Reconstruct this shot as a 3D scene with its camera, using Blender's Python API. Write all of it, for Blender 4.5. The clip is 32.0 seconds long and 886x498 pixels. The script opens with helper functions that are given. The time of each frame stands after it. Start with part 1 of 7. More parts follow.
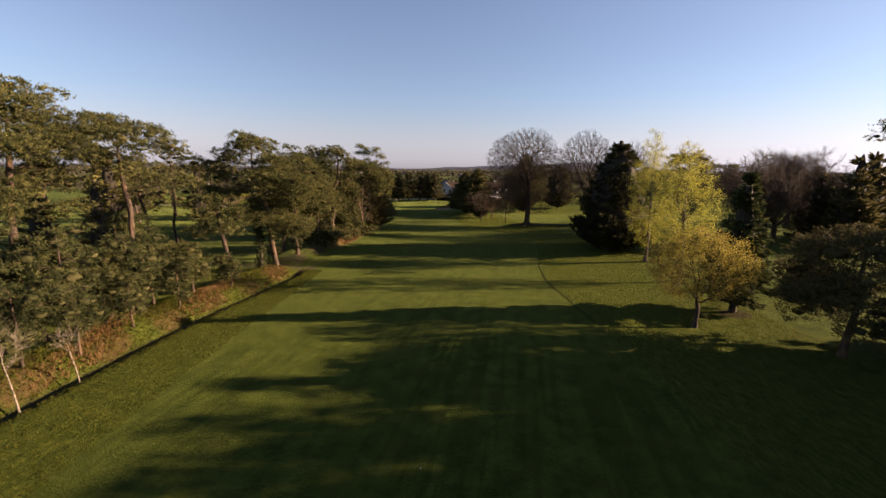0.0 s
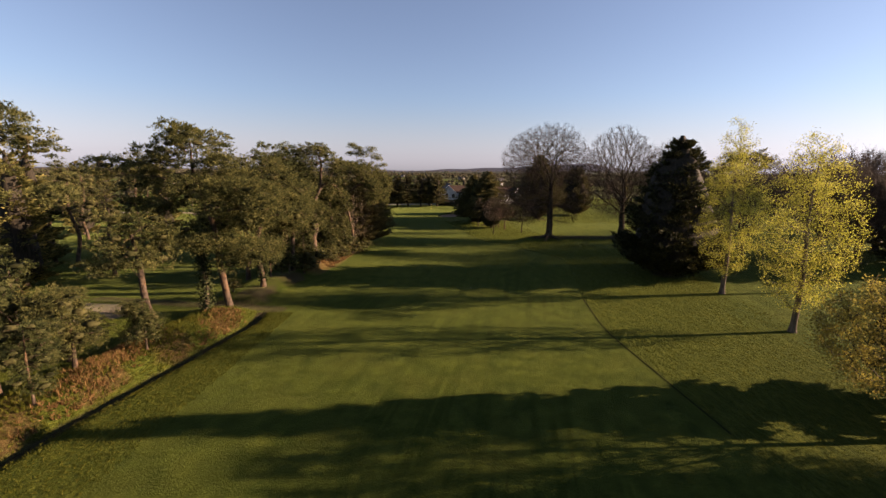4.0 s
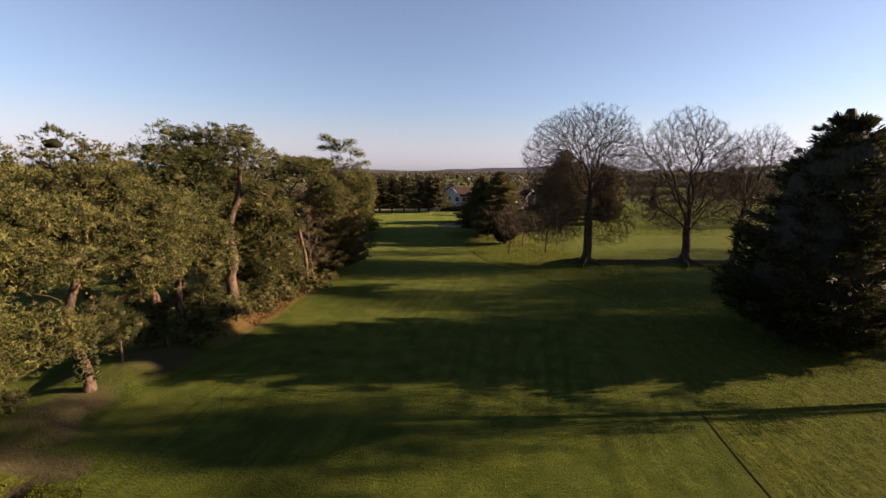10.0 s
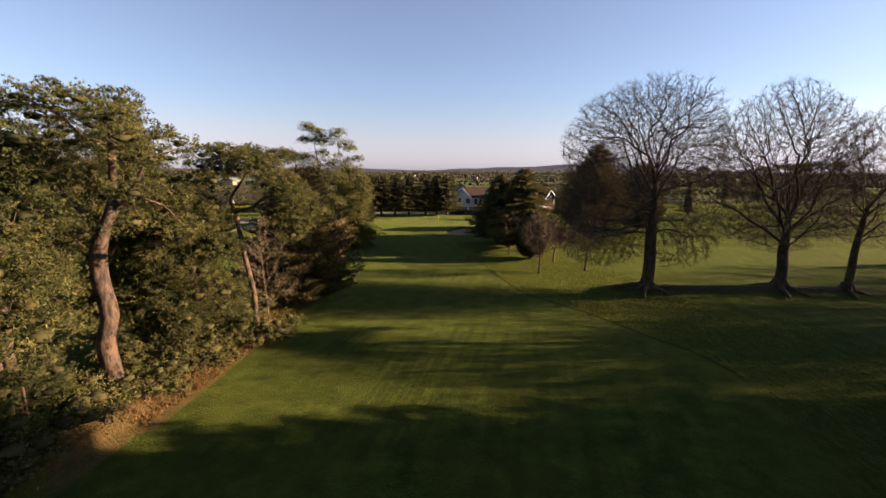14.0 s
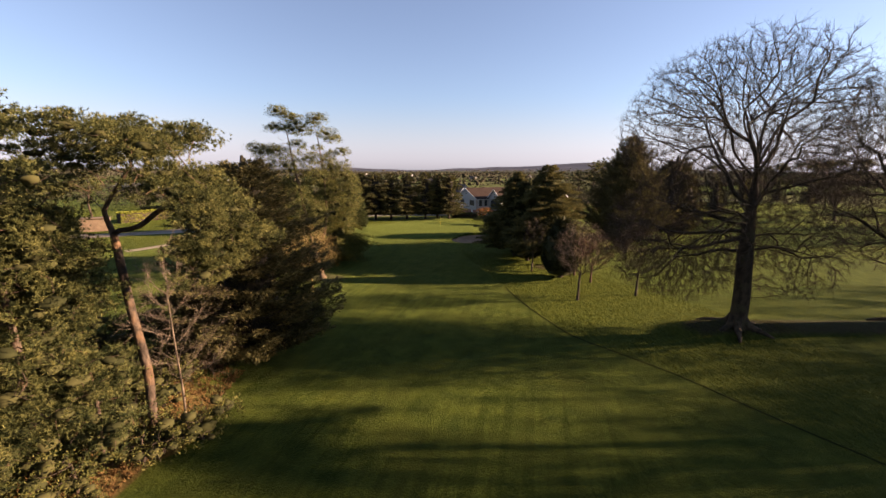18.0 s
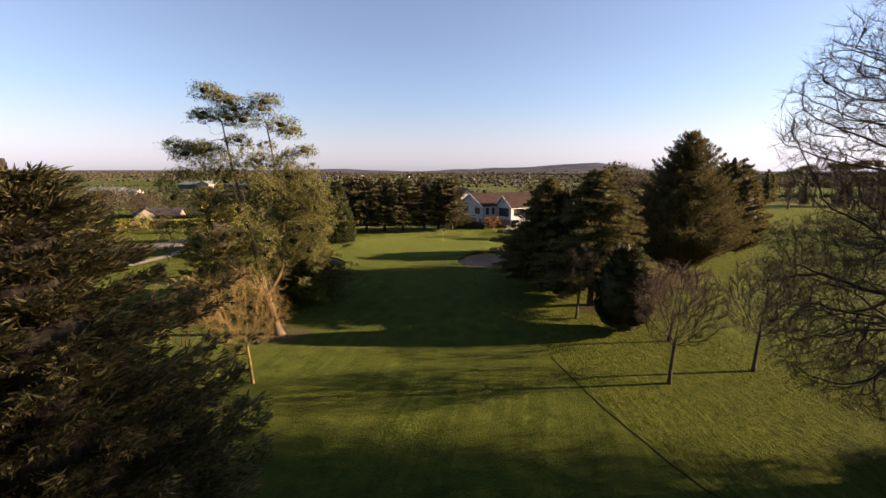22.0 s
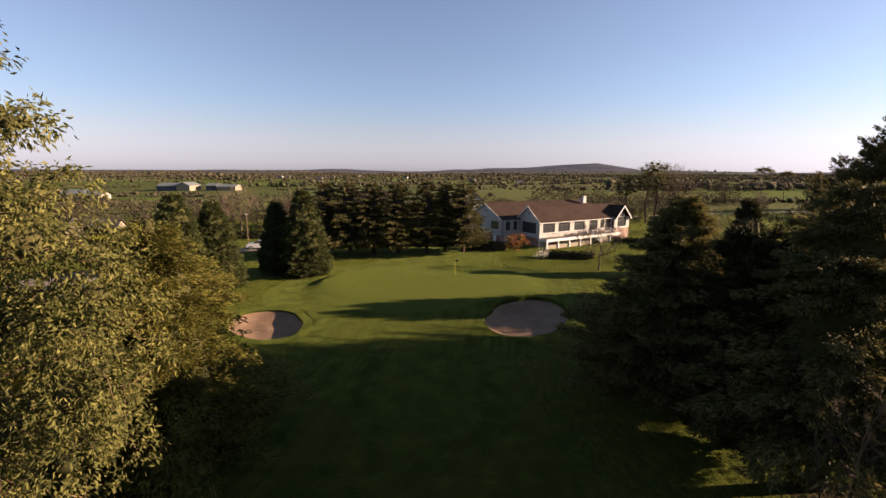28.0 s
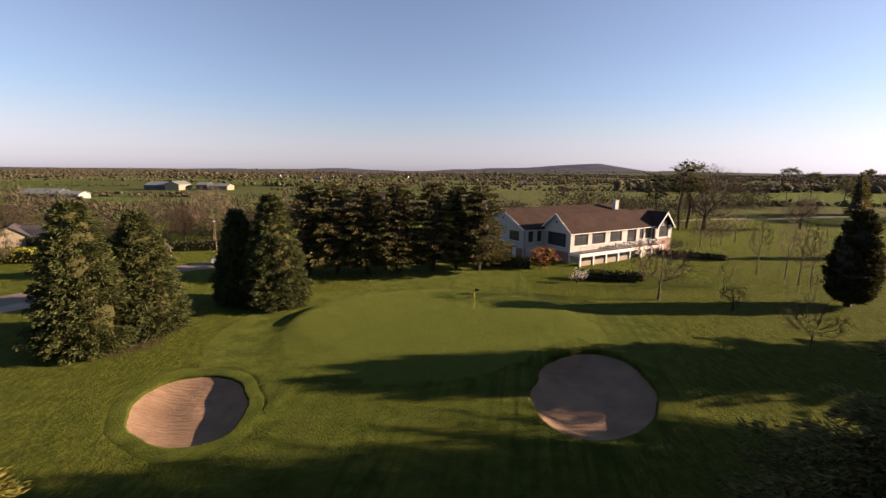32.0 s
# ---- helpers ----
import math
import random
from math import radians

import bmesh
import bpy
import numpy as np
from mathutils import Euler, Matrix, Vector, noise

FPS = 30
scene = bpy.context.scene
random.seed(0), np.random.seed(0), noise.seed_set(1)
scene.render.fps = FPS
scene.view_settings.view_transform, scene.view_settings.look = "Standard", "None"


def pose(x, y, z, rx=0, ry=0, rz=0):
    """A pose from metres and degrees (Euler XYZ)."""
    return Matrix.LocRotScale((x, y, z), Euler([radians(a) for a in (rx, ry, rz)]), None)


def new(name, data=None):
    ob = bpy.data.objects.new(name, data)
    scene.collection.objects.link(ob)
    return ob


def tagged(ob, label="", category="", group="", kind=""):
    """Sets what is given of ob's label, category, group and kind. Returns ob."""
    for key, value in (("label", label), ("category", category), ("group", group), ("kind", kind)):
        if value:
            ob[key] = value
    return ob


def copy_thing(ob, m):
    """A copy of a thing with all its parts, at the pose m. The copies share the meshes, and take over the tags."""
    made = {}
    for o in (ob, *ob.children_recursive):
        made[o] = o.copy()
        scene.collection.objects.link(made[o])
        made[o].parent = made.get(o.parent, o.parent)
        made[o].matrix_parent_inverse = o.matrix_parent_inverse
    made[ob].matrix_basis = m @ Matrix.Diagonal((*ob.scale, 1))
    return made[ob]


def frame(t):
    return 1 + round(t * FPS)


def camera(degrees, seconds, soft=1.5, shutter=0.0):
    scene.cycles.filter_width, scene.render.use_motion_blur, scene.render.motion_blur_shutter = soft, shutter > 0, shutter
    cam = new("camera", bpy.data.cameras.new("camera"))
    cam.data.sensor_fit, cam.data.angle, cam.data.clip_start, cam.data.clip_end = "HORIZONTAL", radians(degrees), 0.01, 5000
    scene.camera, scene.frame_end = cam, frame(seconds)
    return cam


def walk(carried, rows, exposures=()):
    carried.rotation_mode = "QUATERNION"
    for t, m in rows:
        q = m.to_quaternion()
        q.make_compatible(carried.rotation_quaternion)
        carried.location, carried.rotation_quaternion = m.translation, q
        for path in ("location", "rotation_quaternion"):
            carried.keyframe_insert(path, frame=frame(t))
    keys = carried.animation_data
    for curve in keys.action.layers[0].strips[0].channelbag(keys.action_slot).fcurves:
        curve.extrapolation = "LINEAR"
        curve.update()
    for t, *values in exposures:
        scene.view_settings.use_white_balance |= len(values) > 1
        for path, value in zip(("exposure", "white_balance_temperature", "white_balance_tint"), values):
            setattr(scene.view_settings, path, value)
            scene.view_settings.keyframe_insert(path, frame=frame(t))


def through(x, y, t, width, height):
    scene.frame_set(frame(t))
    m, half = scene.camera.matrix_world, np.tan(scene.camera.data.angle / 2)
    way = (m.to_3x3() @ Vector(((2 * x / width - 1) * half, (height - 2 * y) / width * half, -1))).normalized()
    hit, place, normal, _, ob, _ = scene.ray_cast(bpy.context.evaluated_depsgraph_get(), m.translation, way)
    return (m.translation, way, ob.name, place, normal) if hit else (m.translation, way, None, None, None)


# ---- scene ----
# The flight: seconds, x, y, z, pitch, roll, heading
PATH = [
    (0.0, 1.439, 3.242, 12.666, -10.59, 0.72, 1.66),
    (0.5, 1.130, 5.792, 12.739, -10.54, 0.70, 1.62),
    (1.0, 0.845, 8.090, 12.794, -10.49, 0.67, 1.59),
    (1.5, 0.582, 10.082, 12.831, -10.44, 0.66, 1.57),
    (2.0, 0.339, 11.814, 12.849, -10.41, 0.64, 1.55),
    (2.5, 0.108, 13.381, 12.851, -10.38, 0.62, 1.53),
    (3.0, -0.115, 14.937, 12.841, -10.35, 0.61, 1.51),
    (3.5, -0.330, 16.542, 12.827, -10.34, 0.60, 1.51),
    (5.5, -1.134, 23.396, 12.768, -10.31, 0.59, 1.67),
    (6.0, -1.289, 25.089, 12.758, -10.31, 0.58, 1.74),
    (6.5, -1.324, 26.806, 12.753, -10.32, 0.58, 1.78),
    (7.0, -1.244, 28.485, 12.755, -10.32, 0.58, 1.81),
    (7.5, -1.073, 30.117, 12.764, -10.33, 0.58, 1.84),
    (8.0, -0.848, 31.930, 12.776, -10.34, 0.58, 1.89),
    (8.5, -0.622, 34.075, 12.785, -10.34, 0.58, 1.94),
    (9.0, -0.446, 36.358, 12.787, -10.34, 0.57, 2.01),
    (9.5, -0.356, 38.429, 12.779, -10.33, 0.57, 2.07),
    (10.0, -0.363, 40.227, 12.760, -10.33, 0.56, 2.14),
    (10.5, -0.461, 42.013, 12.730, -10.32, 0.55, 2.20),
    (11.0, -0.622, 43.890, 12.693, -10.31, 0.53, 2.27),
    (11.5, -0.800, 45.823, 12.651, -10.31, 0.52, 2.36),
    (12.0, -0.951, 47.832, 12.609, -10.32, 0.51, 2.50),
    (12.5, -1.058, 49.847, 12.571, -10.34, 0.50, 2.69),
    (13.0, -1.141, 51.731, 12.535, -10.36, 0.48, 2.89),
    (13.5, -1.240, 53.433, 12.497, -10.38, 0.47, 3.07),
    (14.0, -1.398, 55.060, 12.451, -10.40, 0.46, 3.18),
    (14.5, -1.642, 56.710, 12.398, -10.42, 0.45, 3.15),
    (16.5, -2.751, 62.640, 12.164, -10.44, 0.40, 2.74),
    (17.0, -2.982, 64.252, 12.112, -10.43, 0.39, 2.68),
    (17.5, -3.140, 65.867, 12.075, -10.43, 0.38, 2.72),
    (18.0, -3.273, 67.497, 12.063, -10.42, 0.36, 2.80),
    (18.5, -3.417, 69.116, 12.080, -10.41, 0.34, 2.87),
    (19.0, -3.591, 70.785, 12.123, -10.40, 0.32, 2.90),
    (19.5, -3.800, 72.604, 12.184, -10.38, 0.29, 2.85),
    (20.0, -4.037, 74.602, 12.258, -10.37, 0.27, 2.74),
    (20.5, -4.287, 76.690, 12.339, -10.35, 0.24, 2.62),
    (21.0, -4.541, 78.735, 12.424, -10.33, 0.21, 2.52),
    (21.5, -4.794, 80.721, 12.508, -10.31, 0.19, 2.45),
    (22.0, -5.045, 82.643, 12.588, -10.29, 0.17, 2.43),
    (22.5, -5.286, 84.480, 12.662, -10.28, 0.15, 2.42),
    (23.0, -5.513, 86.291, 12.727, -10.27, 0.13, 2.41),
    (23.5, -5.728, 88.237, 12.783, -10.26, 0.13, 2.39),
    (24.0, -5.940, 90.342, 12.830, -10.26, 0.13, 2.36),
    (24.5, -6.164, 92.500, 12.870, -10.26, 0.13, 2.31),
    (25.0, -6.404, 94.677, 12.905, -10.25, 0.15, 2.25),
    (25.5, -6.640, 96.792, 12.939, -10.25, 0.16, 2.22),
    (27.5, -7.487, 103.871, 13.067, -10.26, 0.27, 2.23),
    (28.0, -7.707, 105.765, 13.097, -10.26, 0.31, 2.22),
    (28.5, -7.941, 107.691, 13.123, -10.26, 0.34, 2.21),
    (29.0, -8.184, 109.527, 13.141, -10.27, 0.38, 2.20),
    (29.5, -8.432, 111.309, 13.147, -10.28, 0.42, 2.20),
    (30.0, -8.684, 113.070, 13.141, -10.29, 0.45, 2.20),
    (30.5, -8.935, 114.757, 13.122, -10.29, 0.49, 2.21),
    (31.0, -9.181, 116.370, 13.092, -10.30, 0.52, 2.22),
    (31.5, -9.417, 117.907, 13.051, -10.30, 0.55, 2.22),
    (32.0, -9.643, 119.343, 13.001, -10.30, 0.57, 2.23)
]
cam = camera(92.0, 32.0, soft=1.5)
walk(cam, [(t, pose(x, y, z, 90 + p, 0, h) @ pose(0, 0, 0, 0, 0, r)) for t, x, y, z, p, r, h in PATH],
     exposures=[(t, 1.865 + e, 7600, 28) for t, e in ((0.0, -0.05), (6.0, -0.09), (10.0, 0.02), (13.0, 0.13), (17.0, 0.25), (20.0, 0.29), (22.0, 0.25), (23.5, 0.08), (25.0, -0.01), (28.0, 0.0), (32.0, -0.03))])

# ---- light ----
SUN_AZ, SUN_EL = radians(6.4), radians(14.5)      # azimuth from +x towards +y
world = bpy.data.worlds.new("sky")
scene.world = world
world.use_nodes = True
sky = world.node_tree.nodes.new("ShaderNodeTexSky")
sky.sky_type = "NISHITA"
sky.sun_disc = False
sky.sun_elevation, sky.sun_rotation = SUN_EL, math.pi / 2 - SUN_AZ
sky.air_density, sky.dust_density, sky.ozone_density, sky.altitude = 1.0, 0.4, 5.6, 60
bg = world.node_tree.nodes["Background"]
bg.inputs["Strength"].default_value = 0.055
soft = world.node_tree.nodes.new("ShaderNodeHueSaturation")      # a hazy, paler sky
soft.inputs["Hue"].default_value, soft.inputs["Saturation"].default_value = 0.494, 0.84
world.node_tree.links.new(sky.outputs[0], soft.inputs["Color"])
aim = world.node_tree.nodes.new("ShaderNodeTexCoord")            # lilac haze low over the land
rise = world.node_tree.nodes.new("ShaderNodeSeparateXYZ")
low = world.node_tree.nodes.new("ShaderNodeMapRange")
low.interpolation_type = "SMOOTHSTEP"
low.inputs["From Min"].default_value, low.inputs["From Max"].default_value = 0.0, 0.17
low.inputs["To Min"].default_value, low.inputs["To Max"].default_value = 0.85, 0.0
grey = world.node_tree.nodes.new("ShaderNodeRGBToBW")
lilac = world.node_tree.nodes.new("ShaderNodeMix")
lilac.data_type, lilac.blend_type = "RGBA", "MULTIPLY"
lilac.inputs[0].default_value = 1.0
lilac.inputs[7].default_value = (0.875, 0.99, 1.19, 1.0)
haze = world.node_tree.nodes.new("ShaderNodeMix")
haze.data_type = "RGBA"
for a, b in ((aim.outputs["Generated"], rise.inputs[0]), (rise.outputs["Z"], low.inputs["Value"]), (low.outputs[0], haze.inputs[0]), (soft.outputs[0], grey.inputs[0]),
             (grey.outputs[0], lilac.inputs[6]), (soft.outputs[0], haze.inputs[6]), (lilac.outputs[2], haze.inputs[7]), (haze.outputs[2], bg.inputs["Color"])):
    world.node_tree.links.new(a, b)
sun = new("sun", bpy.data.lights.new("sun", "SUN"))
sun.data.energy, sun.data.angle, sun.data.color = 5.0, radians(0.55), (1.0, 0.83, 0.63)
to_sun = Vector((math.cos(SUN_EL) * math.cos(SUN_AZ), math.cos(SUN_EL) * math.sin(SUN_AZ), math.sin(SUN_EL)))
sun.matrix_world = Matrix.Translation((60, 0, 60)) @ to_sun.to_track_quat("Z", "Y").to_matrix().to_4x4()


# ---- materials ----
class Nodes:
    """A small builder for node materials."""

    def __init__(self, name, rough=0.7, metal=0.0, spec=0.3):
        self.mat = bpy.data.materials.new(name)
        self.mat.use_nodes = True
        self.t = self.mat.node_tree
        self.b = self.t.nodes["Principled BSDF"]
        self.b.inputs["Roughness"].default_value = rough
        self.b.inputs["Metallic"].default_value = metal
        self.b.inputs["Specular IOR Level"].default_value = spec
        self.pos = None

    def add(self, kind, **inputs):
        n = self.t.nodes.new(kind)
        for k, v in inputs.items():
            self.put(n.inputs[k.replace("_", " ")], v)
        return n

    def put(self, socket, v):
        if isinstance(v, bpy.types.NodeSocket):
            self.t.links.new(v, socket)
        else:
            socket.default_value = v

    def where(self):
        if self.pos is None:
            self.pos = self.add("ShaderNodeNewGeometry").outputs["Position"]
        return self.pos

    def local(self):
        return self.add("ShaderNodeTexCoord").outputs["Object"]

    def noise(self, scale, detail=4.0, vector=None, rough=0.6, stretch=None, turn=0.0):
        v = vector or self.where()
        if stretch:
            m = self.add("ShaderNodeMapping")
            m.inputs["Scale"].default_value = stretch
            m.inputs["Rotation"].default_value = (0, 0, turn)
            self.t.links.new(v, m.inputs["Vector"])
            v = m.outputs[0]
        return self.add("ShaderNodeTexNoise", Vector=v, Scale=scale, Detail=detail, Roughness=rough).outputs[0]

    def ramp(self, fac, stops):
        n = self.add("ShaderNodeValToRGB", Fac=fac)
        e = n.color_ramp.elements
        while len(e) < len(stops):
            e.new(0.5)
        for el, (p, c) in zip(e, stops):
            el.position, el.color = p, (*c, 1.0)
        return n.outputs[0]

    def step(self, fac, lo, hi):
        n = self.add("ShaderNodeMapRange", Value=fac)
        n.inputs[1].default_value, n.inputs[2].default_value = lo, hi
        return n.outputs[0]

    def math(self, op, a, b=0.0):
        n = self.t.nodes.new("ShaderNodeMath")
        n.operation = op
        self.put(n.inputs[0], a)
        self.put(n.inputs[1], b)
        return n.outputs[0]

    def mix(self, fac, a, b, blend="MIX"):
        n = self.t.nodes.new("ShaderNodeMix")
        n.data_type, n.blend_type = "RGBA", blend
        self.put(n.inputs[0], fac)
        self.put(n.inputs[6], a if not isinstance(a, tuple) else (*a, 1.0))
        self.put(n.inputs[7], b if not isinstance(b, tuple) else (*b, 1.0))
        return n.outputs[2]

    def attr(self, name):
        n = self.t.nodes.new("ShaderNodeAttribute")
        n.attribute_name = name
        return n.outputs["Fac"]

    def island(self):
        return self.add("ShaderNodeNewGeometry").outputs["Random Per Island"]

    def each(self):
        return self.add("ShaderNodeObjectInfo").outputs["Random"]

    def colour(self, c):
        self.put(self.b.inputs["Base Color"], c if not isinstance(c, tuple) else (*c, 1.0))
        return self

    def bump(self, height, strength=0.5, distance=0.05):
        n = self.add("ShaderNodeBump", Height=height, Strength=strength, Distance=distance)
        self.t.links.new(n.outputs[0], self.b.inputs["Normal"])
        return self


def leafy(name, dark, mid, light, through=0.3, rough=0.55, clump=0.0):
    """Foliage: each leaf its own shade, drifts over the crown, some light passing through."""
    n = Nodes(name, rough + 0.15, spec=0.08)
    drift = n.noise(0.45, 2.0)
    k = n.math("ADD", n.math("MULTIPLY", n.island(), 0.6 - 0.4 * clump), n.math("MULTIPLY", drift, 0.5))
    if clump:
        tone = n.step(n.noise(1.9, 2.0), 0.36, 0.64)
        k = n.math("ADD", k, n.math("MULTIPLY", n.math("SUBTRACT", tone, 0.25), 0.5 * clump))
    col = n.ramp(k, [(0.18, dark), (0.5, mid), (0.9, light)])
    col = n.mix(1.0, col, (0.88, 0.85, 0.82), "MULTIPLY")
    n.colour(col)
    tr = n.add("ShaderNodeBsdfTranslucent", Color=col)
    mx = n.add("ShaderNodeMixShader", Fac=through)
    out = n.t.nodes["Material Output"]
    n.t.links.new(n.b.outputs[0], mx.inputs[1])
    n.t.links.new(tr.outputs[0], mx.inputs[2])
    n.t.links.new(mx.outputs[0], out.inputs["Surface"])
    return n.mat


def barky(name, dark, light, scale=6.0, stretch=(1, 1, 0.2), depth=0.05, patch=None):
    n = Nodes(name, 0.85, spec=0.15)
    g = n.noise(scale, 6.0, stretch=stretch)
    col = n.ramp(g, [(0.38, dark), (0.64, light)])
    if patch:
        col = n.mix(n.math("MULTIPLY", n.step(n.noise(1.3, 4.0), 0.5, 0.66), 0.75), col, patch)
    n.colour(n.mix(1.0, col, (0.86, 0.86, 0.86), "MULTIPLY")).bump(g, 0.9, depth)
    return n.mat


def plain(name, a, b, rough=0.6, scale=3.0, bump=0.15, metal=0.0, spec=0.3, distance=0.02):
    """Paint, stone, render: a soft two-scale variation with fine relief."""
    n = Nodes(name, rough, metal, spec)
    big, fine = n.noise(scale * 0.25, 3.0), n.noise(scale * 6.0, 4.0)
    k = n.math("ADD", n.math("MULTIPLY", big, 0.65), n.math("MULTIPLY", fine, 0.35))
    n.colour(n.mix(1.0, n.ramp(k, [(0.3, a), (0.7, b)]), (0.85, 0.85, 0.85), "MULTIPLY")).bump(fine, bump, distance)
    return n.mat


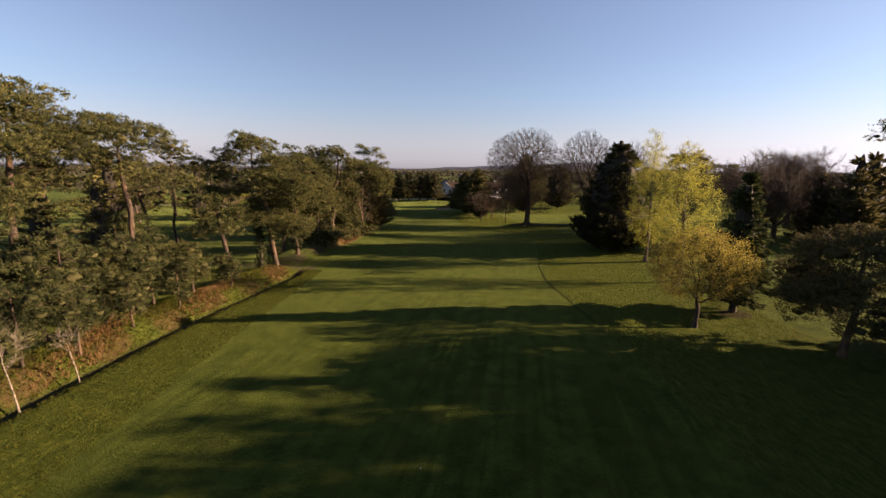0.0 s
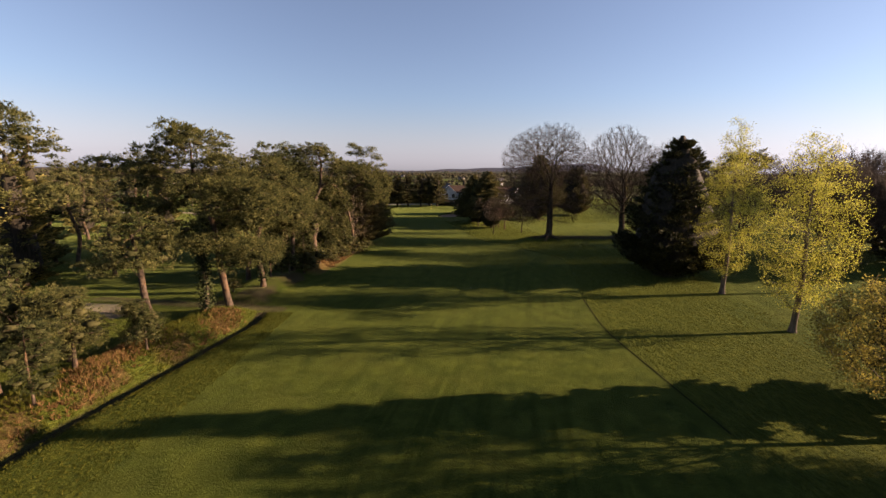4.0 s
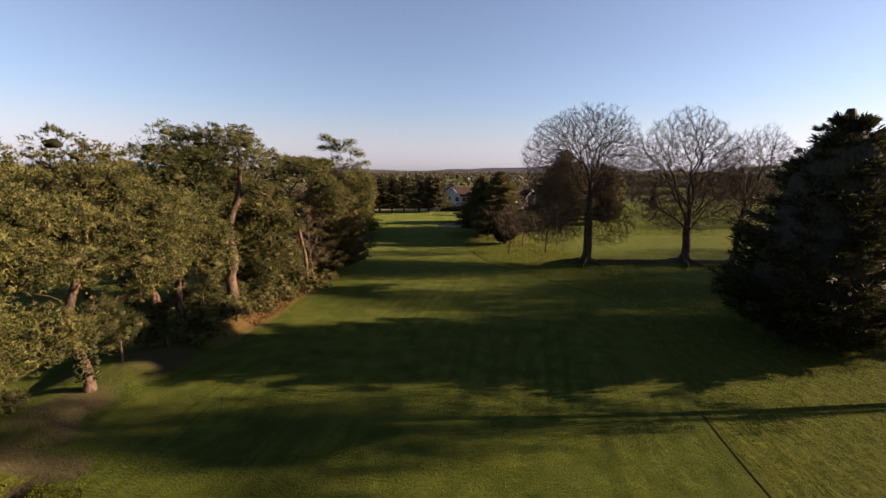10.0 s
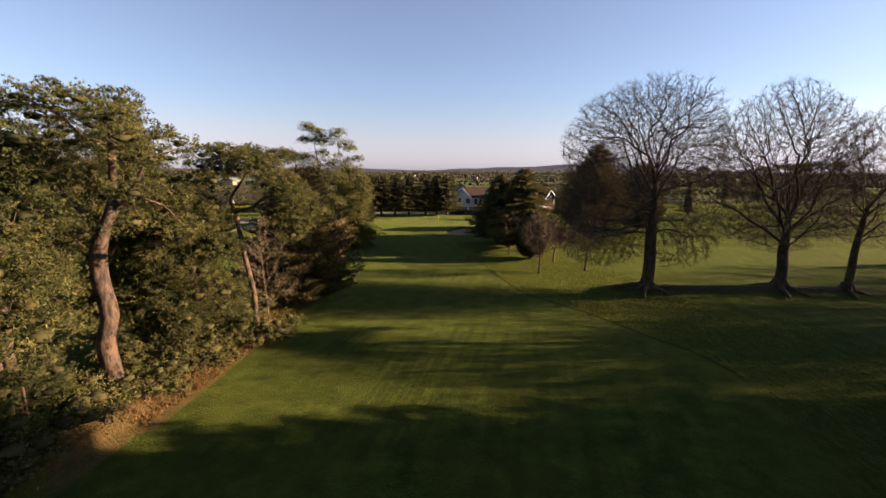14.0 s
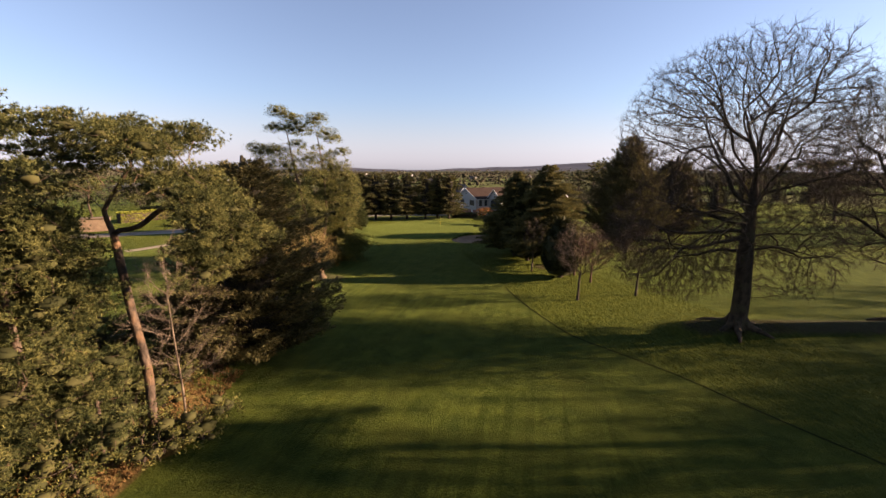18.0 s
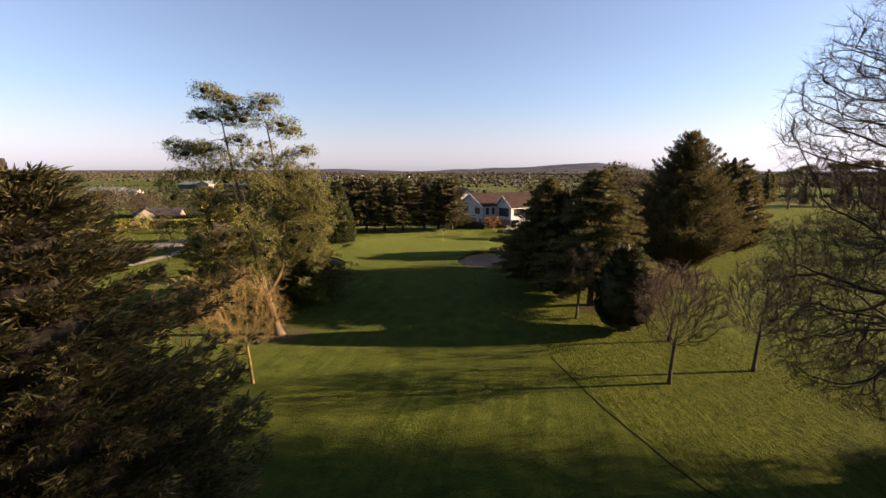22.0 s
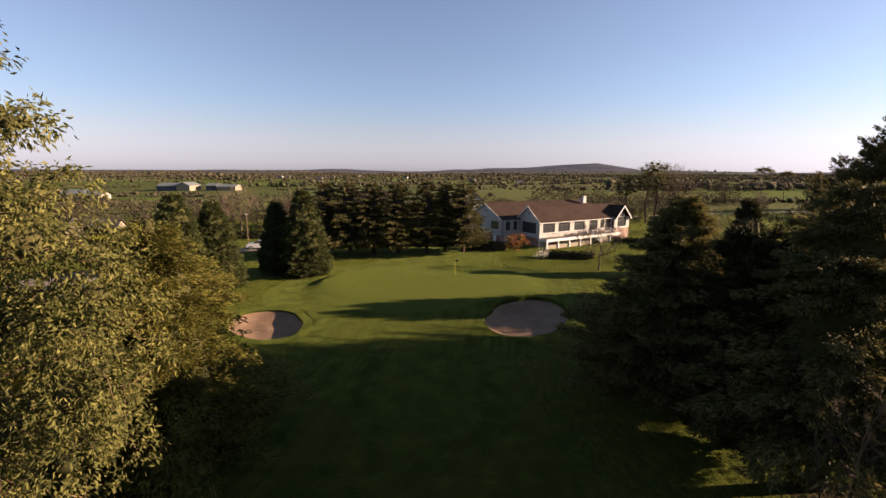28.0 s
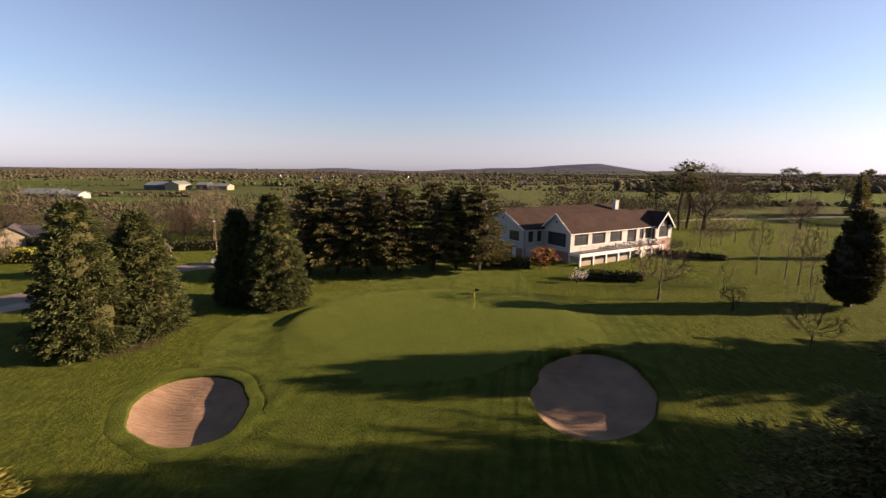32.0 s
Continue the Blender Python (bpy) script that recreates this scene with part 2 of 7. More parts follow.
M = dict(
    pine=leafy("pine_needles", (0.022, 0.030, 0.012), (0.098, 0.106, 0.036), (0.29, 0.272, 0.096), 0.38, clump=1.0),
    young=leafy("young_pine_needles", (0.020, 0.030, 0.012), (0.080, 0.095, 0.034), (0.24, 0.238, 0.088), 0.36, clump=1.0),
    cypress=leafy("dark_cypress_foliage", (0.026, 0.028, 0.012), (0.074, 0.070, 0.028), (0.19, 0.162, 0.068), 0.27),
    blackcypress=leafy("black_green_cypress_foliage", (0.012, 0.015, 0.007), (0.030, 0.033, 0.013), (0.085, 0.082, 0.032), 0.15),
    rowgreen=leafy("dull_conifer_foliage", (0.026, 0.032, 0.013), (0.074, 0.076, 0.030), (0.175, 0.155, 0.062), 0.25),
    golden=leafy("golden_cypress_foliage", (0.034, 0.042, 0.010), (0.092, 0.096, 0.022), (0.19, 0.168, 0.040), 0.25),
    cedar=leafy("dark_layered_conifer_foliage", (0.030, 0.036, 0.015), (0.092, 0.090, 0.034), (0.23, 0.198, 0.074), 0.28),
    spruce=leafy("grey_green_conifer_foliage", (0.034, 0.040, 0.014), (0.105, 0.105, 0.032), (0.26, 0.225, 0.075), 0.3),
    thuja=leafy("thuja_foliage", (0.016, 0.026, 0.010), (0.044, 0.058, 0.020), (0.112, 0.126, 0.044), 0.2),
    poplar=leafy("young_yellow_green_leaves", (0.19, 0.20, 0.030), (0.36, 0.37, 0.056), (0.56, 0.54, 0.11), 0.45),
    maple=leafy("opening_bronze_yellow_leaves", (0.13, 0.105, 0.03), (0.28, 0.235, 0.05), (0.45, 0.385, 0.08), 0.45),
    gum=leafy("eucalyptus_leaves", (0.042, 0.050, 0.017), (0.130, 0.134, 0.042), (0.265, 0.250, 0.086), 0.38, 0.6, clump=1.0),
    # darkened leaf copy for crown cores, inner shade put into its colour
    coreshade=leafy("foliage_core_with_shade", (0.016, 0.019, 0.008), (0.040, 0.042, 0.016), (0.075, 0.070, 0.028), 0.05, 0.8),
    shrub=leafy("broad_evergreen_leaves", (0.028, 0.036, 0.011), (0.082, 0.086, 0.024), (0.20, 0.182, 0.056), 0.2, 0.5, clump=0.6),
    bracken=leafy("dead_bracken", (0.070, 0.040, 0.017), (0.155, 0.088, 0.034), (0.25, 0.16, 0.065), 0.2, 0.8),
    tuft=leafy("rough_grass_blades", (0.034, 0.047, 0.006), (0.080, 0.090, 0.012), (0.16, 0.157, 0.027), 0.35, 0.7),
    rust=leafy("orange_brown_bush_leaves", (0.16, 0.055, 0.015), (0.33, 0.12, 0.03), (0.45, 0.20, 0.05), 0.3),
    blossom=leafy("white_blossom", (0.35, 0.36, 0.28), (0.6, 0.6, 0.52), (0.8, 0.78, 0.72), 0.3),
    hedge=leafy("yellow_green_hedge_leaves", (0.09, 0.11, 0.015), (0.19, 0.21, 0.03), (0.30, 0.30, 0.06), 0.25),
    darkhedge=leafy("dark_hedge_leaves", (0.012, 0.018, 0.008), (0.03, 0.04, 0.014), (0.07, 0.08, 0.03), 0.12),
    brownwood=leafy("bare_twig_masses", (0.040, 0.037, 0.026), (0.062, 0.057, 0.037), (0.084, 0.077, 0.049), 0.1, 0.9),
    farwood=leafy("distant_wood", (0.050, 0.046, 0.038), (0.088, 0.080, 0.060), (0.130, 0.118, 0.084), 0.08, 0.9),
    fargreen=leafy("distant_evergreens", (0.020, 0.028, 0.016), (0.04, 0.05, 0.024), (0.08, 0.085, 0.04), 0.08, 0.9),
    pinebark=barky("scots_pine_bark", (0.026, 0.018, 0.012), (0.115, 0.080, 0.055), 4.0, (1, 1, 0.45), 0.10, (0.165, 0.092, 0.046)),
    beechbark=barky("beech_bark", (0.034, 0.024, 0.015), (0.100, 0.068, 0.040), 3.0, (1, 1, 0.5), 0.02, (0.075, 0.066, 0.030)),
    graybark=barky("grey_brown_bark", (0.07, 0.052, 0.036), (0.19, 0.14, 0.095), 7.0),
    tanbark=barky("tan_twig_bark", (0.085, 0.060, 0.020), (0.215, 0.150, 0.050), 7.0),
    hulldark=barky("dark_crown_hull", (0.018, 0.015, 0.010), (0.045, 0.036, 0.024), 6.0),
    twigbrown=barky("brown_twig_bark", (0.042, 0.030, 0.020), (0.115, 0.084, 0.055), 7.0),
    redbark=barky("red_brown_twigs", (0.07, 0.04, 0.028), (0.18, 0.10, 0.066), 7.0),
    palebark=barky("pale_birch_bark", (0.09, 0.07, 0.045), (0.30, 0.25, 0.18), 4.0, (1, 1, 1.6), 0.01),
    gumbark=barky("peeling_eucalyptus_bark", (0.060, 0.040, 0.024), (0.17, 0.118, 0.072), 2.2, (1, 1, 0.15), 0.03, (0.15, 0.08, 0.038)),
    twigdark=barky("dark_brown_twigs", (0.030, 0.020, 0.013), (0.078, 0.054, 0.034), 7.0),
    darkbark=barky("dark_bark", (0.028, 0.020, 0.014), (0.085, 0.06, 0.04), 6.0),
    ivy=leafy("ivy_leaves", (0.014, 0.024, 0.009), (0.034, 0.046, 0.016), (0.08, 0.085, 0.035), 0.1, 0.6),
    white=plain("white_render", (0.38, 0.37, 0.335), (0.49, 0.48, 0.435), 0.9, 1.2),
    paint=plain("white_paint", (0.60, 0.59, 0.56), (0.72, 0.71, 0.68), 0.45, 2.0, 0.05),
    roof=plain("brown_concrete_tiles", (0.032, 0.021, 0.017), (0.056, 0.038, 0.030), 0.95, 2.5, 0.5, 0.0, 0.05),
    lead=plain("dark_grey_lead", (0.05, 0.05, 0.055), (0.09, 0.09, 0.095), 0.5),
    frame_brown=plain("dark_brown_joinery", (0.035, 0.024, 0.018), (0.07, 0.05, 0.036), 0.5),
    slab=plain("grey_concrete", (0.22, 0.21, 0.19), (0.34, 0.32, 0.29), 0.85),
    asphalt=plain("worn_tarmac", (0.14, 0.118, 0.095), (0.22, 0.187, 0.15), 1.0, 1.5, 0.3, 0.0, 0.05),
    gravel=plain("pale_gravel", (0.22, 0.18, 0.135), (0.34, 0.28, 0.21), 1.0, 2.0, 0.4, 0.0, 0.05),
    wornturf=plain("worn_dark_turf", (0.012, 0.013, 0.005), (0.030, 0.032, 0.010), 1.0, 4.0, 0.5, 0.0, 0.02),
    timber=plain("weathered_timber", (0.12, 0.08, 0.05), (0.26, 0.18, 0.11), 0.8, 5.0, 0.3),
    steel=plain("galvanised_steel", (0.30, 0.30, 0.29), (0.44, 0.44, 0.43), 0.45, 3.0, 0.05, 0.7),
    sheetroof=plain("grey_green_sheet_roof", (0.10, 0.12, 0.11), (0.17, 0.19, 0.18), 0.6),
    bluewall=plain("dark_blue_cladding", (0.03, 0.04, 0.055), (0.06, 0.07, 0.09), 0.5),
    tanwall=plain("tan_cladding", (0.20, 0.165, 0.11), (0.28, 0.235, 0.165), 0.7),
    slate=plain("slate_roof", (0.045, 0.043, 0.046), (0.085, 0.08, 0.083), 0.9, 3.0, 0.15, 0.0, 0.1),
    carpaint=plain("silver_car_paint", (0.62, 0.63, 0.64), (0.68, 0.69, 0.70), 0.25, 1.0, 0.0, 0.3, 0.6),
    bluepaint=plain("blue_grey_car_paint", (0.10, 0.14, 0.20), (0.13, 0.17, 0.24), 0.25, 1.0, 0.0, 0.3, 0.6),
    rubber=plain("black_rubber", (0.015, 0.015, 0.015), (0.03, 0.03, 0.03), 0.8),
    yellowpole=plain("yellow_plastic", (0.60, 0.45, 0.05), (0.7, 0.55, 0.08), 0.4),
    blackcloth=plain("black_flag_cloth", (0.012, 0.012, 0.016), (0.03, 0.03, 0.035), 0.9),
)

# glass panes
n = Nodes("window_glass", 0.04, spec=0.6)
n.colour((0.035, 0.04, 0.045))
M["glass"] = n.mat

# red brick
n = Nodes("red_brick", 0.85)
br = n.add("ShaderNodeTexBrick", Vector=n.local(), Scale=1.0, Mortar_Size=0.012)
br.inputs["Color1"].default_value, br.inputs["Color2"].default_value = (0.24, 0.075, 0.05, 1), (0.17, 0.055, 0.04, 1)
br.inputs["Mortar"].default_value = (0.32, 0.27, 0.22, 1)
br.inputs["Brick Width"].default_value, br.inputs["Row Height"].default_value = 0.225, 0.075
n.colour(n.mix(n.noise(2.0), br.outputs[0], (0.20, 0.07, 0.05)))
M["brick"] = n.mat

# bunker sand
n = Nodes("bunker_sand", 0.95, spec=0.1)
g1, g2 = n.noise(0.5, 4.0), n.noise(14.0, 5.0)
rake = n.noise(2.2, 3.0, stretch=(0.35, 2.4, 1), turn=0.9)
n.colour(n.mix(n.step(g1, 0.35, 0.7), (0.215, 0.140, 0.088), (0.145, 0.094, 0.060)))
n.bump(n.math("ADD", n.math("MULTIPLY", g2, 0.4), rake), 0.9, 0.12)
M["sand"] = n.mat

# the ground: turf in several cuts, bare earth, bracken litter, sand and fields
n = Nodes("turf_and_fields", 0.95, spec=0.02)
fine = n.noise(9.0, 6.0, rough=0.7)
mid = n.noise(0.7, 4.0)
big = n.noise(0.06, 4.0)
blot = n.noise(0.22, 5.0, rough=0.65)
stripe = n.noise(0.30, 2.0, stretch=(2.2, 0.05, 1.0), turn=0.05)
clump = n.noise(2.4, 6.0, stretch=(1.35, 0.50, 1.0), turn=0.14, rough=0.75)
fair = n.ramp(n.math("ADD", n.math("MULTIPLY", fine, 0.45), n.math("MULTIPLY", mid, 0.55)),
              [(0.37, (0.012, 0.025, 0.004)), (0.50, (0.041, 0.059, 0.009)), (0.65, (0.102, 0.120, 0.019))])
fair = n.mix(n.math("MULTIPLY", n.step(stripe, 0.40, 0.64), 0.5), fair, (0.060, 0.076, 0.011))
xyz = n.add("ShaderNodeSeparateXYZ", Vector=n.where()).outputs
lane = n.add("ShaderNodeCombineXYZ", X=n.math("SUBTRACT", xyz[0], n.math("MULTIPLY", xyz[1], 0.16)), Y=n.math("MULTIPLY", xyz[1], 0.035)).outputs[0]
lanes = n.step(n.noise(1.7, 1.0, vector=lane), 0.50, 0.57)          # wheel and mower lines
lanes = n.math("MULTIPLY", lanes, n.math("MULTIPLY", n.step(n.noise(0.045, 2.0), 0.40, 0.56), 0.62))
fair = n.mix(lanes, fair, (0.022, 0.036, 0.004))
fair = n.mix(n.math("MULTIPLY", n.step(blot, 0.48, 0.75), 0.6), fair, (0.076, 0.081, 0.014))
rough = n.ramp(n.math("ADD", n.math("MULTIPLY", clump, 0.75), n.math("MULTIPLY", fine, 0.25)),
               [(0.36, (0.024, 0.038, 0.006)), (0.50, (0.080, 0.100, 0.014)), (0.64, (0.180, 0.196, 0.032))])
jag = n.math("MULTIPLY", n.math("SUBTRACT", n.noise(1.6, 4.0), 0.5), 0.5)
def zone(name, lo=0.35, hi=0.65):
    return n.step(n.math("ADD", n.attr(name), jag), lo, hi)
rz = zone("rough")
col = n.mix(n.math("MULTIPLY", rz, 0.65), fair, rough)
col = n.mix(n.math("MULTIPLY", n.step(n.math("ADD", n.attr("cut"), n.math("MULTIPLY", jag, 0.4)), 0.55, 0.95), 0.40), col, (0.020, 0.028, 0.004))
green = n.ramp(n.math("ADD", n.math("MULTIPLY", n.noise(30.0, 3.0), 0.4), n.math("MULTIPLY", mid, 0.6)),
               [(0.3, (0.058, 0.080, 0.013)), (0.7, (0.078, 0.100, 0.018))])
col = n.mix(n.step(n.attr("green"), 0.4, 0.6), col, green)
dirt = n.ramp(n.math("ADD", n.math("MULTIPLY", fine, 0.5), n.math("MULTIPLY", blot, 0.5)),
              [(0.3, (0.034, 0.026, 0.017)), (0.55, (0.064, 0.048, 0.030)), (0.8, (0.11, 0.083, 0.05))])
col = n.mix(zone("dirt"), col, dirt)
litter = n.ramp(n.math("ADD", n.math("MULTIPLY", fine, 0.5), n.math("MULTIPLY", clump, 0.5)),
                [(0.34, (0.050, 0.040, 0.014)), (0.55, (0.125, 0.078, 0.030)), (0.75, (0.20, 0.14, 0.058))])
col = n.mix(zone("litter"), col, litter)
col = n.mix(n.step(n.attr("sand"), 0.4, 0.6), col, (0.22, 0.18, 0.14))
# fields beyond the course
cell = n.add("ShaderNodeTexVoronoi", Vector=n.where(), Scale=0.0052)
pick = n.add("ShaderNodeSeparateColor", Color=cell.outputs["Color"]).outputs[0]
fields = n.ramp(pick, [(0.0, (0.070, 0.100, 0.024)), (0.25, (0.125, 0.172, 0.036)), (0.45, (0.100, 0.098, 0.048)), (0.60, (0.095, 0.142, 0.032)),
                       (0.75, (0.140, 0.140, 0.060)), (0.86, (0.084, 0.104, 0.034))])
fields = n.mix(n.math("MULTIPLY", n.step(n.noise(0.02, 5.0), 0.45, 0.7), 0.35), fields, (0.100, 0.100, 0.050))
col = n.mix(n.attr("field"), col, fields)
scrub = n.mix(n.step(n.noise(0.009, 5.0, stretch=(0.6, 1.6, 1.0)), 0.44, 0.56), (0.074, 0.070, 0.058), (0.112, 0.122, 0.068))
col = n.mix(n.math("MULTIPLY", n.attr("far"), 0.62), col, scrub)
# distance haze painted as blue-grey base colour on far plain and hills
haze_tone = n.mix(n.step(n.noise(0.006, 5.0), 0.4, 0.6), (0.070, 0.078, 0.104), (0.112, 0.120, 0.142))
col = n.mix(n.attr("far_haze"), col, haze_tone)
n.colour(n.mix(1.0, col, (0.70, 0.69, 0.69), "MULTIPLY"))
n.put(n.b.inputs["Sheen Weight"], n.math("MULTIPLY", n.math("SUBTRACT", 1.0, n.attr("field")), 0.17))
n.b.inputs["Sheen Roughness"].default_value = 0.32
n.put(n.b.inputs["Sheen Tint"], (0.43, 0.53, 0.15, 1.0))
lump = n.math("ADD", n.math("MULTIPLY", n.math("MULTIPLY", n.math("SUBTRACT", clump, 0.5), rz), 2.0), n.math("ADD", n.math("MULTIPLY", fine, 0.40), n.math("MULTIPLY", mid, 0.35)))
n.bump(lump, 1.0, 0.27)
M["ground"] = n.mat

# ---- mesh helpers ----
def mesh_of(name, verts, faces, mat, smooth=False):
    """A mesh from arrays; faces is a list of index arrays, each with three or four columns."""
    me = bpy.data.meshes.new(name)
    verts = np.asarray(verts, np.float32).reshape(-1, 3)
    faces = [np.asarray(f, np.int32) for f in faces if len(f)]
    loops = np.concatenate([f.ravel() for f in faces])
    sizes = np.concatenate([np.full(len(f), f.shape[1], np.int32) for f in faces])
    me.vertices.add(len(verts))
    me.vertices.foreach_set("co", verts.ravel())
    me.loops.add(len(loops))
    me.loops.foreach_set("vertex_index", loops)
    me.polygons.add(len(sizes))
    me.polygons.foreach_set("loop_start", np.concatenate([[0], np.cumsum(sizes)[:-1]]).astype(np.int32))
    if smooth:
        me.polygons.foreach_set("use_smooth", np.ones(len(sizes), bool))
    me.update(calc_edges=True)
    me.materials.append(mat)
    return me


def put_part(name, me, parent, label=""):
    ob = new(name, me)
    ob.parent = parent
    if label:
        ob["label"] = label
    return ob


def part(name, bm, mat, parent, label="", smooth=False):
    me = bpy.data.meshes.new(name)
    bm.to_mesh(me)
    bm.free()
    me.materials.append(mat)
    if smooth:
        for p in me.polygons:
            p.use_smooth = True
    return put_part(name, me, parent, label)


def box(bm, x0, y0, z0, x1, y1, z1, m=None, bevel=0.0):
    r = bmesh.ops.create_cube(bm, size=1.0)["verts"]
    bmesh.ops.transform(bm, verts=r, matrix=Matrix.LocRotScale(((x0 + x1) / 2, (y0 + y1) / 2, (z0 + z1) / 2), None, (x1 - x0, y1 - y0, z1 - z0)))
    if bevel:
        es = list({e for v in r for e in v.link_edges})
        r = bmesh.ops.bevel(bm, geom=es, offset=bevel, segments=2, affect="EDGES", profile=0.6)["verts"]
    if m is not None:
        bmesh.ops.transform(bm, verts=list(r), matrix=m)
    return bm


def boxed(*a, **k):
    return box(bmesh.new(), *a, **k)


def prism(bm, outline, axis_from, axis_to, place):
    """Extrudes a closed outline of (a, b) pairs; place(a, b, s) gives the point at s along the axis."""
    f = [bm.verts.new(place(a, b, axis_from)) for a, b in outline]
    g = [bm.verts.new(place(a, b, axis_to)) for a, b in outline]
    k = len(outline)
    bm.faces.new(f[::-1])
    bm.faces.new(g)
    for i in range(k):
        bm.faces.new((f[i], f[(i + 1) % k], g[(i + 1) % k], g[i]))
    bmesh.ops.recalc_face_normals(bm, faces=bm.faces[:])
    return bm


def rod(bm, a, b, r0, r1=None, sides=8):
    a, b = Vector(a), Vector(b)
    r1 = r0 if r1 is None else r1
    res = bmesh.ops.create_cone(bm, cap_ends=True, segments=sides, radius1=r0, radius2=r1, depth=(b - a).length)["verts"]
    bmesh.ops.transform(bm, verts=res, matrix=Matrix.Translation((a + b) / 2) @ (b - a).to_track_quat("Z", "Y").to_matrix().to_4x4())
    return bm


def unit(v):
    return v / np.maximum(np.linalg.norm(v, axis=-1, keepdims=True), 1e-9)


# ---- growing trees ----
def ball(rng, count, centre, radii, shell=0.0):
    """Points spread through an ellipsoid; shell 1 keeps them to its skin."""
    d = unit(rng.normal(size=(count, 3)))
    r = (shell + (1 - shell) * rng.random((count, 1))) ** (1 / 3)
    return np.asarray(centre) + d * r * np.asarray(radii)


def colonise(att, trunk, step, kill, rng, lift=0.0, turns=140, jitter=0.18, scaffold=(), start=None):
    """Branches that grow from a trunk (and first limbs) towards the points of a crown. Gives places and parents."""
    pos = [np.asarray(p, float) for p in trunk]
    parent = list(range(-1, len(pos) - 1))
    for limb in scaffold:
        from_ = int(np.argmin(np.linalg.norm(np.array(pos[:len(trunk)]) - limb[0], axis=1)))
        for p in limb[1:]:
            parent.append(from_)
            pos.append(np.asarray(p, float))
            from_ = len(pos) - 1
    if start:
        pos, parent = start[0], list(start[1])
    pos = np.array(pos)
    att = np.asarray(att, float)
    spent = np.zeros(len(pos), int)
    d = np.linalg.norm(att[:, None] - pos[None], axis=2)
    near, dist = d.argmin(1), d.min(1)
    for _ in range(turns):
        if not len(att):
            break
        pull = np.zeros((len(pos), 3))
        np.add.at(pull, near, unit(att - pos[near]))
        grow = np.unique(near)
        way = unit(unit(pull[grow]) + rng.normal(size=(len(grow), 3)) * jitter + np.array([0, 0, lift]))
        fresh = pos[grow] + way * step
        base = len(pos)
        spent[grow] += 1
        pos = np.concatenate([pos, fresh])
        spent = np.concatenate([spent, np.zeros(len(fresh), int)])
        parent.extend(int(i) for i in grow)
        d = np.linalg.norm(att[:, None] - fresh[None], axis=2)
        i, m = d.argmin(1), d.min(1)
        better = m < dist
        near = np.where(better, base + i, near)
        dist = np.where(better, m, dist)
        keep = (dist > kill) & (spent[near] < 4)
        att, near, dist = att[keep], near[keep], dist[keep]
        if base > 17000:
            break
    return pos, np.array(parent)


def thickness(parent, tip, base, trunk_count, slim=0.72):
    """Pipe model: the girth of each node from the twigs above it."""
    count = np.zeros(len(parent))
    kids = np.bincount(parent[parent >= 0], minlength=len(parent))
    count[kids == 0] = 1
    for i in range(len(parent) - 1, 0, -1):
        count[parent[i]] += count[i]
    e = math.log(max(count[0], 2)) / math.log(base * slim / tip)
    rad = tip * np.maximum(count, 1) ** (1 / e)
    k = np.arange(trunk_count) / max(trunk_count - 1, 1)
    rad[:trunk_count] *= 1 + (1 / slim - 1) * (1 - k) ** 1.3
    return rad, kids


def ring_tubes(a, b, da, db, ra, rb, sides):
    """Tapered tubes, one for each row, between rings that face along da and db."""
    ang = np.arange(sides) * 2 * math.pi / sides
    ref = np.array([0.31, 0.87, 0.38])
    rings = []
    for p, d, r in ((a, da, ra), (b, db, rb)):
        u = unit(np.cross(d, ref))
        v = np.cross(d, u)
        rings.append(p[:, None] + r[:, None, None] * (np.cos(ang)[None, :, None] * u[:, None] + np.sin(ang)[None, :, None] * v[:, None]))
    V = np.concatenate(rings, axis=1).reshape(-1, 3)
    k = np.arange(len(a))[:, None] * 2 * sides
    i = np.arange(sides)[None]
    j = (i + 1) % sides
    F = np.stack([k + i, k + j, k + sides + j, k + sides + i], axis=2).reshape(-1, 4)
    return V, F


def wood_mesh(name, pos, parent, rad, mat, keep=None, weld=False):
    """The trunk and limbs of a grown tree as one mesh."""
    n = len(pos)
    heavy = np.full(n, -1)
    order = np.argsort(rad[1:]) + 1
    heavy[parent[order]] = order
    way = np.zeros((n, 3))
    way[1:] = unit(pos[1:] - pos[parent[1:]])
    way[0] = way[1]
    has = heavy >= 0
    soft = way.copy()
    soft[has] = unit(way[has] + way[heavy[has]])
    c = np.arange(1, n)
    if keep is not None:
        c = c[keep[c]]
    p = parent[c]
    main = heavy[p] == c
    da = np.where(main[:, None], soft[p], way[c])
    ra = np.where(main, rad[p], np.minimum(rad[p], rad[c] * 1.15))
    Vs, Fs, off = [], [], 0
    for lo, hi, sides in (((0, 9, 10),) if weld else ((0, 0.03, 3), (0.03, 0.10, 5), (0.10, 9, 10))):
        s = (rad[c] >= lo) & (rad[c] < hi)
        if s.any():
            V, F = ring_tubes(pos[p[s]], pos[c[s]], da[s], soft[c[s]], ra[s], rad[c[s]], sides)
            Vs.append(V)
            Fs.append(F + off)
            off += len(V)
    me = mesh_of(name, np.concatenate(Vs), Fs, mat, smooth=True)
    if weld:
        bm = bmesh.new()
        bm.from_mesh(me)
        bmesh.ops.remove_doubles(bm, verts=bm.verts[:], dist=0.0006)
        bm.to_mesh(me)
        bm.free()
    return me


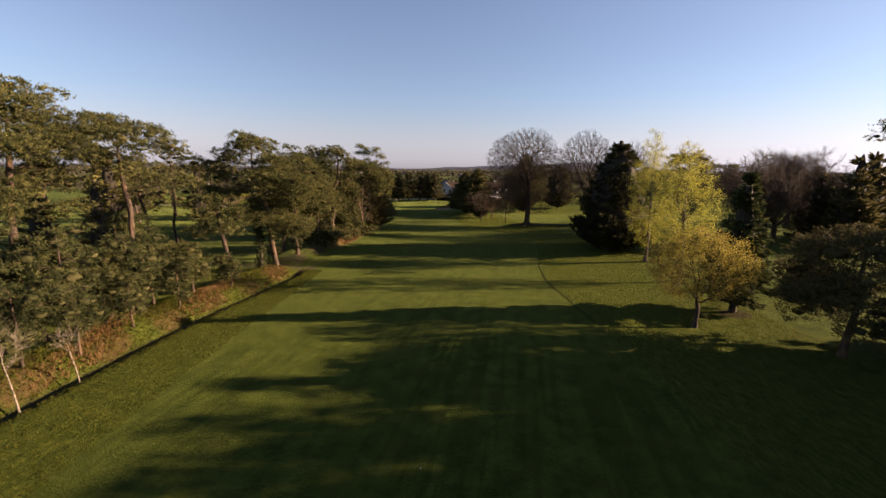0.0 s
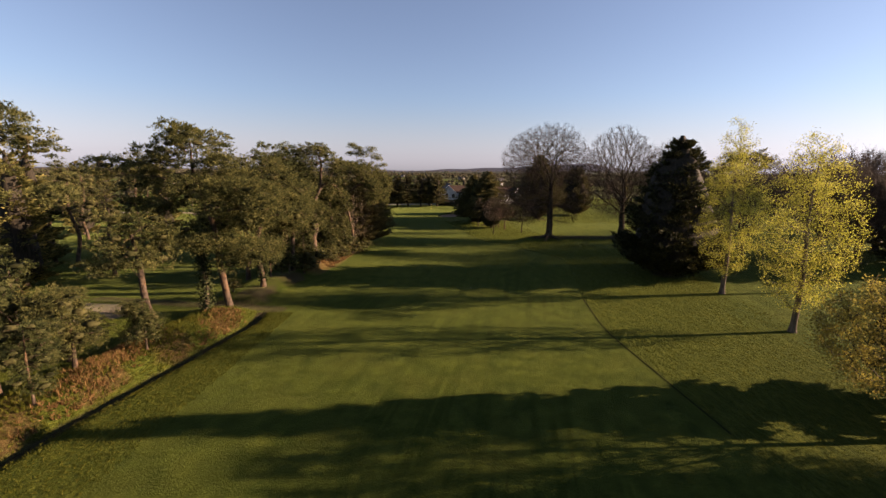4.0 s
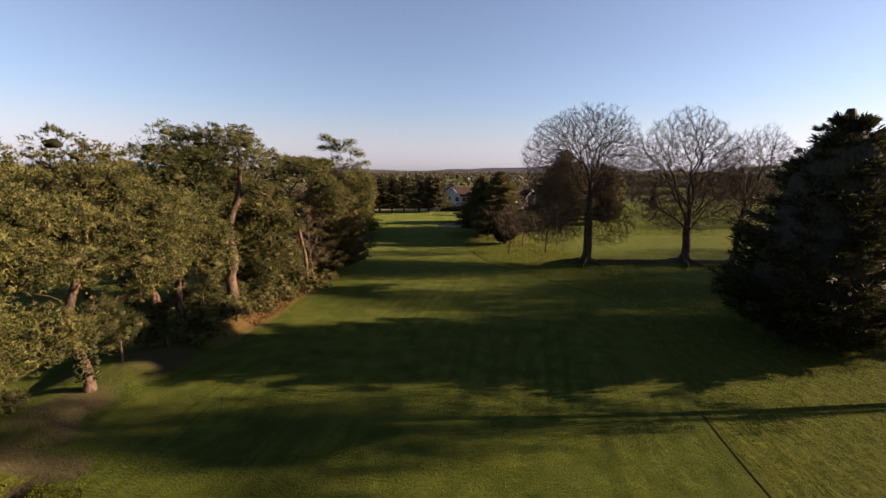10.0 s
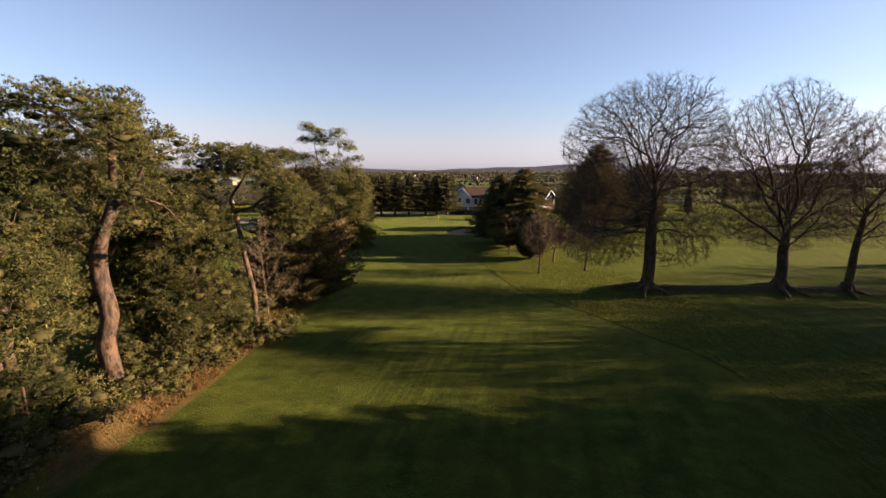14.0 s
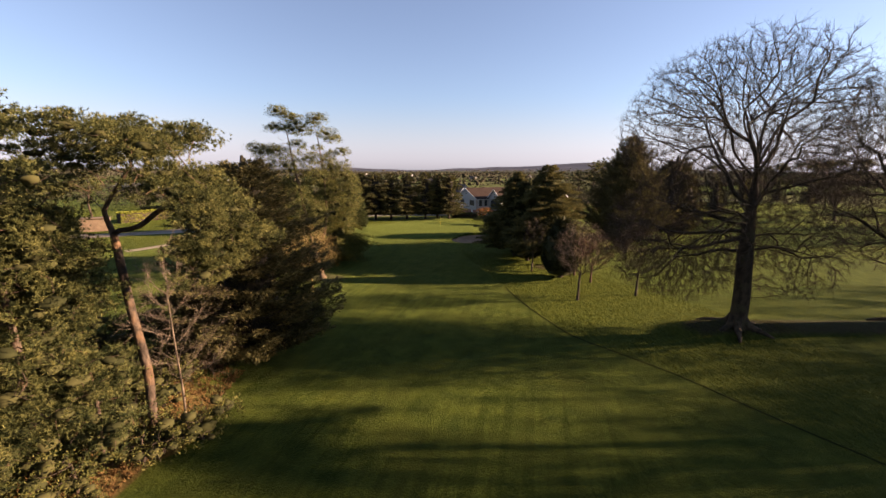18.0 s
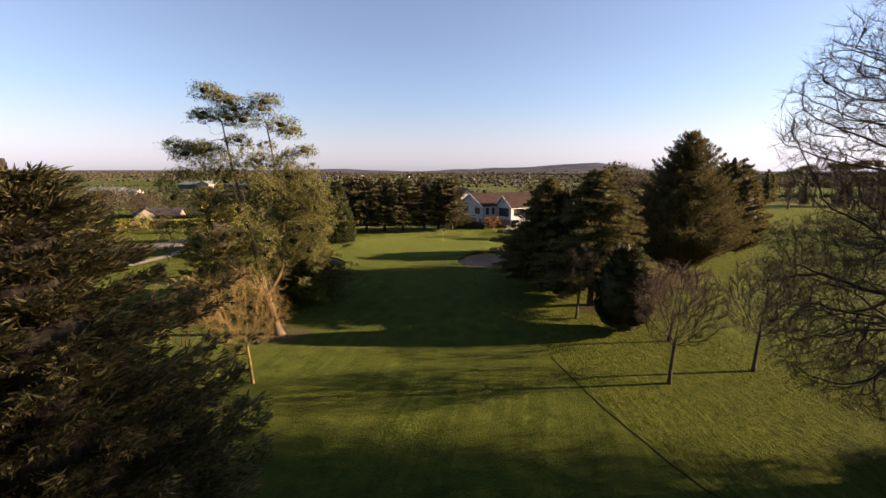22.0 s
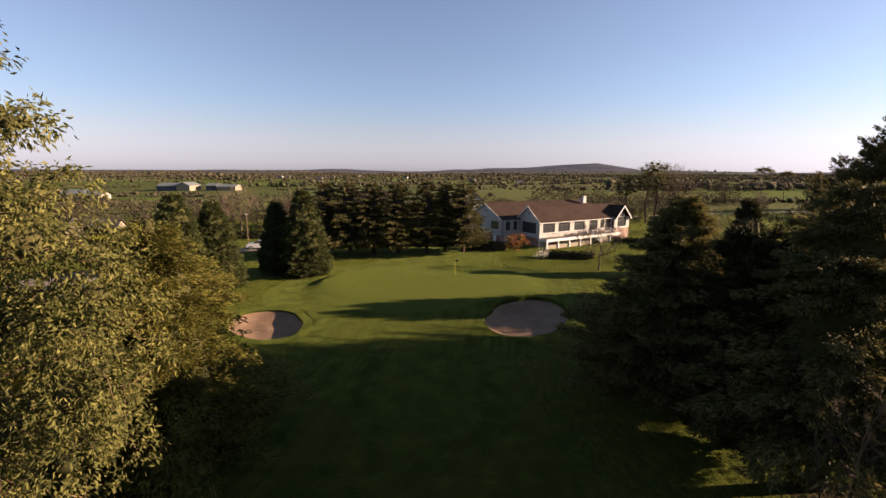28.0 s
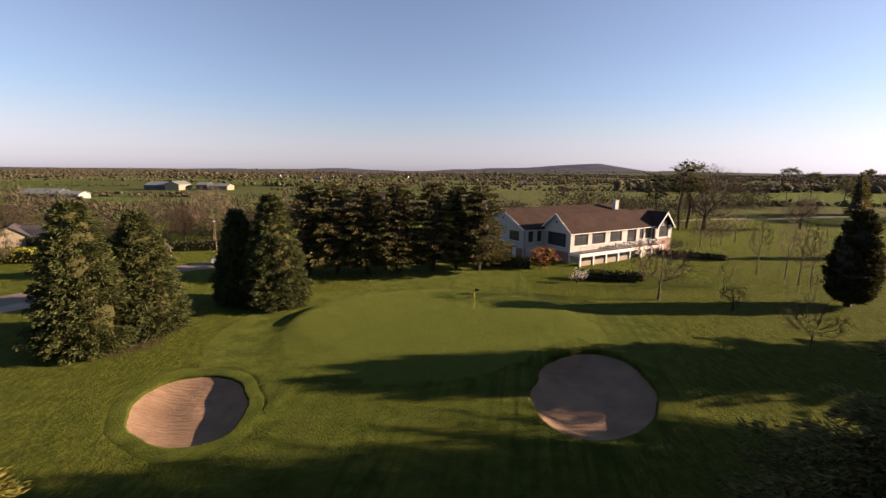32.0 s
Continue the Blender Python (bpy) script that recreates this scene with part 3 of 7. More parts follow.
def twig_arrays(tips, ways, per, length, radius, rng, spread=0.8, lift=0.25):
    """Fine twigs: slim three-sided spikes from each tip."""
    p = np.repeat(tips, per, axis=0)
    w = np.repeat(ways, per, axis=0)
    w = unit(w + rng.normal(size=w.shape) * spread * 0.6 + (lift if isinstance(lift, np.ndarray) else np.array([0, 0, lift])))
    L = length * (0.5 + rng.random(len(p)))
    start = p - np.repeat(ways, per, axis=0) * (rng.random((len(p), 1)) * length * 0.5)
    return ring_tubes(start, start + w * L[:, None], w, w, np.full(len(p), radius), np.full(len(p), radius * 0.35), 3)


def leaf_arrays(at, way, length, width, rng, curl=0.25):
    """Leaves as folded rhombs: four points and two triangles each."""
    n = len(at)
    side = unit(np.cross(way, rng.normal(size=(n, 3))))
    nor = np.cross(way, side)
    L = (length * (0.7 + 0.6 * rng.random((n, 1))))
    W = width * (0.7 + 0.6 * rng.random((n, 1)))
    mid = at + way * L * 0.45
    V = np.stack([at, mid + side * W * 0.5 + nor * W * curl, at + way * L, mid - side * W * 0.5 + nor * W * curl], axis=1).reshape(-1, 3)
    k = np.arange(n)[:, None] * 4
    return V, np.concatenate([k + np.array([[0, 1, 2]]), k + np.array([[0, 2, 3]])])


def tuft_arrays(at, way, needles, length, width, rng, spread=0.75):
    """Needle tufts: narrow blades that fan from a point."""
    p = np.repeat(at, needles, axis=0)
    w = unit(np.repeat(way, needles, axis=0) + rng.normal(size=(len(p), 3)) * spread)
    s = unit(np.cross(w, rng.normal(size=(len(p), 3)))) * width
    L = length * (0.6 + 0.7 * rng.random((len(p), 1)))
    V = np.stack([p - s, p + s, p + w * L], axis=1).reshape(-1, 3)
    return V, np.arange(len(V)).reshape(-1, 3)


def round_mesh(level):
    bm = bmesh.new()
    bmesh.ops.create_icosphere(bm, subdivisions=level, radius=1.0)
    V = np.array([v.co[:] for v in bm.verts])
    F = np.array([[v.index for v in f.verts] for f in bm.faces])
    bm.free()
    return V, F


ROUND_V, ROUND_F = round_mesh(2)
SEED_V, SEED_F = round_mesh(1)


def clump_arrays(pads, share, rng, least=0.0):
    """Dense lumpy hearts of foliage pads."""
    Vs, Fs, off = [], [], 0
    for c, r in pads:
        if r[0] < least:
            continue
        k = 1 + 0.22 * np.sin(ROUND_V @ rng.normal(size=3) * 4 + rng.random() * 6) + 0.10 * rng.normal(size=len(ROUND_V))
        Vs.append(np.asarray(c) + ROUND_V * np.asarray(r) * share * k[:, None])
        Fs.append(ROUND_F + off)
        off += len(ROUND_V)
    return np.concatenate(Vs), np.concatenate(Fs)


def tree_root(name, x, y, z=0.0):
    ob = new(name)
    ob.location = (x, y, z)
    ob.empty_display_size = 0.5
    return ob


def curve_points(points, step):
    """Evenly spaced points on a soft line through the given ones."""
    pts = [Vector(p) for p in points]
    out = []
    for i in range(len(pts) - 1):
        p0, p1, p2, p3 = pts[max(i - 1, 0)], pts[i], pts[i + 1], pts[min(i + 2, len(pts) - 1)]
        k = max(2, int((p2 - p1).length / step))
        for j in range(k):
            t = j / k
            out.append(0.5 * ((2 * p1) + (p2 - p0) * t + (2 * p0 - 5 * p1 + 4 * p2 - p3) * t * t + (3 * p1 - p0 - 3 * p2 + p3) * t ** 3))
    out.append(pts[-1])
    return np.array([tuple(p) for p in out])


def flare(pos, rad, girth, height=1.2):
    """Widens a trunk's foot into a root flare."""
    z = pos[:, 2] - pos[0, 2]
    rad = rad.copy()
    low = z < height
    rad[low] = rad[low] * (1 + girth * (1 - z[low] / height) ** 2)
    return rad


def pads_of(rng, count, centre, radii, size, low=-0.35):
    """Places for the foliage pads of a crown, mostly towards its skin."""
    out = []
    while len(out) < count:
        d = unit(rng.normal(size=3))
        if d[2] < low:
            continue
        r = (0.35 + 0.65 * rng.random()) ** 0.5
        s = size * (0.65 + 0.7 * rng.random())
        out.append((np.asarray(centre) + d * r * (np.asarray(radii) - s * 0.5), (s, s, s * 0.55)))
    return out


def pad_tree(name, x, y, trunk, pads, rng, bark, leaf, base_r, per_pad=150, needles=6, blade=(0.19, 0.024), leaf_kind="needle",
             step=0.45, label="", category="tree", group="", hollow=0.62, rootflare=0.5, dead=0, z=0.0, heart=0.40, least=0.0, stems=(), heart_mat=None):
    """A tree whose limbs grow to pads of foliage. trunk: points from the foot up; pads: (centre, radii)."""
    root = tagged(tree_root(name, x, y, z), label, category, group)
    att = np.concatenate([ball(rng, 26, c, r) for c, r in pads] + ([ball(rng, dead, pads[0][0] * [1, 1, 0.6], (3, 3, 3))] if dead else []))
    stem = curve_points(trunk, step)
    pos, par = colonise(att, stem, step, step * 1.5, rng, 0.05, scaffold=stems)
    rad, kids = thickness(par, 0.013, base_r, len(stem))
    rad = flare(pos, rad, rootflare)
    trunk_me = wood_mesh("trunk", pos, par, rad, bark, keep=np.arange(len(pos)) < len(stem), weld=True)
    put_part("trunk", trunk_me, root)
    put_part("branchwork", wood_mesh("branchwork", pos, par, rad, bark, keep=np.arange(len(pos)) >= len(stem)), root)["kind"] = "stuff"
    ats, ways = [], []
    for c, r in pads:
        c, r = np.asarray(c), np.asarray(r)
        k = max(20, int(per_pad * (1.35 if leaf_kind == "needle" else 1.0) * (r[0] / 1.3) ** 2))
        bunch = max(6, k // 13)                      # needles and leaves stand in bunches
        d = unit(rng.normal(size=(bunch, 3)) + np.array([0, 0, 0.30]))[rng.integers(bunch, size=k)]
        d = unit(d + rng.normal(size=(k, 3)) * np.where(rng.random((k, 1)) < 0.74, 0.12, 0.6))
        knob = 1 + 0.22 * np.sin(d[:, :1] * 5 + c[0] * 3) * np.cos(d[:, 1:2] * 5 + c[2] * 2)
        p = c + d * r * knob * (hollow + (1 - hollow) * rng.random((k, 1)) ** 0.4) * (1 + 0.13 * rng.normal(size=(k, 1)))
        ats.append(p)
        ways.append(unit(d + np.array([0, 0, 0.45])))
    p, w = np.concatenate(ats), np.concatenate(ways)
    if leaf_kind == "needle":
        V, F = tuft_arrays(p, w, needles, blade[0], blade[1], rng)
    else:
        hang = unit(w * 0.5 + rng.normal(size=w.shape) * 0.5 + np.array([0, 0, leaf_kind]))
        V, F = leaf_arrays(p, hang, blade[0], blade[1], rng)
    # dark hearts in the pads, their shade painted as deeper leaf colour
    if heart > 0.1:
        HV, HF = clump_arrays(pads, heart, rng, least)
        put_part("crown_core", mesh_of("crown_core", HV, [HF], heart_mat or M["coreshade"], True), root, "dark foliage core, crown shade set in its colour")["kind"] = "stuff"
    put_part("crown", mesh_of("crown", V, [F], leaf), root)["kind"] = "stuff"
    return root


def plume_tree(name, x, y, h, r, rng, leaf, label, category="conifer tree", group="", plumes=150, per=60, rise=0.35, foot=0.4, profile=0.8,
               spray=(0.55, 0.17), lobes=0.18, stem_r=0.32, bark=None, widest=0.12, z=0.0, tops=1, droop=0.0, spread=0.2, core=0.55, ragged=0.10, core_mat=None, fan=1, flat=0.45):
    """A conifer of feathered plumes round a straight stem."""
    root = tagged(tree_root(name, x, y, z), label, category, group)
    bark = bark or M["darkbark"]
    soups, limbs = [], []
    heads = [(0.0, 0.0, 1.0)] + [(rng.normal() * r * 0.22, rng.normal() * r * 0.22, 0.80 + 0.16 * rng.random()) for _ in range(tops - 1)]
    bumps = rng.random(6) * 6.28
    ats, ways, lens = [], [], []
    for i in range(plumes):
        hx, hy, hk = heads[rng.integers(len(heads))] if rng.random() < 0.55 else heads[0]
        H = h * hk
        f = rng.random() ** (1.15 if core > 0.25 else 0.95)
        z0 = foot + f * (H - foot) * 0.97
        k = (z0 - foot) / max(H - foot, 0.1)
        R = r * (max(1 - k, 0.0) ** profile) * (min(1.0, 0.62 + k / widest * 0.38) if k < widest else 1.0)
        a = rng.random() * 2 * math.pi
        R *= 1 + lobes * (math.sin(3 * a + bumps[0]) * 0.6 + math.sin(5 * a + bumps[1] + z0 * 0.6) * 0.6) + rng.normal() * ragged
        R = max(R, 0.18)
        out = np.array([math.cos(a), math.sin(a), 0.0])
        start = np.array([hx * min(1, k * 2), hy * min(1, k * 2), max(0.15, z0 - R * rise)])
        tip = start + out * R + np.array([0, 0, R * rise * (0.9 + 0.4 * rng.random()) + 0.25])
        bend = np.array([0, 0, -R * droop])
        m = max(10, int(per * (0.35 + R / r)))
        t = 0.35 + 0.65 * rng.random((m, 1)) ** 0.7
        line = start + (tip - start) * t + bend * (t * t)
        w = unit(tip - start + 2 * bend * t)
        wide = (0.10 + spread * R * (1.05 - t))
        sidev = np.cross(out, [0, 0, 1.0])
        lat = rng.normal(size=(m, 1)) * wide
        p = line + sidev * lat + np.array([0, 0, 1.0]) * rng.normal(size=(m, 1)) * wide * flat
        ats.append(p)
        ways.append(unit(w + sidev * np.sign(lat) * 0.45 + rng.normal(size=(m, 3)) * 0.22))
        limbs.append((start, start + (tip - start) * 0.8 + bend * 0.64, R))
    p, w = np.concatenate(ats), np.concatenate(ways)
    if fan > 1:
        p = np.repeat(p, fan, axis=0)
        w = unit(np.repeat(w, fan, axis=0) + rng.normal(size=(len(p), 3)) * 0.26)
        p = p + rng.normal(size=p.shape) * 0.06
    V, F = leaf_arrays(p, w, spray[0], spray[1], rng, 0.2)
    top = [(np.array([0, 0, 0.0]), np.array([0, 0, h * 0.97]), stem_r)] + [(np.array([0, 0, h * 0.3]), np.array([hx, hy, h * hk * 0.97]), stem_r * 0.4) for hx, hy, hk in heads[1:]]
    a, b = np.array([t[0] for t in top]), np.array([t[1] for t in top])
    SV, SF = ring_tubes(a, b, unit(b - a), unit(b - a), np.array([t[2] for t in top]), np.array([t[2] * 0.12 for t in top]), 9)
    put_part("trunk", mesh_of("trunk", SV, [SF], bark, True), root)
    a, b = np.array([l[0] for l in limbs]), np.array([l[1] for l in limbs])
    rr = np.array([0.012 + 0.010 * l[2] for l in limbs])
    LV, LF = ring_tubes(a, b, unit(b - a), unit(b - a), rr, rr * 0.3, 4)
    put_part("branchwork", mesh_of("branchwork", LV, [LF], bark, True), root)["kind"] = "stuff"
    # solid hull closing the crown's middle, inner shade painted as dark colour
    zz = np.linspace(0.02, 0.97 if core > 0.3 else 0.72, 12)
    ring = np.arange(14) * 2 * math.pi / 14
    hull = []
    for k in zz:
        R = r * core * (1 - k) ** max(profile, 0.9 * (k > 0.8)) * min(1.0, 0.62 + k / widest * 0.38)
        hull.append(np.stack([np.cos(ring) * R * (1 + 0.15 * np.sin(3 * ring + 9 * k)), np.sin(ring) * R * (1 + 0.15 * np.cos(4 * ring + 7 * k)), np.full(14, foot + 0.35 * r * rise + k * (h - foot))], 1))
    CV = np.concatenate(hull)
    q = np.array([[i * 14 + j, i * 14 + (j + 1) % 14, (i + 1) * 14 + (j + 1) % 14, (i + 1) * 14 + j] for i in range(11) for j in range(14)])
    put_part("crown_core", mesh_of("crown_core", CV, [q], core_mat or M["hulldark"], True), root, "dark hull standing in for the crown's inner shade")
    put_part("crown", mesh_of("crown", V, [F], leaf), root)["kind"] = "stuff"
    return root


def bare_tree(name, x, y, trunk, clouds, rng, bark, base_r, label, hang=-9.0, step=0.5, tip=0.009, per=5, twig=0.7, twig_r=0.007, lift=0.08, group="",
              category="tree", rootflare=0.6, leaf=None, leaves=0, leaf_size=(0.14, 0.1), z=0.0, jitter=0.18, spread=0.8, kill=1.35, scaffold=(), twig_mat=None, grown=None):
    """A leafless or thinly leafed broadleaf tree. clouds: (count, centre, radii, share kept to the skin) of crown points."""
    root = tagged(tree_root(name, x, y, z), label, category, group)
    stem = curve_points(trunk, step)
    if grown:
        pos, par = grown
    else:
        att = np.concatenate([ball(rng, c, p, r, k[0] if k else 0.12) for c, p, r, *k in clouds])
        pos, par = colonise(att, stem, step, step * kill, rng, lift, jitter=jitter, scaffold=scaffold)
    rad, kids = thickness(par, tip, base_r, len(stem))
    rad = flare(pos, rad, rootflare, 1.0)
    k = np.arange(len(pos))
    put_part("trunk", wood_mesh("trunk", pos, par, rad, bark, keep=k < len(stem), weld=True), root)
    put_part("branchwork", wood_mesh("branchwork", pos, par, rad, bark, keep=k >= len(stem)), root)["kind"] = "stuff"
    thin = (rad < tip * 2.6) & (k >= len(stem))
    way = unit(pos - pos[np.maximum(par, 0)] + 1e-6)
    V, F = twig_arrays(pos[thin], way[thin], per, twig, twig_r, rng, spread, np.repeat(np.where(pos[thin][:, 2:] < hang, -0.55, 0.25), per, axis=0) * np.array([[0, 0, 1.0]]))
    put_part("twig_canopy", mesh_of("twig_canopy", V, [F], twig_mat or bark), root)["kind"] = "stuff"
    if leaf:
        near = np.repeat(pos[thin], leaves, axis=0)
        w = unit(rng.normal(size=near.shape) + np.repeat(way[thin], leaves, axis=0) * 0.6)
        V, F = leaf_arrays(near + rng.normal(size=near.shape) * twig * 0.42 + w * 0.05, w, leaf_size[0], leaf_size[1], rng)
        put_part("foliage", mesh_of("foliage", V, [F], leaf), root)["kind"] = "stuff"
    return root


def fanned(trunk, step, limbs, rng, orders=4, gap=2, cap=9500, share=1.0):
    """Branches by forking: each limb runs out to its crown's skin, and sends off side branches on the way.
    limbs: (foot height, azimuth, rise, crown centre, crown radii, lift). Gives places and parents."""
    stem = curve_points(trunk, step)
    pos, parent = [p for p in stem], list(range(-1, len(stem) - 1))

    def reach(p, d, c, r):
        q, e = (p - c) / r, d / r
        a, b, k = e @ e, q @ e, q @ q - 1.0
        disc = b * b - a * k
        return (-b + math.sqrt(disc)) / a if disc > 0 else 0.0
    line = []
    for z, t, rise, c, r, lift in limbs:
        at = int(np.argmin(np.abs(stem[:, 2] - z)))
        d = np.array([math.cos(t) * math.cos(rise), math.sin(t) * math.cos(rise), math.sin(rise)])
        c, r = np.asarray(c, float), np.asarray(r, float)
        line.append((at, d, max(reach(pos[at], d, c, r), 1.0) * (0.9 + 0.1 * rng.random()) * share, 0, c, r, lift))
    k = 0
    while k < len(line) and len(pos) < cap:
        at, d, length, order, c, r, lift = line[k]
        k += 1
        turn = rng.random() * 6.28
        for i in range(max(2, int(length / step))):
            d = unit(d + rng.normal(size=3) * (0.11 if order < 2 else 0.15) + np.array([0, 0, lift]))
            p = pos[at] + d * step
            pos.append(p)
            parent.append(at)
            at = len(pos) - 1
            left = length - (i + 1) * step
            if order < orders - 1 and i >= (2 if order == 0 else 1) and (i % gap == 0 or order > 1) and left > 0.3:
                turn += 2.4
                u = unit(np.cross(d, [0.31, 0.52, 0.8]))
                v = np.cross(d, u)
                a = radians(30 + 32 * rng.random())
                e = unit(d * math.cos(a) + (u * math.cos(turn) + v * math.sin(turn)) * math.sin(a))
                L = min(reach(p, e, c, r), 0.55 * length + 1.2, left + 2.0) * (0.6 + 0.4 * rng.random()) * share
                if L > step:
                    line.append((at, e, L, order + 1, c, r, lift * 0.6))
    return np.array(pos), np.array(parent), len(stem)


# ---- the ground ----
def smooth01(v):
    v = np.clip(v, 0, 1)
    return v * v * (3 - 2 * v)


def ditch_x(y):
    return np.interp(y, [0, 23.6, 36.9, 52.4, 55, 60, 66, 70, 78, 82, 86, 91, 96], [-23.2, -21.5, -20.3, -17.6, -17.8, -18.4, -17.5, -16.7, -16.1, -16.0, -15.8, -16.2, -18.5])


def rough_x(y):
    return np.interp(y, [20, 35, 43, 52, 61, 72, 82, 87.4, 92.7, 98.5, 103.6, 111, 130], [14.6, 13.8, 12.9, 12.1, 12.9, 14.6, 15.9, 12.6, 9.6, 5.0, 3.0, 1.1, -3.5])


class Outline:
    """A closed rounded outline by angle about its centre."""

    def __init__(self, cx, cy, points):
        self.c = (cx, cy)
        a = np.array([math.atan2(y - cy, x - cx) for x, y in points])
        r = np.array([math.hypot(x - cx, y - cy) for x, y in points])
        o = np.argsort(a)
        a, r = a[o], r[o]
        grid = np.linspace(-math.pi, math.pi, 241)
        v = np.interp(grid, np.concatenate([a - 2 * math.pi, a, a + 2 * math.pi]), np.tile(r, 3))
        for _ in range(3):
            v = np.convolve(np.concatenate([v[-14:-1], v, v[1:14]]), np.hanning(13) / np.hanning(13).sum(), "same")[13:-13]
        self.grid, self.r = grid, v

    def radius(self, a):
        return np.interp(a, self.grid, self.r)

    def k(self, x, y):
        dx, dy = x - self.c[0], y - self.c[1]
        return np.hypot(dx, dy) / self.radius(np.arctan2(dy, dx))


bunker_left = Outline(-24.4, 140.6, [(-27.2, 139.6), (-28.1, 141.7), (-27.7, 143.4), (-26.3, 144.2), (-24.2, 144.1), (-22.3, 142.3), (-21.2, 139.9), (-21.0, 138.2), (-21.9, 137.3), (-23.3, 137.0), (-25.1, 137.7)])
bunker_right = Outline(-1.6, 143.7, [(-5.3, 141.5), (-4.4, 144.9), (-2.3, 148.4), (0.0, 149.6), (2.0, 148.8), (2.5, 145.6), (1.7, 142.2), (0.4, 140.2), (-1.3, 139.0), (-3.0, 138.6), (-4.6, 139.4)])
BUNKERS = [bunker_left, bunker_right]
putting_green = Outline(-10.0, 153.0, [(-22.1, 158.4), (-23.6, 151.0), (-20.2, 146.0), (-12.0, 144.0), (-6.0, 147.0), (2.6, 152.5), (-1.5, 160.0), (-8.0, 163.0), (-16.8, 162.0)])


def height(x, y, carved=True):
    z = 0.10 * np.sin(x * 0.13 + y * 0.05) + 0.08 * np.sin(y * 0.17 - x * 0.07 + 1.3)
    dx = x - ditch_x(y)
    inbelt = smooth01((y + 5) / 6) * smooth01((96 - y) / 5)
    gap = 1 - np.exp(-((y - 56.4) / 1.5) ** 2)
    bank = smooth01((-0.5 - dx) / 1.8) * smooth01((dx + 7.5) / 3.5)
    z = z + inbelt * gap * bank * (0.75 + 0.15 * np.sin(y * 0.8))
    ditch = np.exp(-((dx + 0.15) / 0.42) ** 2) * smooth01((55.0 - y) / 1.0)
    z = z - 0.75 * ditch * inbelt
    z = z + 0.85 * np.exp(-((y - 99.6 - 0.05 * (x - 17)) / 1.9) ** 2) * smooth01((x - 11) / 4) * smooth01((46 - x) / 5)
    g = putting_green.k(x, y)
    back = smooth01((y - 150 - 0.25 * x) / 12)
    z = z + (0.22 + 0.35 * back) * smooth01((1.25 - 0.10 * back - g) / (0.6 - 0.46 * back))
    for b in BUNKERS if carved else ():
        k = b.k(x, y)
        z = np.where(k < 1.10, z - 1.6 * smooth01((1.10 - k) / 0.10), z)
    far = np.hypot(x * 0.8, y)
    z = z + smooth01((far - 290) / 500) * (3.0 * np.sin(x * 0.006 + 1) * np.cos(y * 0.005) + 2.0 * np.sin(x * 0.013 + y * 0.009))
    ridge = np.interp(x, [-5000, -2600, -1623, -1105, -750, -492, -100, 314, 560, 711, 830, 908, 1020, 1128, 1220, 1301, 1400, 1500, 1800, 2131, 2700, 5000],
                      [14, 16, 18, 32, 20, 9, 26, 44, 55, 71, 70, 79, 88, 92, 86, 72, 50, 34, 32, 24, 22, 18])
    z = z + ridge * (0.25 * smooth01((far - 1500) / 1200) + 0.75 * np.exp(-((y - 4000) / 620) ** 2))
    return z + smooth01((far - 2400) / 800) * 1.6 * np.sin(x * 0.021 + y * 0.004)


def spread(lo, hi, step, out_lo, out_hi, grow=1.16):
    a = list(np.arange(lo, hi + step * 0.5, step))
    s, v = step, hi
    while v < out_hi:
        s *= grow
        v += s
        a.append(v)
    s, v, b = step, lo, []
    while v > out_lo:
        s *= grow
        v -= s
        b.append(v)
    return np.array(b[::-1] + a)


gx, gy = spread(-46, 44, 0.55, -4700, 4700), spread(2, 186, 0.55, -500, 4900)
X, Y = np.meshgrid(gx, gy)
Z = height(X, Y)
nx, ny = len(gx), len(gy)
idx = np.arange(nx * ny).reshape(ny, nx)
quads = np.stack([idx[:-1, :-1], idx[:-1, 1:], idx[1:, 1:], idx[1:, :-1]], axis=2).reshape(-1, 4)
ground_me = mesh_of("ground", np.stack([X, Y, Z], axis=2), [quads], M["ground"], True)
dX = X - ditch_x(Y)
belt = smooth01((96 - Y) / 4) * (dX < 0.2)
wob = 0.35 * np.sin(Y * 0.9) + 0.25 * np.sin(Y * 2.3)
left_edge = np.interp(Y, [0, 45, 58, 73, 82, 100, 112], [-15.2, -15.2, -15.0, -13.0, -8.0, -11.0, -14.5])
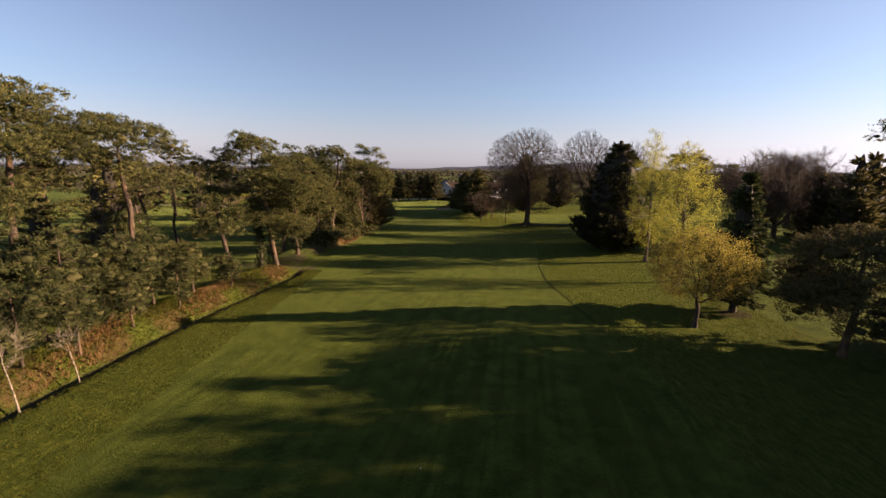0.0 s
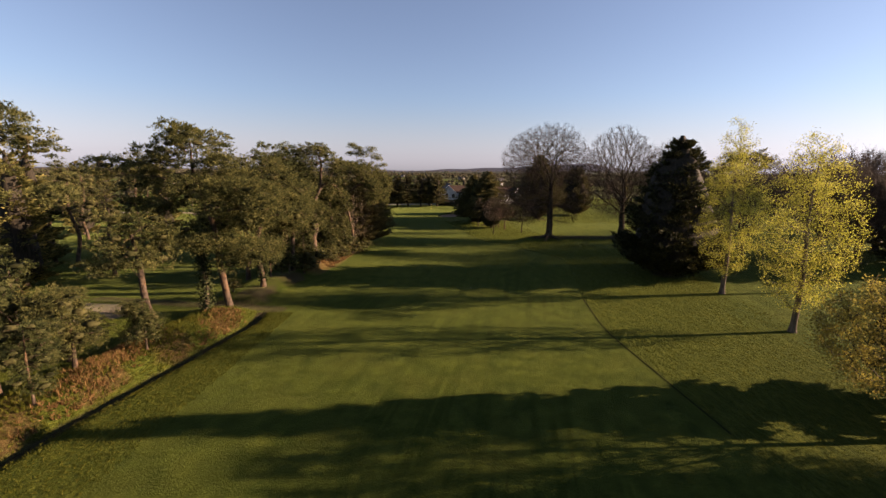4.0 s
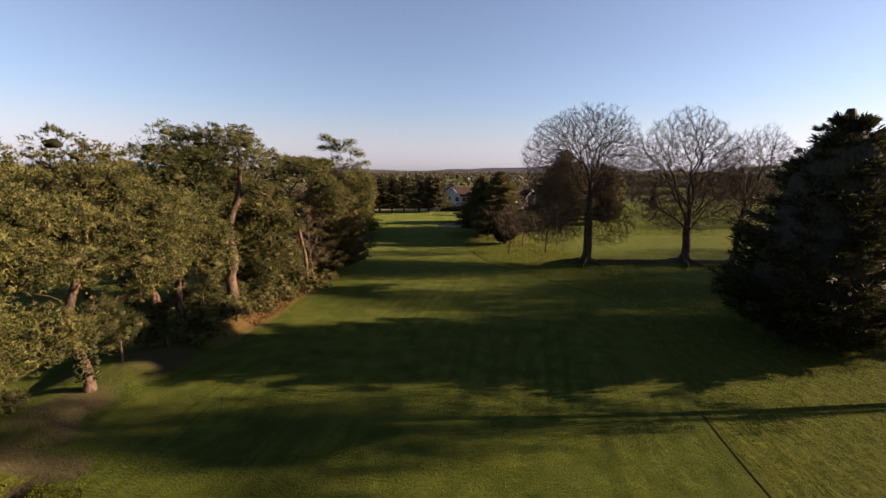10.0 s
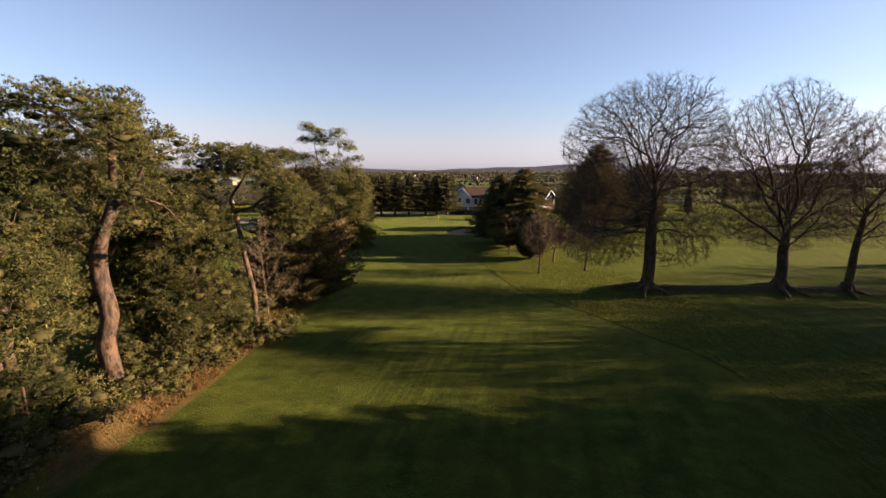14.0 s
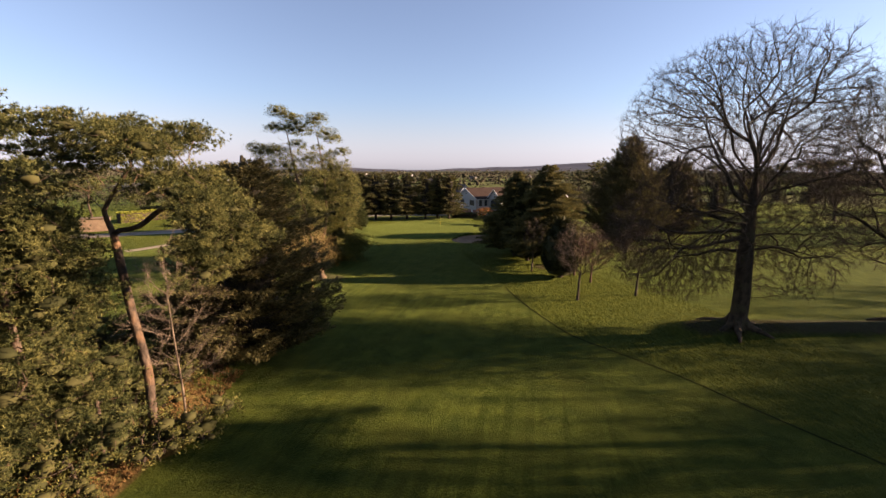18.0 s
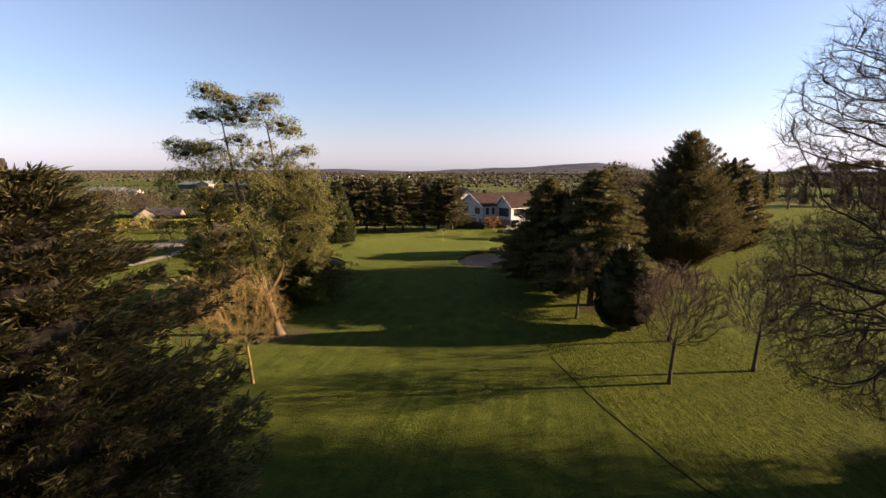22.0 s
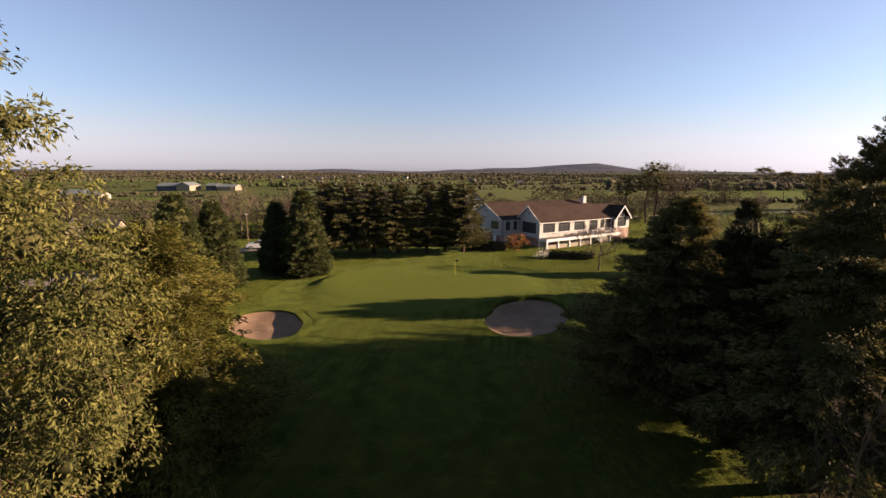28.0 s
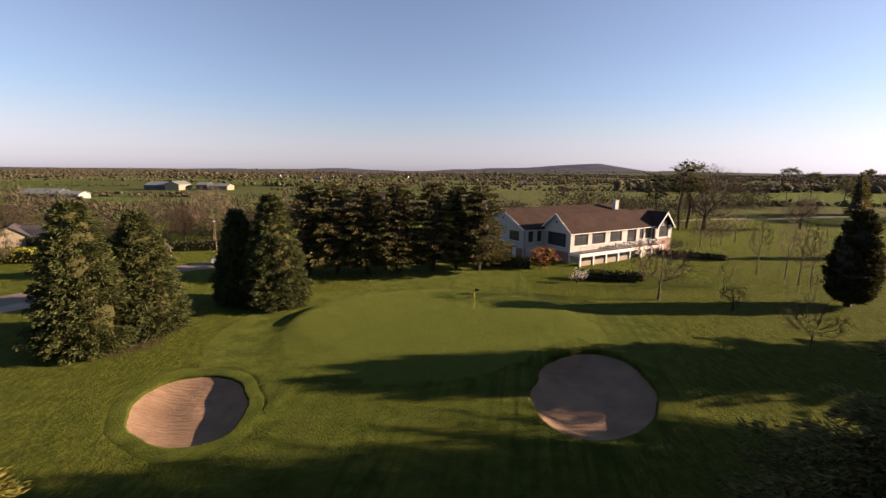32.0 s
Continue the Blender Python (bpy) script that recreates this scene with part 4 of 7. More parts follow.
zones = {
    "rough": np.maximum.reduce([smooth01((X - rough_x(Y)) / 0.8 + 0.5) * (Y < 135) * smooth01((rough_x(Y) + 17 + 2 * np.sin(Y * 0.2) - X) / 5), smooth01((left_edge - X) / 0.8 + 0.5) * smooth01((57 - Y) / 3) * smooth01((X + 34) / 3),
                                smooth01((np.minimum(putting_green.k(X, Y) - 1.42, np.hypot((X + 11) / 9.5, np.minimum(Y - 140, 0) / 30) - 1.0 + 0 * Y) - 0.02 * np.sin(X * 0.7)) / 0.10 + 0.5) * smooth01((Y - 126) / 6) * 0.9]),
    "green": (putting_green.k(X, Y) < 1.0) * 1.0,
    "litter": belt * smooth01((54 - Y) / 3) * smooth01((-0.45 - dX) / 0.4) * smooth01((dX + 5.2 + wob) / 1.2) * (0.2 + 0.75 * np.sin(Y * 0.55 + X * 0.4) ** 2)
              + (0.25 + 0.75 * smooth01((Y - 67) / 5)) * smooth01((Y - 59) / 5) * smooth01((90 - Y) / 4) * belt * smooth01((dX + 3.4 + wob) / 1.2),
    "dirt": np.maximum.reduce([belt * smooth01((Y - 54.5) / 1.5) * smooth01((dX + 5 + wob) / 2) * smooth01((0.0 - dX + wob) / 1.0) * (0.15 + 0.35 * np.sin(Y * 0.5) ** 2 + 0.25 * smooth01((71 - Y) / 5)),
                               np.exp(-((Y - 56.3 - (X + 20) * -0.12) / 0.85) ** 2) * smooth01((-15.6 - X + wob) / 1.0) * smooth01((X + 38) / 3),
                               np.exp(-((dX + 0.15) / 0.5) ** 2) * (Y < 55.0),
                               smooth01(1.3 - np.hypot((X - 24.2) / 3, (Y - 136.2) / 2.5)), smooth01(1.3 - np.hypot((X - 7.5) / 2.2, (Y - 121) / 2.2)),
                               smooth01(1.3 - np.hypot((X - 27) / 2.6, (Y - 72.5) / 2.2)), smooth01(1.4 - np.hypot((X - 27.1) / 1.7, (Y - 41.5) / 1.3)),
                               smooth01(1.25 - np.hypot((X + 35.8) / 4.6, (Y - 149) / 4.2)), smooth01(1.25 - np.hypot((X + 29.2) / 5.0, (Y - 159.6) / 3.0)),
                               smooth01(1.3 - np.hypot((X + 20) / 4.0, (Y - 114) / 2.5)),
                               1.0 * np.exp(-((Y - 99.4 - 0.05 * (X - 17)) / 1.5) ** 2) * smooth01((X - 12) / 3) * smooth01((44 - X) / 4)]),
    "sand": ((np.hypot((X + 34.5) / 5.0, (Y - 54.3) / 2.6) < 1.0)) * 1.0,
    "field": smooth01((np.hypot(np.where(X > 0, X * 0.95, X * 1.75), Y) - 262) / 25),
    "cut": np.exp(-((X - rough_x(Y)) / 0.55) ** 2) * np.maximum(smooth01((66 - Y) / 4) * smooth01((Y - 30) / 8), smooth01((Y - 80) / 3) * smooth01((116 - Y) / 3)),
    "far": smooth01((np.hypot(X, Y) - 500) / 1500),
    "far_haze": smooth01((np.hypot(X, Y) - 1700) / 1500),
}
for key, values in zones.items():
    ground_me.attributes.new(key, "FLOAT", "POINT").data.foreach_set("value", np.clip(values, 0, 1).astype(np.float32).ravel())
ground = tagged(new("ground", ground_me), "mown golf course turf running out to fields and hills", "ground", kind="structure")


def ground_z(x, y):
    return float(height(np.array([float(x)]), np.array([float(y)]))[0])


def bunker(o, depth, label):
    """A sand bunker: a bowl of raked sand under a turf lip."""
    cx, cy = o.c
    base = 0.1
    a = np.linspace(-math.pi, math.pi, 73)[:-1]
    ks = np.array([0.0, 0.15, 0.3, 0.45, 0.6, 0.72, 0.82, 0.9, 0.96, 1.0, 1.02])
    rows = []
    for k in ks:
        r = o.radius(a) * k
        x, y = cx + np.cos(a) * r, cy + np.sin(a) * r
        z = base - depth * (1 - k ** 3.4) - 0.22 + 0.05 * np.sin(x * 2.1 + y) * (1 - k)
        rows.append(np.stack([x, y, z], 1))
    V = np.concatenate(rows)
    n, m = len(ks), len(a)
    q = np.array([[i * m + j, i * m + (j + 1) % m, (i + 1) * m + (j + 1) % m, (i + 1) * m + j] for i in range(n - 1) for j in range(m)])
    root = tagged(new("bunker"), label, "sand bunker", "bunkers by the green", kind="structure")
    put_part("sand", mesh_of("sand", V, [q], M["sand"], True), root, "pinkish raked sand")
    rows = []
    for k, dz in ((0.985, -0.55), (0.985, -0.06), (0.995, 0.0), (1.03, 0.016), (1.10, 0.016), (1.19, 0.014), (1.28, 0.008), (1.34, -0.05)):
        r = o.radius(a) * k + 0.02 * np.sin(a * 23)
        x, y = cx + np.cos(a) * r, cy + np.sin(a) * r
        rows.append(np.stack([x, y, height(x, y, False) + dz], 1))
    V = np.concatenate(rows)
    n = len(rows)
    q = np.array([[i * m + j, i * m + (j + 1) % m, (i + 1) * m + (j + 1) % m, (i + 1) * m + j] for i in range(n - 1) for j in range(m)])
    put_part("turf_lip", mesh_of("turf_lip", V, [q], M["ground"], True), root)
    return root


bunker(bunker_left, 0.55, "oval greenside bunker of pink sand with turf lip")
bunker(bunker_right, 0.60, "broad greenside bunker of pink sand, half shaded")


def ribbon(name, points, width, mat, label, lift=0.03):
    """A path laid along the ground."""
    p = curve_points([(x, y, 0) for x, y in points], 2.0)
    t = np.gradient(p, axis=0)
    s = unit(np.stack([-t[:, 1], t[:, 0], 0 * t[:, 0]], 1)) * width / 2
    V = []
    for e in (-1.0, -0.5, 0, 0.5, 1.0):
        q = p + s * e * (1 + 0.06 * np.sin(np.arange(len(p)) * 1.7))[:, None]
        V.append(np.stack([q[:, 0], q[:, 1], height(q[:, 0], q[:, 1]) + lift - 0.03 * (abs(e) == 1)], 1))
    V = np.stack(V, 1)
    k = np.arange(V.shape[0] * 5).reshape(-1, 5)
    q = np.stack([k[:-1, :-1], k[:-1, 1:], k[1:, 1:], k[1:, :-1]], 2).reshape(-1, 4)
    return tagged(new(name, mesh_of(name, V, [q], mat, True)), label, "path", kind="structure")


ribbon("path", [(-100, 138), (-84, 140.5), (-70, 143), (-57, 148.5), (-50, 158), (-47, 163)], 2.6, M["gravel"], "pale gravel cart path across the grass")
ribbon("path", [(-53, 127), (-51, 131), (-49.5, 138), (-49, 146), (-50, 152)], 1.9, M["gravel"], "narrow gravel footpath across the grass")
ribbon("drive", [(-75, 138), (-62, 148), (-54.5, 157), (-51, 165), (-46, 173), (-38, 178.5), (-24, 182), (-8, 184)], 4.6, M["asphalt"], "worn tarmac drive to the clubhouse")
ribbon("path", [(45, 238), (66, 246), (88, 252), (112, 259), (150, 264)], 2.4, M["gravel"], "pale cart path on the far fairway")

for y0, y1 in ((38.0, 63.0), (80.5, 113.0)):
    ribbon("turf_edge", [(rough_x(v), v) for v in np.arange(y0, y1, 3.0)], 0.17, M["wornturf"], "thin dark worn line along the rough's edge", 0.015)

# ---- trees along the left bank ----
R = np.random.default_rng


def pine(x, y, h, r, low, seed, lean=(0, 0), pads=34, size=1.6, front=0.0, trunk_r=0.26, flat=0.0, leaf="pine", label="", extra=(), shift=(0, 0), name="scots_pine", per=190, bend=None, crown=(), depth=2.2, stem=None, stems=(), needles=6, blade=(0.19, 0.024)):
    rng = R(seed)
    cz = (low + h) / 2
    top = np.array([lean[0], lean[1], h])
    b = bend if bend is not None else rng.normal(size=2) * 0.35
    trunk = [(0, 0, -0.3), (0.03 * lean[0], 0.03 * lean[1], h * 0.08), (lean[0] * 0.25 + b[0], lean[1] * 0.25 + b[1], h * 0.32), (lean[0] * 0.6 - b[0] * 0.5, lean[1] * 0.6 - b[1] * 0.5, h * 0.6), (lean[0] * 0.9, lean[1] * 0.9, h * 0.86)]
    c = np.array([lean[0] + shift[0], lean[1] + shift[1], cz])
    P = pads_of(rng, pads, c, (r, r, (h - low) / 2), size, -0.45 + flat)
    P += [(np.array([lean[0], lean[1], h - 0.7]) + rng.normal(size=3) * [0.9, 0.9, 0.2], (size * 0.8, size * 0.8, size * 0.5)) for _ in range(3)]
    P += [(np.asarray(p, float), (s, s, s * 0.55)) for p, s in extra]
    if crown:
        P = []
        for dx, z, s in crown:
            for side in ((-1, 1) if z > front else (0.6, 1)):
                P.append((np.array([dx + rng.normal() * 0.3, side * depth * (0.15 + 0.75 * rng.random()), z + rng.normal() * 0.25]), (s, s * 1.15, s * 0.5)))
    trunk = stem or trunk
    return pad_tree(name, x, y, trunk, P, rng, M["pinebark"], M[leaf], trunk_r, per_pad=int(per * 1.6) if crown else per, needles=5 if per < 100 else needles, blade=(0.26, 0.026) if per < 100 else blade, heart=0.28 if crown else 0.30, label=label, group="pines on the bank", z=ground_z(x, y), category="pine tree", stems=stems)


# crowns as shelves of needles: (across, height, size)
TALL = [(1.2, 18.1, 1.1), (1.7, 17.2, 1.4), (2.7, 16.3, 1.4), (0.6, 16.1, 1.3), (1.4, 15.3, 1.6), (3.2, 15.2, 1.3), (0.7, 14.1, 1.5), (2.2, 13.9, 1.6), (4.3, 13.8, 1.6), (5.5, 13.0, 0.9), (0.2, 12.5, 1.5), (4.1, 14.4, 1.1), (-0.8, 17.6, 1.4), (-1.5, 15.8, 1.6), (-2.4, 14.0, 1.6), (0.0, 18.5, 1.1), (-0.8, 12.3, 1.5), (0.6, 11.0, 1.3), (2.1, 10.4, 1.3), (1.2, 9.0, 1.3), (3.3, 9.7, 1.1)]
UMBRELLA = [(-4.2, 16.0, 1.2), (-2.5, 17.1, 1.4), (-0.9, 17.3, 1.5), (0.8, 16.7, 1.2), (2.0, 16.2, 1.5), (3.1, 15.5, 1.2), (3.6, 14.5, 0.9), (-0.3, 14.3, 1.3), (-2.3, 14.2, 1.2), (-3.7, 14.5, 1.2), (2.7, 13.4, 1.0), (2.2, 15.1, 1.1), (-1.6, 16.0, 1.1), (3.5, 12.0, 1.1), (4.7, 12.1, 0.9)]
LEANING = [(-2.9, 16.4, 1.5), (-1.3, 16.2, 1.3), (-4.1, 15.7, 1.3), (-5.0, 14.8, 1.3), (-0.6, 15.3, 1.3), (-5.6, 14.0, 1.2), (0.2, 13.9, 1.5), (1.4, 14.0, 1.1), (-1.0, 13.7, 1.1), (-8.1, 13.3, 1.5), (-6.9, 12.7, 1.5), (-9.0, 12.8, 0.9), (-6.1, 11.6, 1.6), (-7.3, 10.0, 1.3), (-5.3, 9.8, 1.3), (-1.8, 12.2, 1.6), (-0.2, 11.6, 1.8), (1.2, 11.8, 1.8), (2.8, 11.7, 1.8), (3.9, 10.7, 1.6), (4.3, 9.7, 1.3), (0.8, 9.7, 1.6), (2.2, 8.9, 1.6), (-2.4, 6.6, 1.6), (-0.7, 6.8, 1.6), (0.9, 6.4, 1.8), (2.5, 5.8, 1.8), (3.1, 4.8, 1.4), (1.4, 4.7, 1.4), (-2.2, 8.0, 1.4), (-3.6, 6.7, 1.1), (-3.6, 10.6, 1.3)]
TWISTED = [(-2.6, 13.2, 1.1), (-1.6, 13.8, 1.1), (-0.6, 14.4, 1.1), (0.4, 14.6, 1.1), (1.4, 14.3, 1.1), (2.4, 13.6, 1.1), (3.2, 12.9, 1.0), (3.4, 12.2, 0.9), (2.6, 12.6, 1.0), (-3.0, 12.4, 1.1), (-2.2, 12.2, 1.0), (-1.2, 12.8, 1.0), (-2.8, 11.4, 1.0), (-1.8, 11.2, 0.9), (2.6, 10.6, 0.9), (3.6, 11.0, 0.9), (3.0, 9.6, 0.8), (-2.6, 10.2, 0.9), (0.0, 13.6, 1.0), (1.0, 13.0, 0.9), (-3.6, 11.6, 0.9), (-3.4, 9.6, 0.9), (3.6, 8.4, 0.8)]
ARCHED = [(-2.9, 12.3, 0.9), (-2.2, 12.9, 1.0), (-1.4, 13.2, 1.05), (-0.5, 13.4, 1.1), (0.4, 13.4, 1.1), (1.2, 13.1, 1.1), (1.9, 12.6, 1.05), (2.5, 11.9, 1.0), (2.9, 11.2, 0.95), (-1.5, 12.5, 0.8), (0.9, 12.5, 0.9), (1.8, 11.8, 0.9), (0.0, 12.7, 0.9), (-3.2, 11.8, 0.8)]
HANGING = [(3.3, 10.8, 1.0), (3.8, 10.2, 1.0), (4.1, 9.5, 0.95), (3.7, 8.8, 0.95), (3.0, 9.0, 0.8), (2.3, 8.6, 0.7), (2.8, 10.6, 0.9), (3.4, 9.5, 0.95), (3.2, 8.3, 0.8)]
pine(-31.2, 33.5, 18.6, 6.0, 8.0, 11, trunk_r=0.30, crown=TALL, depth=4.0, stem=[(-0.3, 0, -0.3), (-0.2, 0, 5), (0.2, 0, 10), (0.8, 0, 14), (1.0, 0, 17)], label="tall scots pine with spreading shelves of needles")
pine(-27.6, 40.0, 18.0, 4.6, 10.6, 12, trunk_r=0.27, crown=[(x, z * 0.95, r) for x, z, r in UMBRELLA], depth=3.2, stem=[(-0.2, 0, -0.3), (0.0, 0, 4), (0.4, 0, 8.6), (0.1, 0, 11.0), (-0.1, 0, 13.8)], label="scots pine with flat umbrella crown and orange limbs")
pine(-23.5, 48.9, 9.2, 3.4, 2.6, 13, (-1.4, 0.2), 20, 1.15, 0.20, label="small leaning scots pine on the ditch bank")
pine(-21.0, 55.3, 17.2, 4.6, 9.5, 14, trunk_r=0.32, crown=[(x, z * 0.93, r) for x, z, r in LEANING], depth=2.6, stem=[(0, 0, -0.3), (-0.5, 0, 3.4), (-1.0, 0.2, 7.5), (-1.6, 0.2, 9.3), (-2.3, 0, 12.1), (-2.3, 0, 14.2)], label="tall leaning scots pine beside the earth path")
rooted = pine(-20.6, 61.3, 13.4, 5.0, 3.2, 15, (0.4, 0.6), 46, 1.45, 0.26, label="scots pine with exposed roots on the earth bank")
pine(-22.2, 72.2, 15.4, 3.7, 5.0, 16, (0.2, 0.0), 34, 1.30, 0.28, leaf="young", needles=9, blade=(0.15, 0.016), label="dense dark green pine with bushy top")
pine(-19.2, 74.5, 15.4, 5.6, 7.4, 17, front=9.0, trunk_r=0.46, crown=TWISTED, depth=2.4, stem=[(0, 0, -0.3), (-0.2, 0, 1.5), (-0.3, 0, 3.1), (0.1, 0, 4.3), (-0.15, 0, 6.3), (0.1, 0, 8.1), (0.9, 0, 9.6), (1.0, 0.2, 11.3), (1.1, 0.3, 13.0)], needles=9, blade=(0.15, 0.016), label="scots pine with thick twisted pale trunk",
     stems=[curve_points([(0.1, 0, 8.3), (-0.35, -0.1, 9.4), (-1.3, -0.2, 10.3), (-2.2, -0.2, 11.5)], 0.4), curve_points([(0.9, 0, 9.6), (1.9, 0.1, 10.4), (2.6, 0.1, 11.6)], 0.4)])
pine(-16.2, 83.4, 14.0, 3.4, 8.2, 18, trunk_r=0.20, crown=ARCHED + HANGING, depth=1.7, stem=[(0, 0, -0.3), (-0.1, 0, 2.0), (-0.15, 0.1, 3.7), (-0.8, 0.4, 6.5), (-1.45, 0.8, 9.4), (-1.8, 0.9, 10.3), (-1.0, 0.9, 11.4), (-0.4, 0.9, 12.2)], label="scots pine with wide umbrella crown and bare leaning trunk", per=300, needles=11, blade=(0.13, 0.012),
     stems=[curve_points([(-1.45, 0.8, 9.5), (-0.4, 0.9, 9.7), (0.8, 0.9, 10.5), (2.0, 0.9, 10.6), (2.9, 0.8, 9.9)], 0.35)])
pine(-31.6, 91.0, 17.2, 4.0, 4.0, 24, (0.2, 0), 44, 1.3, 0.28, leaf="young", label="tall dense dark green pine behind the bank")
pine(-22.6, 79.2, 15.0, 4.0, 0.8, 26, (0.2, 0), 74, 1.25, flat=-0.5, trunk_r=0.24, needles=9, blade=(0.15, 0.016), label="full scots pine behind the shrubs")
pine(-18.9, 80.8, 11.4, 3.2, 0.4, 25, (0.1, 0), 70, 1.1, flat=-0.5, trunk_r=0.2, needles=9, blade=(0.15, 0.016), label="bushy scots pine above the shrubs")
pine(-20.0, 68.2, 10.6, 3.8, 2.2, 19, (0.5, 0), 34, 1.3, 0.2, label="bushy scots pine on the earth bank")
pine(-22.2, 82.4, 11.8, 3.8, 0.5, 20, (0.5, 0), 72, 1.25, flat=-0.5, trunk_r=0.22, needles=9, blade=(0.15, 0.016), label="bushy scots pine above the bracken bank")
pine(-24.0, 65.2, 12.6, 4.4, 2.6, 21, (-0.4, 0), 40, 1.4, 0.24, label="spreading scots pine behind the bank")
pine(-26.8, 75.6, 13.4, 4.4, 2.6, 22, (-0.4, 0), 40, 1.4, 0.24, label="spreading scots pine behind the bank")
pine(-26.4, 74.4, 9.0, 3.0, 2.6, 23, (-0.6, -0.6), 22, 1.2, 0.18, label="low branching scots pine on the bank")

# young pines in a thicket
def young(x, y, h, r, seed, leaf="young"):
    rng = R(seed)
    P = pads_of(rng, int(14 + r * 5), (0, 0, h * 0.52), (r, r, h * 0.50), 0.95, -0.9)
    return pad_tree("young_pine", x, y, [(0, 0, -0.2), (0.1, 0, h * 0.4), (0, 0.1, h * 0.85)], P, rng, M["pinebark"], M[leaf], 0.13, per_pad=190,
                    needles=8, blade=(0.15, 0.018), label="bushy young pine in the bank thicket", group="young pines", z=ground_z(x, y), category="pine tree")


thicket = [young(-25.2, 30.5, 8.6, 2.6, 31), young(-24.6, 35.6, 7.2, 2.4, 32), young(-23.6, 42.0, 5.4, 1.9, 33, "pine")]
LOW_PINES = [(-27.6, 27.0, 1.10, 0), (-28.4, 31.8, 1.25, 1), (-27.2, 36.6, 1.20, 2), (-25.6, 39.4, 0.95, 1), (-29.4, 40.6, 1.10, 0), (-26.6, 44.8, 1.05, 2), (-24.0, 26.0, 0.75, 1), (-22.8, 28.6, 0.62, 0), (-22.6, 33.0, 0.60, 1), (-22.4, 38.2, 0.58, 0), (-21.6, 45.4, 0.52, 1), (-23.4, 46.8, 0.60, 2), (-24.8, 33.2, 0.90, 2), (-30.5, 45.5, 1.00, 1)]
MORE_PINES = [(-20.0, 76.6, 0.42, 2), (-21.4, 70.6, 0.62, 1), (-21.6, 77.0, 0.55, 1), (-21.0, 64.2, 0.55, 0), (-19.9, 66.8, 0.50, 1), (-19.3, 70.2, 0.60, 0), (-22.8, 68.5, 0.70, 0), (-28.6, 86.5, 1.20, 0), (-30.2, 23.5, 1.20, 0), (-20.4, 81.2, 0.80, 0), (-21.4, 84.4, 0.80, 1), (-18.8, 79.0, 0.60, 1), (-20.2, 83.2, 0.72, 1), (-17.4, 82.0, 0.78, 1), (-21.0, 80.2, 0.8, 0), (-19.2, 85.4, 0.45, 2)]
for i, (x, y, s, w) in enumerate(LOW_PINES + MORE_PINES):
    copy_thing(thicket[w], pose(x, y, ground_z(x, y), 0, 0, 70 * i) @ Matrix.Scale(s, 4))

# broad evergreen shrubs
def shrub(x, y, h, r, seed, leaf, label, name="evergreen_shrub", group="shrubs", n=16, size=(0.13, 0.07), per=260, bark="darkbark", heart=0.40):
    rng = R(seed)
    P = pads_of(rng, n, (0, 0, h * 0.5), (r, r, h * 0.5), min(0.8, h * 0.35), -0.95)
    return pad_tree(name, x, y, [(0, 0, -0.1), (0.05, 0, h * 0.25), (0, 0.05, h * 0.5)], P, rng, M[bark], M[leaf], 0.09, per_pad=per, blade=size, leaf_kind=0.15, step=0.3, heart=heart, hollow=0.6,
                    label=label, group=group, z=ground_z(x, y), category="shrub")


bush = shrub(-18.4, 83.8, 2.6, 1.9, 41, "shrub", "glossy broad-leaved evergreen shrub on the bank")
for i, (x, y, s) in enumerate([(-18.9, 88.0, 0.9), (-20.4, 84.6, 0.9), (-15.0, 84.5, 0.85), (-16.3, 82.6, 0.9), (-17.3, 80.6, 0.85), (-17.2, 78.6, 0.8), (-17.9, 76.6, 0.75), (-17.9, 74.6, 0.7), (-18.1, 72.4, 0.95), (-18.4, 70.2, 1.05), (-18.6, 68.0, 1.0), (-19.4, 79.0, 0.9), (-18.8, 76.2, 0.6), (-17.8, 86.0, 0.9), (-16.6, 79.6, 0.55), (-17.0, 76.0, 0.5), (-24.4, 92.4, 1.5), (-20.6, 89.6, 0.95), (-21.6, 80.6, 1.0), (-22.5, 58.9, 0.6), (-20.8, 74.2, 0.8), (-19.8, 71.6, 0.7), (-20.6, 66.2, 0.6)]):
    copy_thing(bush, pose(x, y, ground_z(x, y), 0, 0, 100 * i + 40) @ Matrix.Scale(s, 4))

# the ivy-covered stem
rng = R(43)
ivy = tagged(tree_root("ivy_clad_trunk", -22.5, 54.2, ground_z(-22.5, 54.2)), "dead tree trunk wrapped in dark ivy", "tree")
st = curve_points([(0, 0, -0.2), (0.1, 0, 2.5), (-0.1, 0.1, 5.0), (0.2, 0, 7.2)], 0.5)
V, F = ring_tubes(st[:-1], st[1:], unit(st[1:] - st[:-1]), unit(st[1:] - st[:-1]), np.linspace(0.24, 0.12, len(st) - 1), np.linspace(0.23, 0.11, len(st) - 1), 9)
put_part("trunk", mesh_of("trunk", V, [F], M["graybark"], True), ivy)
c = st[rng.integers(len(st), size=2600)] + rng.normal(size=(2600, 3)) * [0.28, 0.28, 0.3]
V, F = leaf_arrays(c, unit(rng.normal(size=(2600, 3)) + [0, 0, -0.6]), 0.20, 0.17, rng)
put_part("ivy", mesh_of("ivy", V, [F], M["ivy"]), ivy)
